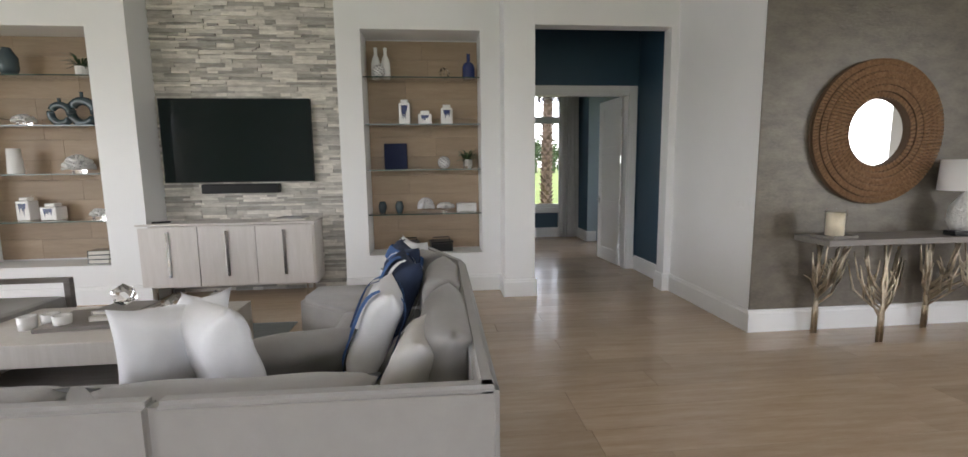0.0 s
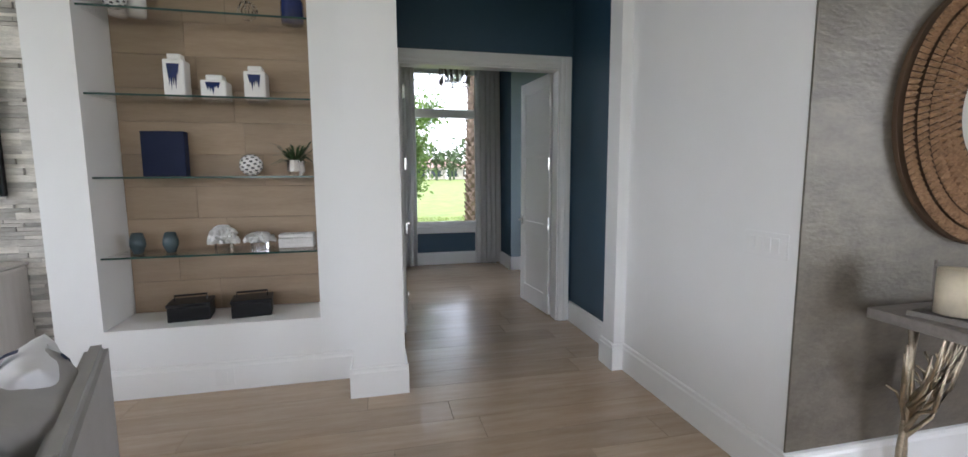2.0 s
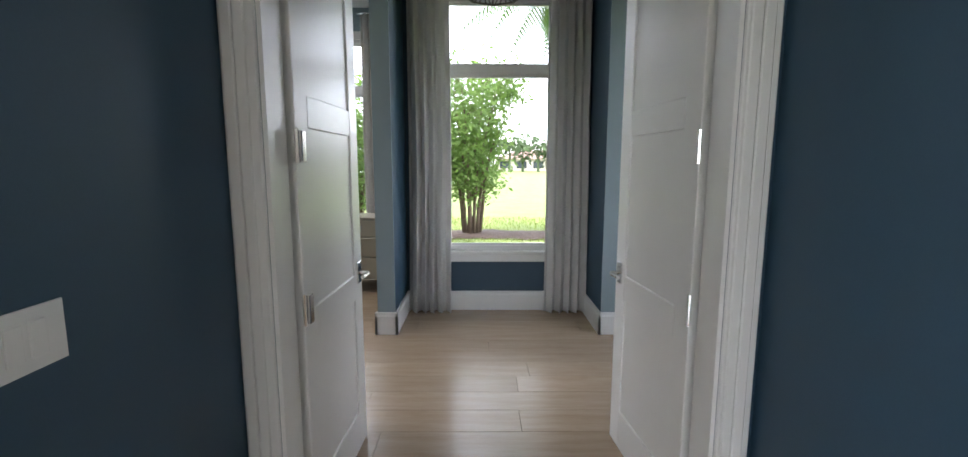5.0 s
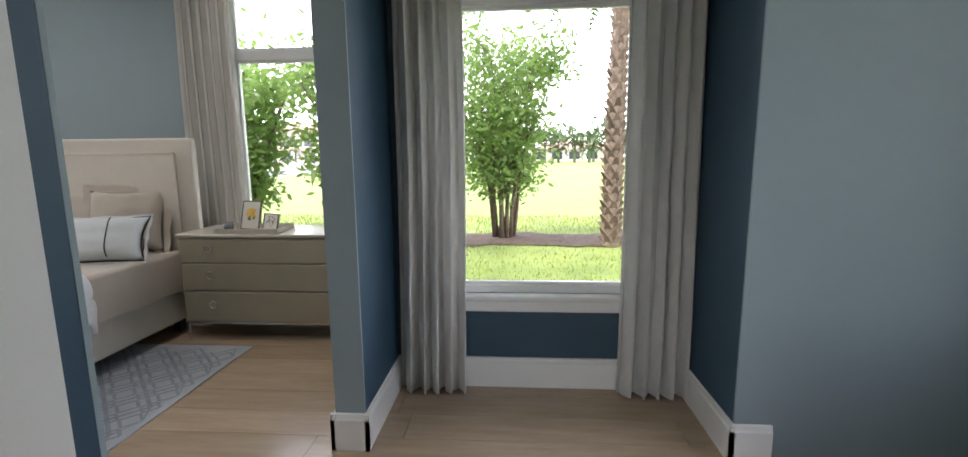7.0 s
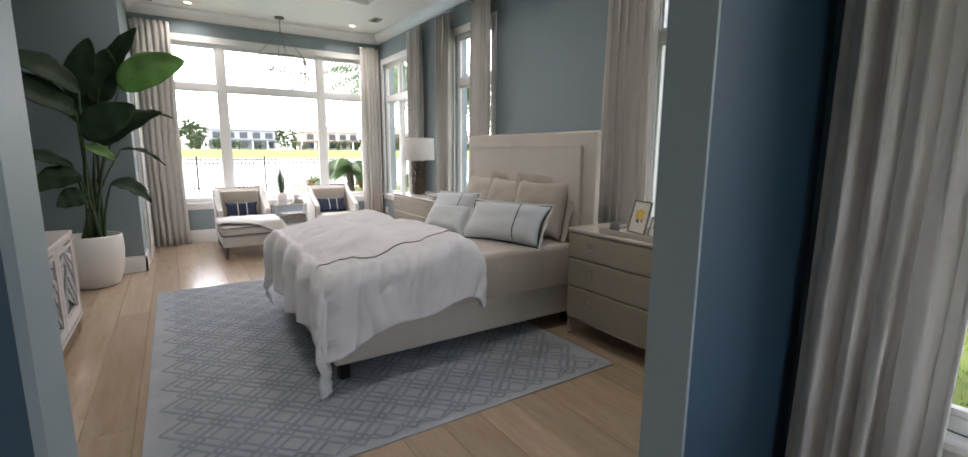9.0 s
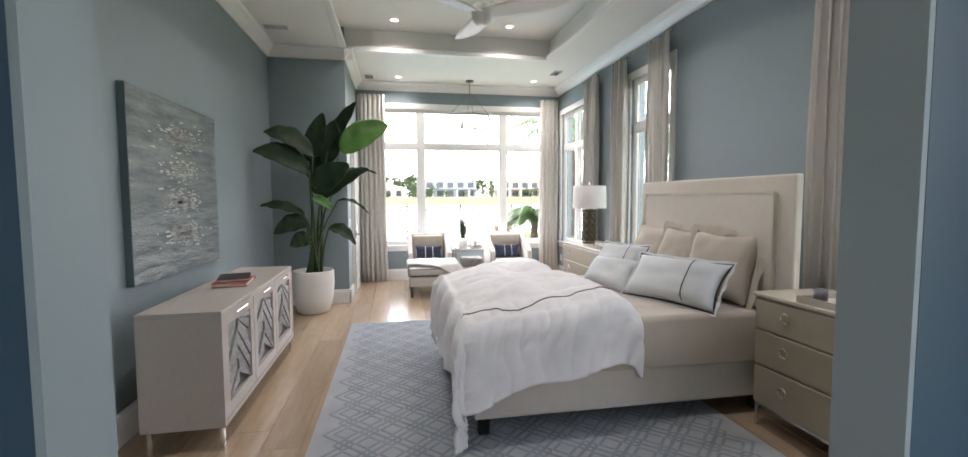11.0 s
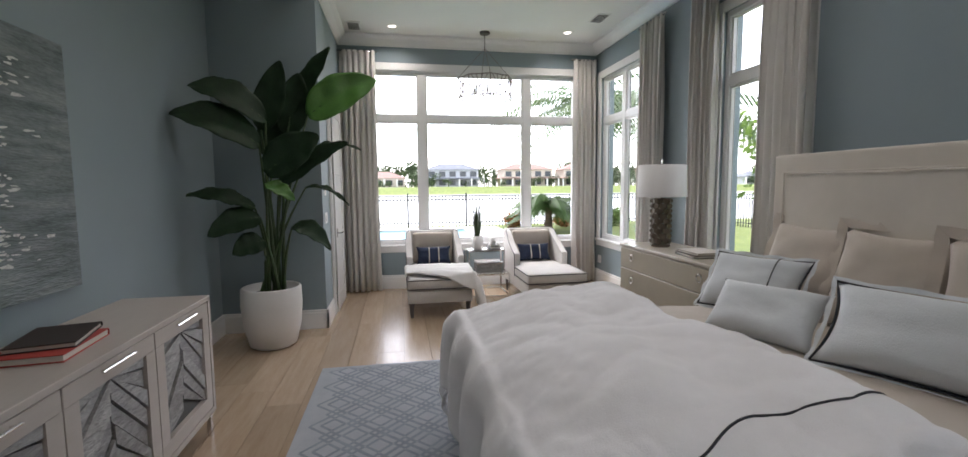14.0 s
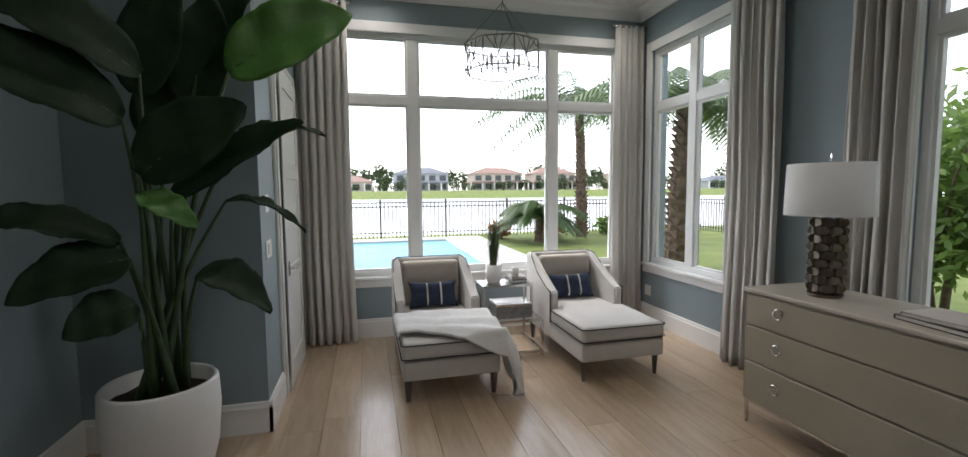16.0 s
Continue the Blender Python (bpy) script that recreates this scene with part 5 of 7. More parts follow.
def area_rug():
    root = thing("rug", -2.40, 12.24, 0, 0, "blue-grey wool rug with interlocking diamond lattice", "rug")
    w, d = 3.68, 2.74
    bm = bmesh.new()
    box(bm, -w / 2, -d / 2, 0.0005, w / 2, d / 2, 0.0105, bev=0.004, seg=2)
    part("pile", bm, RUG, root)
    bm = bmesh.new()
    cell = 0.145
    level = [0.0118]

    def line(ax, ay, bx, by, t=0.0095):
        v = Vector((bx - ax, by - ay, 0))
        if v.length < 0.02:
            return
        n = Vector((-v.y, v.x, 0)).normalized() * t
        level[0] += 0.0000012
        lim = lambda p: (min(max(p[0], -w / 2 + 0.03), w / 2 - 0.03), min(max(p[1], -d / 2 + 0.03), d / 2 - 0.03), p[2])
        q = [lim((ax + n.x, ay + n.y, level[0])), lim((bx + n.x, by + n.y, level[0])), lim((bx - n.x, by - n.y, level[0])), lim((ax - n.x, ay - n.y, level[0]))]
        bm.faces.new([bm.verts.new(p) for p in q])
    nx, ny = int(w / cell / 2) + 1, int(d / cell / 2) + 1
    for i in range(-nx - 1, nx + 2):
        for j in range(-ny - 1, ny + 2):
            cx, cy = i * cell, j * cell
            if abs(cx) > w / 2 - 0.1 or abs(cy) > d / 2 - 0.1:
                continue
            if (i + j) % 2 == 0:
                for r in (cell * 0.98, cell * 0.5):
                    c = [(cx + r, cy), (cx, cy + r), (cx - r, cy), (cx, cy - r)]
                    for k in range(4):
                        line(*c[k], *c[(k + 1) % 4])
            else:
                r = cell * 0.42
                c = [(cx + r, cy), (cx, cy + r), (cx - r, cy), (cx, cy - r)]
                for k in range(4):
                    line(*c[k], *c[(k + 1) % 4])
    part("lattice", bm, RUGLINE, root, kind="stuff", label="darker blue-grey lattice lines")
    return root


area_rug()


def ring_chandelier(x, y, ztop, zb, r, label):
    root = thing("chandelier", x, y, ztop, 0, label, "chandelier")
    zb -= ztop
    bm = bmesh.new()
    lathe(bm, [(0.065, -0.03), (0.07, -0.015), (0.07, -0.001)], n=24)
    tube(bm, [(0, 0, -0.02), (0, 0, (zb + 0.27) * 0.35)], 0.006, 6)
    part("canopy", bm, AGEDNICKEL, root)
    bm = bmesh.new()
    top = (0, 0, (zb + 0.27) * 0.35)
    n = 8
    P = [(r * math.cos(k * math.tau / n), r * math.sin(k * math.tau / n)) for k in range(n)]
    for px, py in P[::2]:
        tube(bm, [top, (px, py, zb + 0.26)], 0.004, 5)
    for k in range(n):
        (ax, ay), (bx, by) = P[k], P[(k + 1) % n]
        for z in (zb, zb + 0.26):
            tube(bm, [(ax, ay, z), (bx, by, z)], 0.007, 5)
        tube(bm, [(ax, ay, zb), (ax, ay, zb + 0.26)], 0.007, 5)
        for f0, f1 in ((0.1, 0.5), (0.35, 0.5), (0.65, 0.5), (0.9, 0.5)):
            tube(bm, [(ax + (bx - ax) * f0, ay + (by - ay) * f0, zb + 0.26), (ax + (bx - ax) * f1, ay + (by - ay) * f1, zb + 0.1), (ax + (bx - ax) * f0, ay + (by - ay) * f0, zb)], 0.005, 4)
    part("frame", bm, AGEDNICKEL, root)
    for k in range(6):
        a = k * math.tau / 6
        bm = bmesh.new()
        c = (0.42 * r * math.cos(a), 0.42 * r * math.sin(a))
        tube(bm, [(*c, zb + 0.05), (*c, zb + 0.12)], 0.012, 8)
        tube(bm, [(*c, zb + 0.12), (*c, zb + 0.15), (*c, zb + 0.18)], [0.010, 0.014, 0.003], 8)
        tube(bm, [(0, 0, zb + 0.05), (*c, zb + 0.05)], 0.005, 5)
        part("candle_lamp", bm, CERAMIC, root)
    return root


ring_chandelier(-6.85, 12.72, H, 2.68, 0.38, "open octagonal nickel chandelier with branch pattern")


ring_chandelier(1.60, 11.5, 3.42, 2.56, 0.19, "small open octagonal nickel chandelier with branch pattern")


def ceiling_fan():
    root = thing("ceiling_fan", -2.9, 12.22, 3.88, 60, "white three-blade ceiling fan on a downrod", "fan")
    bm = bmesh.new()
    lathe(bm, [(0.02, -0.03), (0.07, -0.02), (0.07, -0.001)], n=24)
    tube(bm, [(0, 0, -0.02), (0, 0, -0.59)], 0.014, 10)
    lathe(bm, [(0.05, -0.78), (0.085, -0.74), (0.10, -0.66), (0.08, -0.60), (0.03, -0.58)], n=28)
    part("motor", bm, WHITE, root, smooth=True)
    for k in range(3):
        bm = bmesh.new()
        a = k * math.tau / 3

        def f(u, v):
            rr = 0.06 + u * 0.96
            wd = 0.075 + 0.06 * math.sin(math.pi * u) - 0.03 * u
            c = (v - 0.5) * 2 * wd
            p = Vector((rr, c + 0.08 * u * u, -0.67 + 0.10 * u * u - 0.25 * c * (1 - 0.6 * u)))
            return Matrix.Rotation(a, 3, "Z") @ p
        grid(bm, f, 14, 6)
        part("blade", bm, WHITE, root, smooth=True, thick=0.016)
    return root


ceiling_fan()


def downlight(x, y, z, on):
    root = thing("downlight", x, y, z, 0, "round recessed white downlight in the ceiling", "downlight", "recessed ceiling lights")
    bm = bmesh.new()
    lathe(bm, [(0.075, -0.006), (0.08, -0.001), (0.05, -0.001), (0.052, -0.006), (0.075, -0.006)], n=24)
    part("trim", bm, TRIM, root)
    bm = bmesh.new()
    lathe(bm, [(0.049, -0.003), (0.049, -0.001)], n=20)
    part("lens", bm, LEDGLOW if on else CERAMIC, root)
    if on:
        d = bpy.data.lights.new("downlight_bulb", "SPOT")
        d.energy, d.spot_size, d.spot_blend, d.shadow_soft_size, d.color = DOWNLIGHT_WATTS, radians(150), 0.9, 0.05, (1.0, 0.93, 0.84)
        ob = new("downlight_bulb", d)
        ob.matrix_world = look((x, y, z - 0.02), (x, y + 0.001, 0))


DOWNLIGHT_WATTS = 12
for dx, dy in ((-5.05, 11.43), (-5.02, 13.0), (-2.9, 11.2), (-2.9, 13.25), (-0.8, 11.43), (-0.8, 13.0)):
    downlight(dx, dy, 3.88, True)
downlight(-6.8, 11.48, H, True)
downlight(-6.7, 13.85, H, True)


def vent(x, y, rz, label="white slotted ceiling air vent"):
    root = thing("air_vent", x, y, H, rz, label, "vent", "ceiling vents")
    boxes("frame", TRIM, (-0.16, -0.09, -0.008, 0.16, 0.09, -0.001), parent=root, bev=0.002)
    # No openings are cut: dark bars paint the shade within the slots.
    bm = bmesh.new()
    for k in range(9):
        box(bm, -0.13 + k * 0.03, -0.07, -0.011, -0.118 + k * 0.03, 0.07, -0.0085)
    part("slot_shade", bm, DARKFRAME, root, kind="stuff")


vent(-4.66, 10.03, 90)
vent(-6.85, 10.99, 0)
vent(-6.1, 14.05, 0)


def wall_plate(x, y, z, nx, ny, kind_, n=1):
    root = thing(kind_, x, y, z, 0, "white rocker light switch plate" if kind_ == "light_switch" else "white wall power outlet plate", "switch" if kind_ == "light_switch" else "outlet", "wall plates")
    root.matrix_basis = pose(x, y, z, 0, 0, math.degrees(math.atan2(ny, nx)) - 90)
    w = 0.035 + 0.023 * n
    boxes("plate", PLASTIC, (-w, 0.001, -0.058, w, 0.007, 0.058), parent=root, bev=0.002)
    for k in range(n):
        c = (k - (n - 1) / 2) * 0.046
        boxes("rocker", PLASTIC, (c - 0.016, 0.007, -0.034, c + 0.016, 0.012, 0.034), parent=root, bev=0.002)


wall_plate(2.385, 7.43, 1.13, -1, 0, "light_switch", 4)
wall_plate(0.72, 9.15, 1.185, 1, 0, "light_switch", 2)
wall_plate(-5.62, 10.735, 1.15, 0, 1, "light_switch", 2)
wall_plate(-5.62, 10.735, 1.45, 0, 1, "light_switch", 1)
wall_plate(-7.0, 14.5, 0.36, 0, -1, "outlet")
wall_plate(-4.5, 9.725, 0.32, 0, 1, "outlet")
wall_plate(-0.43, 8.977, 0.10, 0, -1, "outlet")


# ---- living room ----
def television():
    root = thing("television", -2.64, 9.38, 1.33, 0, "large flat black television mounted on the stone wall", "television")
    boxes("body", BLACK, (-0.85, -0.035, 0, 0.85, 0.0, 0.97), parent=root, bev=0.006)
    boxes("screen", SCREEN, (-0.84, -0.038, 0.012, 0.84, -0.0355, 0.96), parent=root, label="glossy dark screen")
    boxes("mount", BLACK, (-0.2, 0.0005, 0.3, 0.2, 0.04, 0.7), parent=root)
    bar = thing("soundbar", -2.64, 9.40, 1.20, 0, "slim black soundbar below the television", "speaker")
    boxes("body", BLACK, (-0.44, -0.09, 0, 0.44, 0.02, 0.11), parent=bar, bev=0.015)


television()


def media_console():
    root = thing("media_console", -2.70, 9.0, 0, 0, "whitewashed wood media console with three doors", "console")
    w, d = 1.92, 0.40
    boxes("body", ASHWOOD, (-w / 2, 0, 0.15, w / 2, d, 0.86), parent=root, bev=0.025)
    boxes("top", ASHWOOD, (-w / 2 - 0.005, -0.01, 0.862, w / 2 + 0.005, d, 0.885), parent=root, bev=0.006)
    for k in range(3):
        a = -w / 2 + 0.02 + k * (w - 0.04) / 3
        b = a + (w - 0.04) / 3
        door = boxes("door", ASHWOOD, (a + 0.003, -0.016, 0.17, b - 0.003, -0.001, 0.845), parent=root, bev=0.003)
        c = (a + b) / 2
        boxes("handle", CHROME, (c - 0.018, -0.03, 0.28, c + 0.018, -0.017, 0.80), parent=door, bev=0.003, label="long brushed metal pull")
    for sx in (-w / 2 + 0.12, w / 2 - 0.12):
        for sy in (0.05, d - 0.06):
            boxes("leg", CHROME, (sx - 0.014, sy - 0.014, 0, sx + 0.014, sy + 0.014, 0.15), parent=root)


media_console()
book(-2.05, 9.2, 0.886, 0.38, 0.26, 0.02, 4, PAGE, "pale magazine lying on the console")
book(-2.03, 9.2, 0.907, 0.30, 0.24, 0.012, -6, SILVERWOOD, "grey magazine on a pale magazine")
rc = thing("remote_control", -3.45, 9.12, 0.886, 20, "black remote control on the console", "remote")
boxes("body", BLACK, (-0.09, -0.022, 0, 0.09, 0.022, 0.018), parent=rc, bev=0.006)


def glass_shelf(x0, x1, z):
    root = thing("glass_shelf", (x0 + x1) / 2, 9.0, z, 0, "clear glass niche shelf with dark green edge", "shelf", "glass niche shelves")
    w = (x1 - x0) / 2 - 0.004
    boxes("sheet", SHELFGLASS, (-w, 0.046, 0, w, 0.415, 0.01), parent=root)
    boxes("edge", EDGEGLASS, (-w, 0.04, -0.001, w, 0.0455, 0.011), parent=root)


SH = (0.925, 1.445, 1.965, 2.49)
for sz in SH:
    glass_shelf(-1.13, 0.20, sz)
    glass_shelf(-5.4, -3.95, sz)


def turned(name, x, y, z, profile, mat, label, cat, n=24, group=""):
    root = thing(name, x, y, z, 0, label, cat, group)
    bm = bmesh.new()
    lathe(bm, profile, n=n)
    part("body", bm, mat, root, smooth=True)
    return root


def lidded_jar(x, z, w, h, label):
    root = thing("ceramic_jar", x, 9.28, z, 0, label, "jar", "white and blue jars")
    boxes("body", CERAMIC, (-w / 2, -w / 2, 0, w / 2, w / 2, h), parent=root, bev=0.014)
    boxes("lid", CERAMIC, (-w * 0.33, -w * 0.33, h, w * 0.33, w * 0.33, h + 0.04), parent=root, bev=0.012)
    rnd = random.Random(int(x * 100))
    bm = bmesh.new()
    for k in range(5):
        cx = (k - 2) * w * 0.10
        l = h * rnd.uniform(0.25, 0.7)
        zt = h * 0.88
        bm.faces.new([bm.verts.new(p) for p in ((cx - w * 0.1, -w / 2 - 0.0015 - k * 0.0002, zt), (cx + w * 0.1, -w / 2 - 0.0015 - k * 0.0002, zt), (cx + w * 0.05, -w / 2 - 0.0015 - k * 0.0002, zt - l * 0.6), (cx, -w / 2 - 0.0015 - k * 0.0002, zt - l))])
    part("glaze", bm, BLUEGLAZE, root, label="dripping cobalt glaze")


S1, S2, S3, S4 = (z + 0.0115 for z in SH)
lidded_jar(-0.687, S3, 0.13, 0.26, "tall white ceramic jar with cobalt drip")
lidded_jar(-0.447, S3, 0.16, 0.13, "low white ceramic jar with cobalt drip")
lidded_jar(-0.188, S3, 0.14, 0.20, "white ceramic jar with cobalt drip")
for bx_ in (-1.00, -0.89):
    turned("bottle_vase", bx_, 9.27, S4, [(0.05, 0), (0.055, 0.02), (0.055, 0.18), (0.035, 0.25), (0.02, 0.28), (0.02, 0.33), (0.024, 0.36), (0.0, 0.37)], CERAMIC, "white speckled bottle on a glass shelf", "vase", group="white bottles")


def pierced_ball(x, y, z, r):
    root = thing("pierced_ball", x, y, z, 0, "white pierced ceramic ball on a glass shelf", "ornament", "pierced balls")
    bm = bmesh.new()
    bmesh.ops.create_icosphere(bm, subdivisions=3, radius=r, matrix=Matrix.Translation((0, 0, r)))
    part("body", bm, CERAMIC, root, smooth=True)
    # The ball is closed; dark discs paint the shade inside its piercings.
    bm = bmesh.new()
    for k in range(70):
        zz = 1 - 2 * (k + 0.5) / 70
        a = k * 2.39996
        nrm = Vector((math.sqrt(1 - zz * zz) * math.cos(a), math.sqrt(1 - zz * zz) * math.sin(a), zz))
        t = nrm.cross(Vector((0, 0, 1))).normalized()
        b = nrm.cross(t)
        c = Vector((0, 0, r)) + nrm * r * 1.004
        bm.faces.new([bm.verts.new(c + (t * math.cos(q) * 1.25 + b * math.sin(q) * 0.8) * r * 0.13) for q in [i * math.tau / 10 for i in range(10)]])
    part("hole_shade", bm, DARKFRAME, root, kind="stuff", label="dark discs painted as shaded holes")


pierced_ball(-0.955, 9.13, S4, 0.07)
pierced_ball(-0.234, 9.18, S2, 0.075)
turned("cobalt_bottle", 0.08, 9.22, S4, [(0.07, 0), (0.075, 0.02), (0.075, 0.14), (0.06, 0.18), (0.022, 0.20), (0.02, 0.28), (0.025, 0.29), (0.0, 0.29)], BLUEGLAZE, "cobalt blue glazed bottle on a glass shelf", "bottle")
gv = thing("glass_ornament", -0.206, 9.22, S4, 0, "clear glass knot on a glass shelf", "ornament")
bm = bmesh.new()
for k in range(4):
    a = k * 0.8
    tube(bm, [Vector((0.06 * math.cos(q) * math.cos(a), 0.06 * math.cos(q) * math.sin(a), 0.07 + 0.06 * math.sin(q))) for q in [i * math.tau / 18 for i in range(19)]], 0.006, 6)
part("loop", bm, GLASS, gv, smooth=True)
nb = thing("navy_box", -0.811, 9.31, S2, 0, "navy textured case standing on a glass shelf", "box")
boxes("body", NAVYBOX, (-0.135, -0.03, 0, 0.135, 0.05, 0.31), parent=nb, bev=0.008)


def little_plant(x, y, z, label, mat):
    root = thing("small_plant", x, y, z, 0, label, "plant")
    bm = bmesh.new()
    lathe(bm, [(0.045, 0), (0.062, 0.03), (0.062, 0.11), (0.054, 0.11), (0.05, 0.09), (0, 0.09)], n=12)
    part("pot", bm, mat, root)
    rnd = random.Random(int(x * 77))
    bm = bmesh.new()
    for k in range(60):
        a, l, up = rnd.uniform(0, 6.28), rnd.uniform(0.12, 0.27), rnd.uniform(0.2, 1.1)
        d = Vector((math.cos(a), math.sin(a) * 0.7, 0))
        s = Vector((-math.sin(a), math.cos(a), 0)) * 0.009
        p0 = Vector((0, 0, 0.09))
        p1 = p0 + d * l * 0.5 + Vector((0, 0, l * up * 0.55))
        p2 = p0 + d * l + Vector((0, 0, l * (up - 0.35)))
        p2.y = min(p2.y, 9.40 - y)
        p1.y = min(p1.y, 9.40 - y)
        v = [bm.verts.new(q) for q in (p0 - s * 0.4, p0 + s * 0.4, p1 + s, p1 - s, p2)]
        bm.faces.new(v[:4])
        bm.faces.new((v[3], v[2], v[4]))
    part("leaves", bm, STALK, root, kind="stuff", label="arching narrow green leaves")


little_plant(0.05, 9.24, S2, "spiky green succulent in a silver faceted pot", CHROME)
little_plant(-4.15, 9.2, S4, "green fern in a white pot on a shelf", CERAMIC)
for vx in (-0.98, -0.78):
    turned("smoked_vase", vx, 9.2, S1, [(0.03, 0), (0.052, 0.06), (0.05, 0.09), (0.034, 0.14), (0.03, 0.14), (0.03, 0.02), (0, 0.02)], SLATEGLASS, "small smoked glass faceted vase", "vase", 8, "smoked vases")


def coral(x, y, z, r, flat, label):
    root = thing("coral_ornament", x, y, z, 0, label, "ornament", "white coral pieces")
    boxes("stand", GLASS, (-0.05, -0.04, 0, 0.05, 0.04, 0.05), parent=root, label="clear acrylic stand")
    rnd = random.Random(int(x * 50))
    bm = bmesh.new()
    for k in range(90):
        v = Vector((rnd.gauss(0, 1), rnd.gauss(0, 1), abs(rnd.gauss(0, 1)))).normalized()
        p = Vector((0, 0, 0.05))
        q = p + Vector((v.x * r, v.y * r * 0.8, v.z * r * flat))
        m = p.lerp(q, 0.55) + Vector((rnd.uniform(-1, 1), rnd.uniform(-1, 1), 0.5)) * r * 0.12
        tube(bm, [p, m, q], [0.012, 0.013, 0.016], 5)
    part("branches", bm, CORAL, root, smooth=True, kind="stuff")


coral(-0.465, 9.26, S1, 0.105, 1.2, "white branching coral on an acrylic stand")
coral(-0.225, 9.26, S1, 0.11, 0.55, "flat white coral shell on an acrylic stand")
sb_ = thing("stone_box", 0.03, 9.26, S1, 0, "pale carved stone box on a glass shelf", "box")
boxes("body", CORAL, (-0.12, -0.06, 0, 0.12, 0.06, 0.07), parent=sb_, bev=0.006)
boxes("lid", CORAL, (-0.12, -0.06, 0.0715, 0.12, 0.06, 0.10), parent=sb_, bev=0.012)


def black_box(x, s=1.0):
    root = thing("black_box", x, 9.22, 0.461, 8, "black lidded basket with handle in the niche", "box", "black lidded boxes")
    boxes("body", BLACK, (-0.13 * s, -0.1, 0, 0.13 * s, 0.1, 0.10), parent=root, bev=0.01)
    boxes("lid", BLACK, (-0.135 * s, -0.105, 0.101, 0.135 * s, 0.105, 0.125), parent=root, bev=0.008)
    bm = bmesh.new()
    tube(bm, [(-0.1 * s, 0, 0.12), (-0.1 * s, 0, 0.165), (0.1 * s, 0, 0.165), (0.1 * s, 0, 0.12)], 0.007, 6)
    part("handle", bm, BLACK, root)


black_box(-0.69)
black_box(-0.29)
# objects in the other niche
for vx, vy, hh in ((-4.42, 9.2, 0.30), (-4.20, 9.22, 0.37)):
    root = thing("ring_vase", vx, vy, S3, 0, "dark blue ring-shaped vase on a glass shelf", "vase", "ring vases")
    bm = bmesh.new()
    rr = hh * 0.33
    tube(bm, [(rr * math.cos(q), 0, rr + 0.03 + rr * math.sin(q)) for q in [i * math.tau / 24 for i in range(25)]], rr * 0.38, 10)
    lathe(bm, [(0.03, 2 * rr + 0.03), (0.018, 2 * rr + 0.06), (0.016, hh - 0.01), (0.022, hh), (0, hh)], n=14)
    part("body", bm, SLATEGLASS, root, smooth=True)
turned("dark_vase", -4.88, 9.2, S4, [(0.06, 0), (0.09, 0.08), (0.09, 0.2), (0.05, 0.27), (0.04, 0.3), (0, 0.3)], SLATEGLASS, "smoky grey vase on a glass shelf", "vase")
turned("white_vase", -4.95, 9.2, S2, [(0.07, 0), (0.075, 0.02), (0.06, 0.28), (0, 0.28)], CERAMIC, "white fluted vase on a glass shelf", "vase")
coral(-4.3, 9.2, S2, 0.16, 1.0, "white branching coral on a stand")
coral(-4.8, 9.2, S3, 0.11, 0.7, "pale coral cluster on a glass shelf")
lidded_jar(-4.95, S1, 0.14, 0.22, "white ceramic jar with cobalt drip")
lidded_jar(-4.68, S1, 0.17, 0.15, "low white ceramic jar with cobalt drip")
coral(-4.15, 9.2, S1, 0.09, 0.8, "white branching coral on a stand")
for k in range(3):
    book(-4.15, 9.2, 0.4415 + k * 0.05, 0.22, 0.2, 0.048, 3 * k, SLATEGLASS, "dark blue book stacked in the niche")


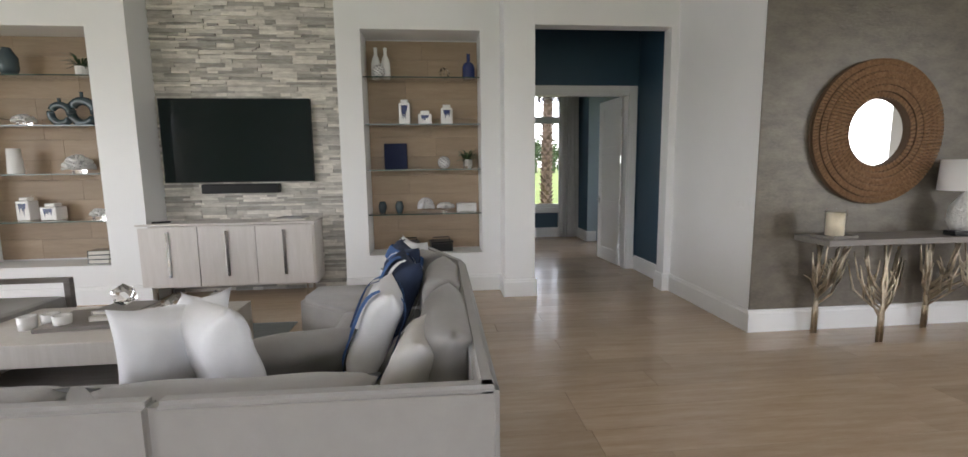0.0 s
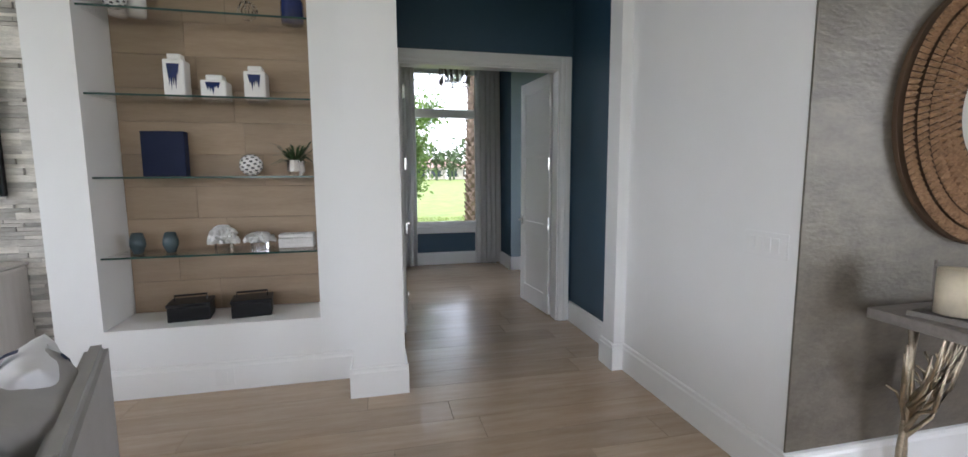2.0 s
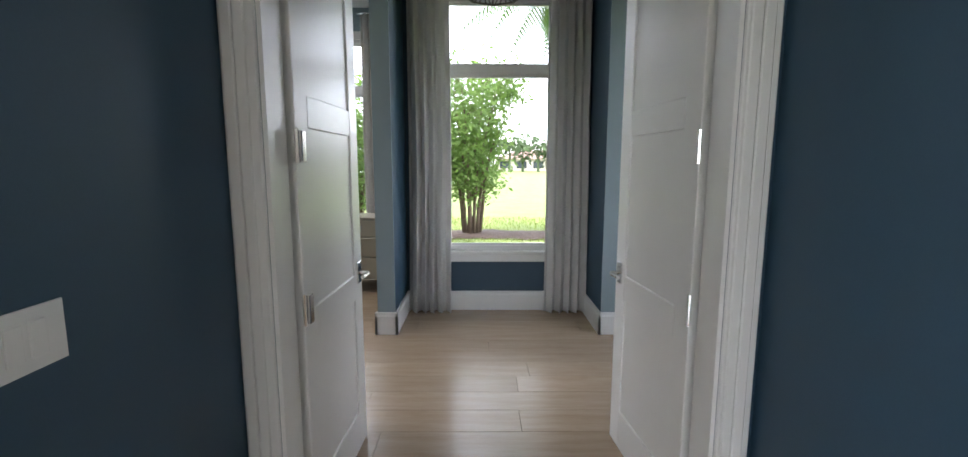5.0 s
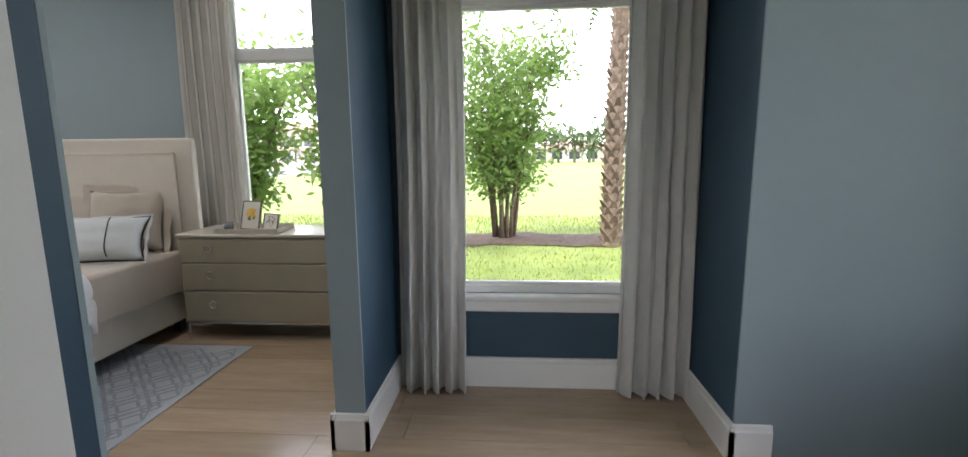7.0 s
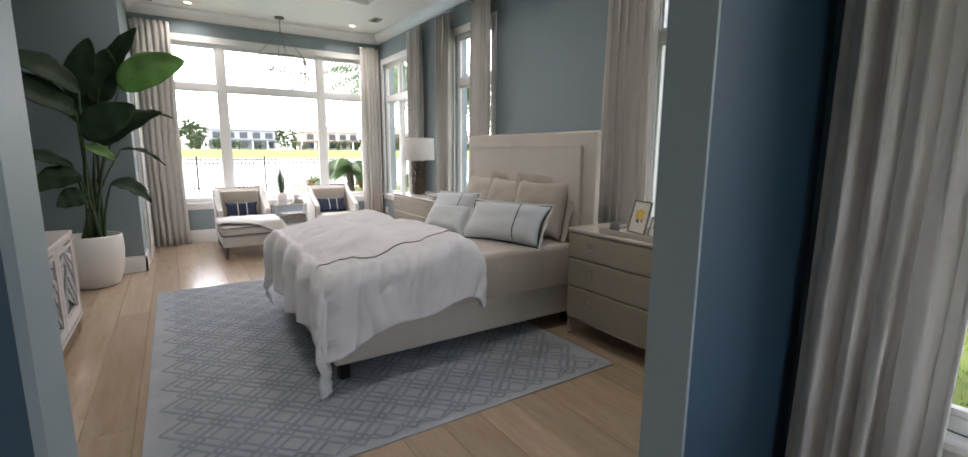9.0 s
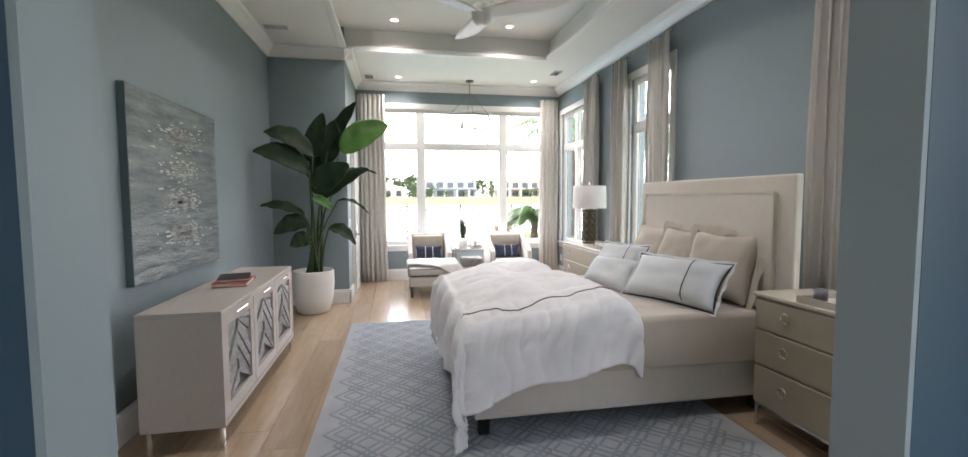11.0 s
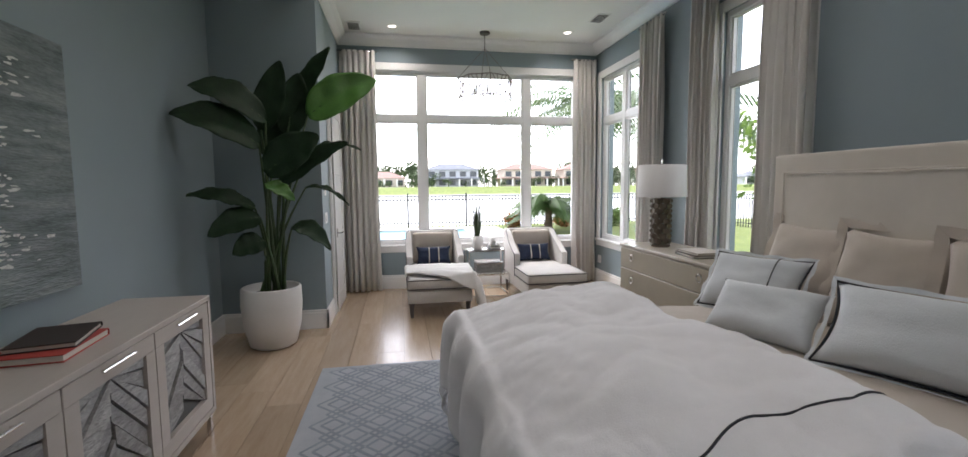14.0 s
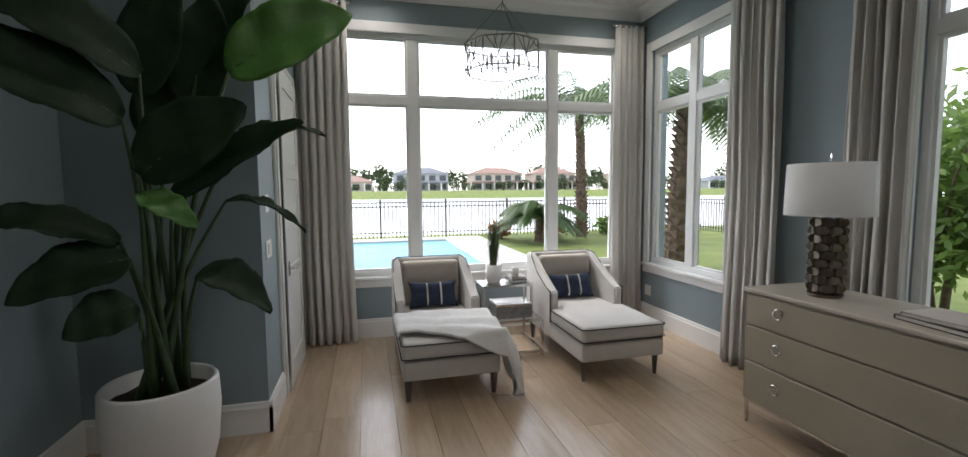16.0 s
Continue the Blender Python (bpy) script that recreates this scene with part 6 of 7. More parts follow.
def sectional():
    root = thing("sectional_sofa", 0, 0, 0, 0, "large grey linen sectional sofa with slim back", "sofa")

    def wall_run(name, pts, h, t):
        bm = bmesh.new()
        for (ax, ay), (bx, by) in zip(pts, pts[1:]):
            d = Vector((bx - ax, by - ay, 0)).normalized()
            n = Vector((-d.y, d.x, 0)) * t
            lo = [Vector((ax, ay, 0.06)), Vector((bx, by, 0.06)), Vector((bx, by, 0.06)) + n, Vector((ax, ay, 0.06)) + n]
            v = [bm.verts.new(p) for p in lo] + [bm.verts.new(p + Vector((0, 0, h - 0.06))) for p in lo]
            fs = [bm.faces.new([v[i] for i in q]) for q in ((0, 1, 2, 3), (4, 7, 6, 5), (0, 4, 5, 1), (1, 5, 6, 2), (2, 6, 7, 3), (3, 7, 4, 0))]
            bmesh.ops.bevel(bm, geom=list({e for f in fs for e in f.edges}), offset=0.02, segments=3, affect="EDGES")
        return part(name, bm, SOFA, root)
    wall_run("back_panel", [(-4.4, 4.92), (-1.17, 4.875), (-0.14, 4.86), (-0.13, 6.86), (-0.46, 7.72)], 0.80, 0.075)
    for x0, x1 in ((-4.35, -2.5), (-2.48, -0.98)):
        boxes("seat", SOFA, (x0, 5.02, 0.08, x1, 5.86, 0.45), parent=root, bev=0.05)
    boxes("seat", SOFA, (-0.97, 5.02, 0.08, -0.24, 6.4, 0.45), parent=root, bev=0.05)
    boxes("seat", SOFA, (-1.02, 6.41, 0.08, -0.26, 6.9, 0.45), parent=root, bev=0.05)
    bm = bmesh.new()
    lo = [(-1.02, 6.91), (-0.28, 6.91), (-0.56, 7.70), (-1.42, 7.68), (-1.46, 7.30)]
    va = [bm.verts.new((x, y, 0.08)) for x, y in lo]
    vb = [bm.verts.new((x, y, 0.45)) for x, y in lo]
    bm.faces.new(va[::-1])
    bm.faces.new(vb)
    for i in range(5):
        bm.faces.new((va[i], va[(i + 1) % 5], vb[(i + 1) % 5], vb[i]))
    bmesh.ops.bevel(bm, geom=list(bm.edges), offset=0.05, segments=4, affect="EDGES")
    part("seat", bm, SOFA, root, smooth=True)
    for k, (cx, cy, w, rz, s) in enumerate(((-0.33, 5.62, 0.86, 90, 41), (-0.34, 6.45, 0.80, 90, 42), (-0.50, 7.22, 0.74, 112, 43), (-1.0, 5.12, 0.95, 0, 44), (-2.05, 5.13, 1.05, 0, 45), (-3.2, 5.14, 1.1, 0, 46))):
        bm = pillow_mesh(w, 0.44 if rz else 0.36, 0.26, s)
        bmesh.ops.transform(bm, matrix=Matrix.Translation((cx, cy, 0.42)) @ Matrix.Rotation(radians(rz), 4, "Z") @ Matrix.Rotation(radians(8), 4, "X"), verts=bm.verts)
        part("back_cushion", bm, SOFA, root, smooth=True)
    return root


sectional()
SC = "cushions on the sofa"
pillow("cushion", -0.66, 7.38, 0.45, 0.48, 0.46, 0.18, 20, -62, DUVET, "white cushion with navy stripe on the sofa", 51, 0, [(-0.3, -0.12, "x", INDIGO)], SC)
pillow("cushion", -0.70, 6.95, 0.45, 0.52, 0.50, 0.18, 20, -72, INDIGO, "navy and white patterned cushion on the sofa", 52, 0, [(-0.25, -0.05, "y", DUVET), (0.35, 0.75, "y", COBALT)], SC)
pillow("cushion", -0.70, 6.42, 0.45, 0.54, 0.52, 0.19, 24, -76, INDIGO, "navy cushion with white and cobalt bands on the sofa", 53, 0, [(0.45, 0.62, "x", DUVET), (-0.15, 0.15, "x", COBALT), (-0.62, -0.50, "x", DUVET)], SC)
pillow("cushion", -0.74, 5.80, 0.45, 0.50, 0.50, 0.18, 22, -84, DUVET, "white cushion with blue stripes on the sofa", 54, 0, [(-0.7, -0.5, "x", COBALT), (-0.3, -0.22, "x", COBALT), (0.5, 0.7, "x", COBALT)], SC)
pillow("cushion", -0.52, 5.42, 0.45, 0.44, 0.40, 0.18, 22, -96, LIGHTSOFA, "plain off-white cushion on the sofa", 55, 0, (), SC)
pillow("cushion", -1.14, 5.42, 0.45, 0.42, 0.55, 0.18, 12, 138, DUVET, "plain white cushion on the sofa", 56, 0, (), SC)
pillow("cushion", -1.42, 5.46, 0.45, 0.42, 0.55, 0.18, 12, 222, DUVET, "plain white cushion on the sofa", 57, 0, (), SC)
pillow("cushion", -1.05, 5.80, 0.45, 0.60, 0.36, 0.16, 40, 200, SOFA, "grey textured lumbar cushion on the sofa", 58, 0, (), SC)


def coffee_table():
    root = thing("coffee_table", -2.75, 6.95, 0, 0, "low pale wood block coffee table on a striped rug", "table")
    boxes("top", ASHWOOD, (-0.90, -0.42, 0.27, 0.90, 0.42, 0.42), parent=root, bev=0.006)
    boxes("end_panel", ASHWOOD, (0.62, -0.42, 0.012, 0.90, 0.42, 0.269), parent=root, bev=0.004)
    boxes("end_panel", ASHWOOD, (-0.90, -0.42, 0.012, -0.62, 0.42, 0.269), parent=root, bev=0.004)
    boxes("shelf", GREYWOOD, (-0.61, -0.38, 0.05, 0.61, 0.38, 0.09), parent=root)
    t2 = thing("tray", -2.6, 7.0, 0.421, 6, "grey wooden tray on the coffee table", "tray")
    boxes("base", GREYWOOD, (-0.42, -0.22, 0, 0.42, 0.22, 0.03), parent=t2, bev=0.005)
    book(-2.55, 7.0, 0.452, 0.36, 0.26, 0.035, 4, PAGE, "pale coffee table book on the tray")
    book(-2.55, 7.0, 0.488, 0.32, 0.25, 0.03, -5, GREYWOOD, "grey coffee table book on a pale book")
    for gx, gy, gz, r in ((-2.22, 7.0, 0.452, 0.08), (-1.98, 7.08, 0.421, 0.09), (-2.58, 7.02, 0.519, 0.085)):
        g = thing("glass_orb", gx, gy, gz, 0, "faceted clear glass orb ornament", "ornament", "glass orbs")
        bm = bmesh.new()
        bmesh.ops.create_icosphere(bm, subdivisions=1, radius=r, matrix=Matrix.Translation((0, 0, r * 0.85)))
        part("facets", bm, GLASS, g)
    for k in range(3):
        turned("votive_candle", -3.1 + 0.11 * k, 6.85 + 0.05 * (k % 2), 0.421, [(0.05, 0), (0.055, 0.09), (0.046, 0.09), (0.045, 0.07), (0, 0.07)], CERAMIC, "white votive candle holder on the table", "candle", 20, "votive candles")


coffee_table()
lr = thing("living_rug", -2.6, 6.85, 0, 0, "grey striped flat-weave rug under the coffee table", "rug")
boxes("weave", STRIPERUG, (-1.6, -1.2, 0.0005, 0.9, 1.2, 0.011), parent=lr, bev=0.003)


def armchair():
    root = thing("armchair", -3.75, 7.3, 0, 0, "grey upholstered armchair with a dark wood frame", "chair")
    boxes("seat", SOFA, (-0.34, -0.33, 0.3, 0.34, 0.33, 0.46), parent=root, bev=0.05)
    boxes("backrest", SOFA, (-0.42, -0.33, 0.46, -0.30, 0.33, 0.80), parent=root, bev=0.04)
    for sy in (-0.36, 0.36):
        boxes("arm", GREYWOOD, (-0.4, sy - 0.025, 0.56, 0.36, sy + 0.025, 0.60), (0.31, sy - 0.025, 0, 0.36, sy + 0.025, 0.56), (-0.4, sy - 0.025, 0, -0.35, sy + 0.025, 0.56), parent=root, bev=0.004)
    boxes("rail", GREYWOOD, (-0.4, -0.335, 0.27, 0.36, 0.335, 0.30), parent=root)


armchair()


def round_mirror():
    cx, cz, R, r = 3.42, 1.725, 0.615, 0.285
    root = thing("wall_mirror", cx, 7.24, cz, 0, "round mirror in a wide ringed rattan frame", "mirror")
    bm = bmesh.new()
    lathe(bm, [(r + 0.01, 0.012), (r + 0.01, 0.020)], n=56)
    bmesh.ops.rotate(bm, verts=bm.verts, cent=(0, 0, 0), matrix=Matrix.Rotation(radians(90), 3, "X"))
    part("glass", bm, MIRROR, root, label="round mirror glass")
    rings = 6
    for k in range(rings):
        bm = bmesh.new()
        rc = r + 0.026 + k * (R - r - 0.03) / (rings - 0.4)
        yy = -0.035 - 0.04 * math.sin(math.pi * (k + 0.5) / rings)
        n = int(58 + 15 * k)
        for i in range(n):
            a = i * math.tau / n
            d = Vector((math.cos(a), 0, math.sin(a)))
            t = Vector((-math.sin(a), 0, math.cos(a)))
            c = d * rc + Vector((0, yy, 0))
            hw, hl, dp = 0.027, math.pi * rc / n * 0.86, 0.019
            v = []
            for q, (s, e) in enumerate(((-1, -1), (1, -1), (1, 1), (-1, 1))):
                v.append(bm.verts.new(c + d * s * hw + t * (e * hl + s * hl * 0.5)))
            m1 = bm.verts.new(c - Vector((0, dp, 0)) - d * hw * 0.5 - t * hl * 0.25)
            m2 = bm.verts.new(c - Vector((0, dp, 0)) + d * hw * 0.5 + t * hl * 0.25)
            bm.faces.new((v[0], v[1], m2, m1))
            bm.faces.new((v[1], v[2], m2))
            bm.faces.new((v[2], v[3], m1, m2))
            bm.faces.new((v[3], v[0], m1))
        part("woven_ring", bm, RATTAN, root, kind="stuff", label="ring of wrapped rattan strands")
    bm = bmesh.new()
    lathe(bm, [(r, 0.022), (R - 0.005, 0.022), (R - 0.005, 0.002), (r, 0.002), (r, 0.022)], n=72)
    lathe(bm, [(r - 0.004, 0.052), (r + 0.012, 0.052), (r + 0.012, 0.002), (r - 0.004, 0.002), (r - 0.004, 0.052)], n=72)
    bmesh.ops.rotate(bm, verts=bm.verts, cent=(0, 0, 0), matrix=Matrix.Rotation(radians(90), 3, "X"))
    part("backing", bm, material("rattan_backing", (0.10, 0.06, 0.035), 0.8), root)


round_mirror()


def twig_console():
    root = thing("console_table", 3.62, 7.0, 0, 0, "console table with grey wood top and brass twig legs", "table")
    boxes("top", GREYWOOD, (-0.90, -0.17, 0.82, 0.90, 0.20, 0.868), parent=root, bev=0.005)
    rnd = random.Random(12)
    for bx, by in ((-0.70, 0.14), (-0.34, -0.12), (0.36, 0.14), (0.66, -0.12)):
        bm = bmesh.new()
        for off in (-0.018, 0.018):
            tube(bm, [(bx + off, by, 0), (bx + off * 0.7, by, 0.2), (bx - off, by, 0.5), (bx + off * 1.4, by, 0.82)], [0.012, 0.015, 0.013, 0.009], 7)
        for k in range(15):
            s = rnd.choice((-1, 1)) if abs(bx) < 0.6 else (1 if bx < 0 else -1) * rnd.choice((1, 1, -0.4))
            z0 = rnd.uniform(0.18, 0.45)
            ex = s * rnd.uniform(0.08, 0.30)
            ey = -by * rnd.uniform(0.0, 1.6)
            p = [Vector((bx, by, z0)), Vector((bx + ex * 0.55, by + ey * 0.4, z0 + rnd.uniform(0.08, 0.14))), Vector((bx + ex * 0.8, by + ey * 0.8, z0 + rnd.uniform(0.18, 0.26))), Vector((bx + ex, by + ey, min(0.815, z0 + rnd.uniform(0.34, 0.5))))]
            tube(bm, p, [0.010, 0.009, 0.008, 0.005], 6)
            q = p[1] + Vector((rnd.uniform(-0.08, 0.08), rnd.uniform(-0.04, 0.04), rnd.uniform(0.08, 0.2)))
            tube(bm, [p[1], p[1].lerp(q, 0.5) + Vector((0.012, 0, 0.01)), q], [0.007, 0.006, 0.004], 6)
        part("leg", bm, BRONZE, root, smooth=True, label="branching aged brass twig leg")
    tr = thing("tray", 2.90, 6.99, 0.869, 10, "small dark square tray on the console table", "tray")
    boxes("base", GREYWOOD, (-0.12, -0.09, 0, 0.12, 0.09, 0.01), parent=tr)
    boxes("rim", GREYWOOD, (-0.13, -0.10, 0, -0.1205, 0.10, 0.022), (0.1205, -0.10, 0, 0.13, 0.10, 0.022), (-0.12, -0.10, 0, 0.12, -0.0905, 0.022), (-0.12, 0.0905, 0, 0.12, 0.10, 0.022), parent=tr)
    cd = thing("candle", 2.90, 6.99, 0.88, 0, "cream pillar candle in a glass hurricane", "candle")
    bm = bmesh.new()
    lathe(bm, [(0.066, 0.004), (0.066, 0.19), (0.05, 0.185), (0.0, 0.18)], n=28)
    part("wax", bm, WAX, cd, smooth=True)
    bm = bmesh.new()
    lathe(bm, [(0.072, 0.0), (0.076, 0.22), (0.072, 0.22), (0.069, 0.003), (0.072, 0.0)], n=28)
    part("glass", bm, SHELFGLASS, cd, smooth=True)
    lp = thing("table_lamp", 4.12, 7.02, 0.869, 0, "white drum shade lamp with a pale base", "lamp")
    bm = bmesh.new()
    lathe(bm, [(0.08, 0), (0.12, 0.1), (0.11, 0.22), (0.04, 0.33), (0.015, 0.36), (0.015, 0.42)], n=28)
    part("base", bm, CORAL, lp, smooth=True)
    bm = bmesh.new()
    lathe(bm, [(0.20, 0.36), (0.194, 0.36), (0.184, 0.62), (0.19, 0.62), (0.20, 0.36)], n=36)
    part("shade", bm, SHADE, lp, smooth=True)
    bk = thing("small_box", 3.92, 6.92, 0.869, 0, "small black box on the console table", "box")
    boxes("body", BLACK, (-0.06, -0.05, 0, 0.06, 0.05, 0.04), parent=bk, bev=0.008)


twig_console()


# ---- garden and distance ----
def fence(x0, y0, x1, y1):
    root = thing("fence", 0, 0, 0, 0, "black iron picket fence on the lawn", "fence")
    n = int(math.hypot(x1 - x0, y1 - y0) / 0.14)
    d = Vector((x1 - x0, y1 - y0, 0)) / n
    bm = bmesh.new()
    for i in range(n + 1):
        p = Vector((x0, y0, -0.25)) + d * i
        w = 0.03 if i % 17 == 0 else 0.013
        box(bm, p.x - w, p.y - w, -0.25, p.x + w, p.y + w, 1.22 if i % 17 == 0 else 1.12)
    part("picket", bm, IRON, root, kind="stuff")
    for z in (0.0, 0.95, 1.1):
        bm = bmesh.new()
        tube(bm, [(x0, y0, z), (x1, y1, z)], 0.018, 4)
        part("rail", bm, IRON, root)


fence(-19.6, -12, -19.6, 24.5)
fence(-19.6, 24.5, -8, 24.5)


def leaf_cloud(bm, centre, radius, count, size, rnd, flat=1.0, droop=0.3):
    """Many small folded leaves scattered in an uneven crown."""
    c = Vector(centre)
    for _ in range(count):
        v = Vector((rnd.gauss(0, 1), rnd.gauss(0, 1), rnd.gauss(0, 1))).normalized() * rnd.random() ** 0.45
        p = c + Vector((v.x * radius, v.y * radius, v.z * radius * flat))
        a = Vector((rnd.uniform(-1, 1), rnd.uniform(-1, 1), rnd.uniform(-0.6 - droop, 0.5))).normalized()
        b = a.cross(Vector((rnd.uniform(-1, 1), rnd.uniform(-1, 1), rnd.uniform(-1, 1)))).normalized()
        s = size * rnd.uniform(0.6, 1.4)
        q = [p, p + a * s * 0.5 + b * s * 0.2, p + a * s, p + a * s * 0.5 - b * s * 0.2]
        bm.faces.new([bm.verts.new(w) for w in q])


def shrub_tree(x, y, h, spread, seed, leaves=2600, size=0.16, stems=7, z=-0.2):
    rnd = random.Random(seed)
    root = thing("tree", x, y, z, 0, "green multi-stemmed garden tree with loose leaves", "tree", "garden trees")
    bm, lv = bmesh.new(), bmesh.new()
    for i in range(stems):
        a = i * math.tau / stems + rnd.uniform(-0.4, 0.4)
        r = spread * rnd.uniform(0.25, 0.7)
        pts = [(0.18 * math.cos(a), 0.18 * math.sin(a), 0)]
        for k in range(1, 6):
            f = k / 5
            pts.append((math.cos(a) * (0.18 + r * f * f) + rnd.uniform(-0.06, 0.06), math.sin(a) * (0.18 + r * f * f) + rnd.uniform(-0.06, 0.06), h * 0.82 * f))
        tube(bm, pts, [0.05 * (1 - 0.8 * k / 5) for k in range(6)], 6)
        for k in (2, 3, 4, 5):
            p = Vector(pts[k])
            tip = p + Vector((rnd.uniform(-0.5, 0.5), rnd.uniform(-0.5, 0.5), rnd.uniform(0.1, 0.5)))
            tube(bm, [p, tip], [0.014, 0.005], 4)
            for q in (p, tip):
                leaf_cloud(lv, q, spread * rnd.uniform(0.22, 0.42), leaves // (stems * 8), size, rnd)
    part("trunk", bm, BARK, root, smooth=True)
    part("crown", lv, FOLIAGE, root, kind="stuff", label="loose green leaves")
    return root


def palm(x, y, h, lean, seed, fronds=18, length=2.2, radius=0.16, z=-0.2):
    rnd = random.Random(seed)
    root = thing("palm_tree", x, y, z, 0, "palm with ringed trunk and feathered fronds", "palm", "garden palms")
    bm = bmesh.new()
    n = 26
    pts = [(lean * (k / n) ** 2, 0, h * k / n) for k in range(n + 1)]
    tube(bm, pts, [radius * (1.35 - 0.5 * k / n + (0.12 if k % 2 else 0)) for k in range(n + 1)], 10)
    rows = int(h / 0.13) if h > 2 else 0
    for k in range(rows):
        f = (k + 0.5) / rows
        c = Vector((lean * f * f, 0, h * f))
        rr = radius * (1.35 - 0.5 * f)
        for j in range(6):
            q = (j + 0.5 * (k % 2)) * math.tau / 6 + rnd.uniform(-0.1, 0.1)
            o = Vector((math.cos(q), math.sin(q), 0))
            t = Vector((-math.sin(q), math.cos(q), 0)) * rr * 0.5
            tip = c + o * rr * rnd.uniform(1.35, 1.75) + Vector((0, 0, 0.15))
            vs = [bm.verts.new(p) for p in (c + o * rr * 0.9 + t, c + o * rr * 0.9 - t, tip - t * 0.35, tip + t * 0.35, c + o * rr * 0.8 + Vector((0, 0, 0.12)))]
            for g in ((0, 1, 2, 3), (0, 3, 4), (1, 4, 2), (3, 2, 4)):
                bm.faces.new([vs[i] for i in g])
    part("trunk", bm, PALMBARK, root, label="trunk covered in cut leaf boots" if rows else "")
    bm = bmesh.new()
    top = Vector(pts[-1])
    for i in range(fronds):
        a = i * 2.4 + rnd.uniform(-0.2, 0.2)
        up = rnd.uniform(-0.1, 1.0)
        L = length * rnd.uniform(0.8, 1.15)
        prev = None
        for k in range(15):
            f = k / 14
            p = top + Vector((math.cos(a) * L * f, math.sin(a) * L * f, L * (up * f - (0.55 + 0.5 * up) * f * f)))
            if prev is not None:
                d = (p - prev).normalized()
                side = d.cross(Vector((0, 0, 1))).normalized()
                w = 0.55 * math.sin(math.pi * min(0.97, f * 0.85 + 0.12)) * length / 2.2
                for s in (-1, 1):
                    for e in (0, 0.5):
                        o = prev.lerp(p, e)
                        tip = o + side * s * w + d * w * 0.5 - Vector((0, 0, w * 0.55))
                        bm.faces.new([bm.verts.new(q) for q in (o, o + d * 0.085, tip)])
                bm.faces.new([bm.verts.new(q) for q in (prev - side * 0.012, prev + side * 0.012, p + side * 0.008, p - side * 0.008)])
            prev = p
    part("crown", bm, FROND, root, kind="stuff", label="arching feathered fronds")
    return root


shrub_tree(1.30, 19.6, 4.1, 1.7, 11, 11000, 0.13, 11)
shrub_tree(-3.4, 18.4, 3.6, 1.5, 12, 5200, 0.17)
shrub_tree(-5.0, 19.8, 3.8, 1.7, 13, 5200, 0.17)
shrub_tree(-1.2, 18.2, 3.4, 1.4, 14, 4600, 0.16)
shrub_tree(-6.6, 18.2, 2.8, 1.4, 15, 4200, 0.16)
palm(3.32, 19.0, 5.6, 0.1, 21, 22, 2.4, 0.125)
palm(-17.8, 18.9, 4.9, -0.3, 22, 26, 4.1, 0.14)
palm(-10.6, 17.6, 3.4, 0.2, 23, 20, 2.7, 0.19)
palm(-16.8, 16.9, 1.0, 0.0, 24, 30, 1.7, 0.12)


def small_shrub(x, y, r, mat, seed, label):
    root = thing("shrub", x, y, -0.2, 0, label, "shrub", "low garden shrubs")
    rnd = random.Random(seed)
    bm = bmesh.new()
    leaf_cloud(bm, (0, 0, r * 0.8), r, 420, 0.2, rnd, 0.9, -0.4)
    part("leaves", bm, mat, root, kind="stuff")
    bm = bmesh.new()
    for k in range(5):
        tube(bm, [(0, 0, 0), (rnd.uniform(-r, r) * 0.6, rnd.uniform(-r, r) * 0.6, r)], [0.02, 0.008], 4)
    part("stem", bm, BARK, root)


small_shrub(-18.2, 15.9, 0.35, CROTON, 31, "orange and green croton shrub")
small_shrub(-18.6, 18.1, 0.35, CROTON, 32, "orange and green croton shrub")
small_shrub(-18.3, 20.3, 0.45, FOLIAGE, 33, "round green garden shrub")
small_shrub(-17.5, 21.6, 0.5, FOLIAGE, 34, "round green garden shrub")
small_shrub(-4.1, 16.3, 0.6, FOLIAGE, 35, "round green garden shrub")


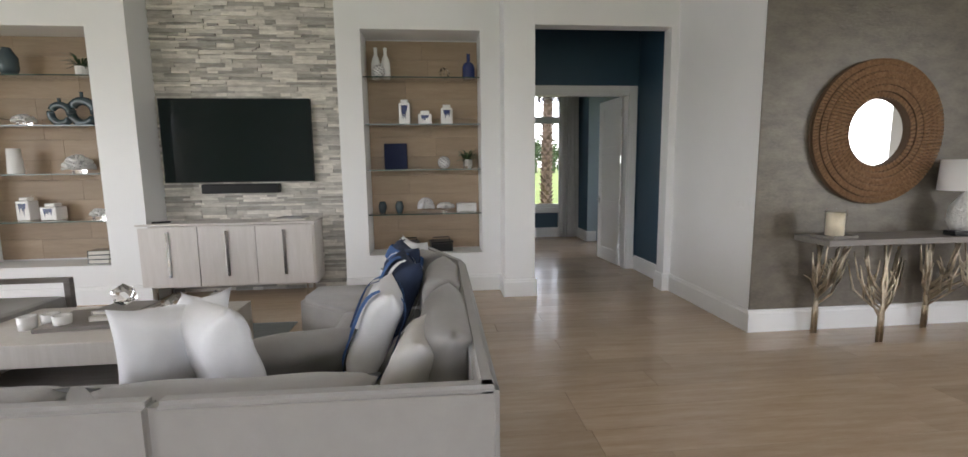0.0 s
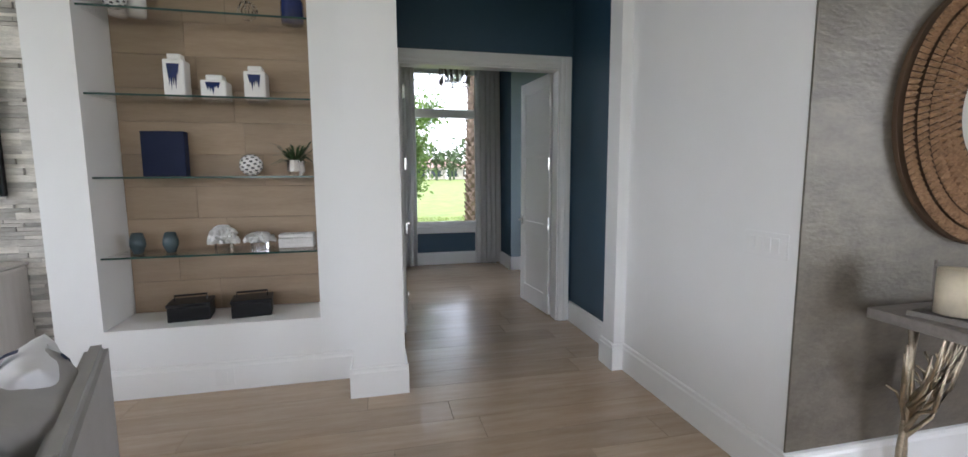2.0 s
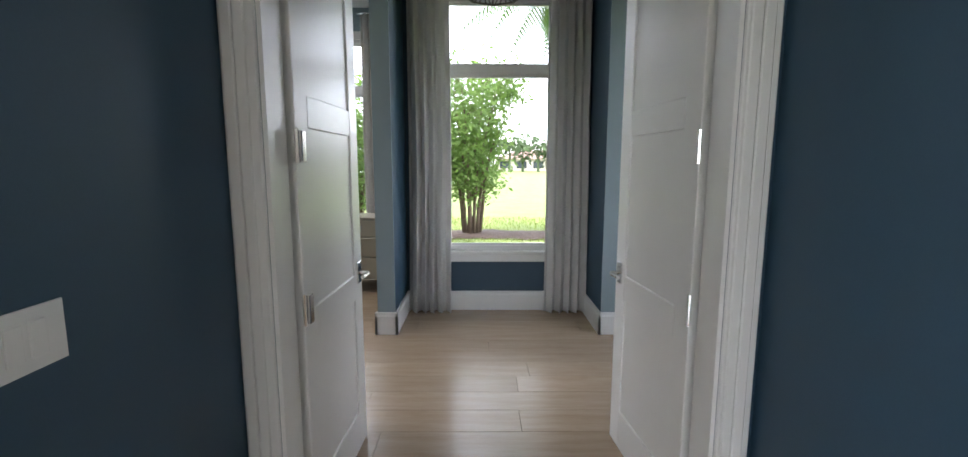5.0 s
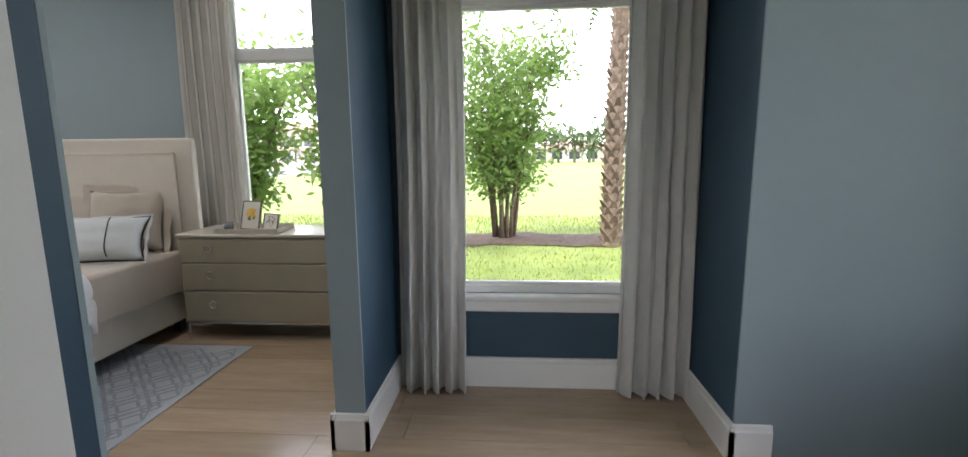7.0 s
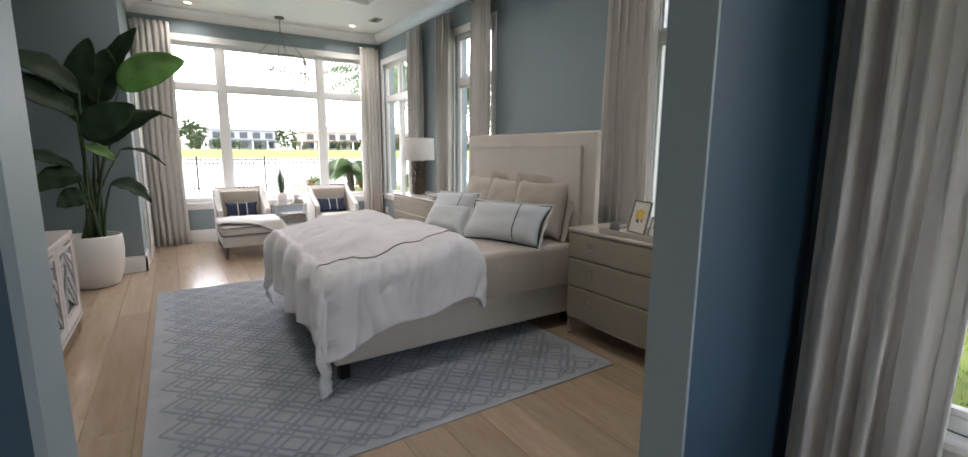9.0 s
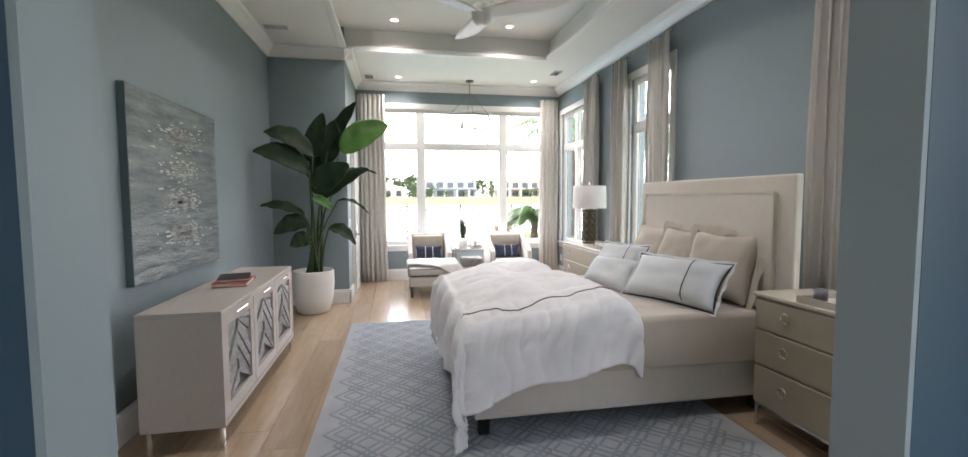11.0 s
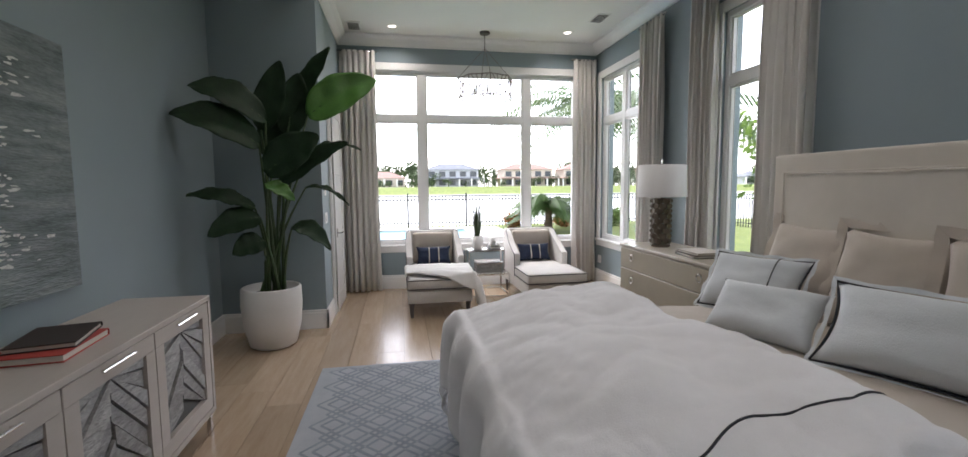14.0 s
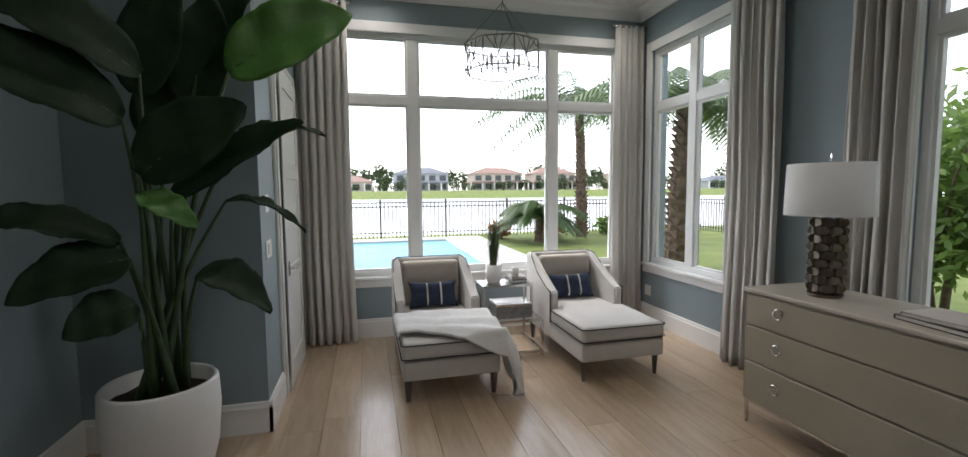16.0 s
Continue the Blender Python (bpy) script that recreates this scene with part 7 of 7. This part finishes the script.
def house(x, y, z, w, d, storeys, roof, wall, rz, seed):
    root = thing("house", x, y, z, rz, "two-storey house with hipped roof on the far shore" if storeys > 1 else "low house with hipped roof on the far shore", "house", "houses across the lake")
    h = 3.2 * storeys
    bm = bmesh.new()
    box(bm, -w / 2, -d / 2, -1.5, w / 2, d / 2, h)
    part("wall", bm, wall, root)
    bm = bmesh.new()
    for bw, bd, z0, rise in ((w + 1.6, d + 1.6, h, 2.6), (w * 1.25, d + 6, 2.9, 1.4)):
        if storeys == 1 and z0 == 2.9:
            continue
        v = [bm.verts.new(p) for p in ((-bw / 2, -bd / 2, z0), (bw / 2, -bd / 2, z0), (bw / 2, bd / 2, z0), (-bw / 2, bd / 2, z0), (-bw / 5, 0, z0 + rise), (bw / 5, 0, z0 + rise))]
        for q in ((0, 1, 5, 4), (2, 3, 4, 5), (1, 2, 5), (3, 0, 4), (3, 2, 1, 0)):
            bm.faces.new([v[i] for i in q])
    part("roof", bm, roof, root)
    for s in range(storeys):
        for k in range(5):
            cx = -w / 2 + w * (k + 0.5) / 5
            bm = bmesh.new()
            box(bm, cx - w * 0.06, -d / 2 - 0.1, s * 3.2 + 0.5, cx + w * 0.06, -d / 2 - 0.02, s * 3.2 + 2.5)
            part("window", bm, HOUSEGLASS, root)
    bm = bmesh.new()
    for k in range(6):
        cx = -w * 0.58 + w * 1.16 * k / 5
        box(bm, cx - 0.25, -d / 2 - 2.8, -1.5, cx + 0.25, -d / 2 - 2.4, 2.9)
    part("post", bm, WHITE, root)


# far-shore houses look towards +x
for hy, hw, st, rf, wl2 in ((-60, 24, 1, TILE, STUCCO), (4, 20, 1, TILE, STUCCO), (32, 20, 2, SLATEROOF, STUCCO2), (62, 20, 2, TILE, STUCCO), (86, 18, 2, TILE, STUCCO), (125, 22, 2, TILE, STUCCO), (170, 22, 1, SLATEROOF, STUCCO2)):
    house(-186, hy, 1.6, hw, 12, st, rf, wl2, 90, 1)
house(70, 95, 0, 20, 12, 1, TILE, STUCCO, 0, 2)
house(18, 150, 0, 24, 12, 1, TILE, STUCCO, 0, 2)
house(-40, 110, 0, 22, 12, 2, TILE, STUCCO, 0, 2)


def far_woods(name, spots, seed, label):
    rnd = random.Random(seed)
    bm = bmesh.new()
    for x, y, z, h in spots:
        tube(bm, [(x, y, z - 1), (x, y, z + h * 0.7)], [0.35, 0.12], 4)
        for k in range(4):
            leaf_cloud(bm, (x + rnd.uniform(-2, 2), y + rnd.uniform(-2, 2), z + h * rnd.uniform(0.35, 0.8)), h * 0.27, 42, h * 0.16, rnd)
    part(name, bm, FARTREE, label=label, kind="stuff", category="trees")


rw = random.Random(5)
far_woods("far_trees", [(-rw.uniform(200, 235), -170 + k * 3.1 + rw.uniform(-2, 2), 1.5, rw.uniform(7, 13)) for k in range(150)], 6, "hazy woods behind the far shore")
far_woods("shore_trees", [(-rw.uniform(172, 180), rw.uniform(-120, 200), 1.0, rw.uniform(3, 6.5)) for k in range(110)], 7, "garden trees between the far houses")
far_woods("garden_woods", [(-70 + k * 3.4, rw.uniform(118, 135), 0, rw.uniform(7, 12)) for k in range(60)], 8, "woods beyond the lawn")


def eave():
    bm = bmesh.new()
    box(bm, -9.6, 4.0, 2.95, -8.1, 11.05, 3.35)
    part("roof_eave", bm, WHITE, label="white roof eave outside the window", kind="structure")


eave()


# ---- pieces of floor and walls ----
def unit_piece(name, bev):
    bm = bmesh.new()
    box(bm, 0, 0, 0, 1, 1, 1, bev=0)
    es = [e for e in bm.edges if all(v.co.z > 0.5 for v in e.verts)]
    bmesh.ops.bevel(bm, geom=es, offset=bev, segments=1, affect="EDGES")
    bmesh.ops.recalc_face_normals(bm, faces=bm.faces)
    me = bpy.data.meshes.new(name)
    bm.to_mesh(me)
    bm.free()
    return me


floor_ob = bpy.data.objects["floor"]
plank_mesh = unit_piece("plank", 0.004)
plank_mesh.materials.append(OAK)
rp = random.Random(77)
PW = 0.235
rest = bmesh.new()
count = 0
row = 0
y = -2.1
while y < 14.7:
    x = -7.5 - rp.uniform(0, 1.6)
    while x < 6.5:
        L = rp.choice((1.5, 1.9, 2.2, 2.4))
        a, b = max(x, -7.6), min(x + L, 6.6)
        x += L
        if b - a < 0.05 or (y > 9.9 and a > 4.3):
            continue
        near = (y > 10.0 and b > -7.3 and a < 2.8) or (y > 4.2 and y <= 10.0 and b > -1.0 and a < 4.5)
        if near and count < 300:
            o = new("plank", plank_mesh)
            o.parent = floor_ob
            o.location, o.scale = (a + 0.0012, y + 0.0012, -0.022), (b - a - 0.0024, PW - 0.0024, 0.022)
            count += 1
        else:
            box(rest, a + 0.0012, y + 0.0012, -0.022, b - 0.0012, y + PW - 0.0012, 0.0)
    y += PW
part("plank_field", rest, OAK, floor_ob, kind="stuff")

stone_back = structure("wall_stone", STONE, "stacked ledger stone wall in pale grey and cream", (-3.538, 9.425, 0, -1.402, 9.449, 3.88))
stone_meshes = [unit_piece("stone", b) for b in (0.03, 0.05)]
for sm in stone_meshes:
    sm.materials.append(STONE)
rest = bmesh.new()
count, z = 0, 0.0
while z < 3.85:
    hh = rp.choice((0.025, 0.03, 0.038, 0.048))
    x = -3.537
    while x < -1.403:
        L = rp.choice((0.12, 0.2, 0.28, 0.4))
        b = min(x + L, -1.403)
        dep = rp.uniform(0.012, 0.04)
        if b - x > 0.012:
            if 0.85 < z < 1.9 and x > -2.75 and count < 300:
                o = new("stone", rp.choice(stone_meshes))
                o.parent = stone_back
                o.matrix_basis = Matrix.Translation((x + 0.001, 9.425, z + 0.0008)) @ Matrix(((b - x - 0.002, 0, 0, 0), (0, 0, -dep, 0), (0, hh - 0.0016, 0, 0), (0, 0, 0, 1)))
                count += 1
            else:
                box(rest, x + 0.001, 9.425 - dep, z + 0.0008, b - 0.001, 9.4249, z + hh - 0.0008)
        x = b
    z += hh
part("stone_field", rest, STONE, stone_back, kind="stuff")

for nx0, nx1 in ((-1.13, 0.20), (-5.4, -3.95)):
    back = structure("niche_back", SUBFLOOR, "oak plank lining at the back of a niche", (nx0, 9.436, 0.46, nx1, 9.4495, 2.98))
    z = 0.462
    while z < 2.97:
        zz = min(z + 0.23, 2.979)
        x = nx0 + 0.001
        cut = rp.uniform(nx0 + 0.3, nx1 - 0.3)
        for a, b in ((nx0 + 0.001, cut), (cut, nx1 - 0.001)):
            bm = bmesh.new()
            box(bm, a + 0.001, 9.418, z + 0.001, b - 0.001, 9.4355, zz - 0.001, bev=0.001, seg=1)
            part("plank", bm, OAKPANEL, back)
        z = zz
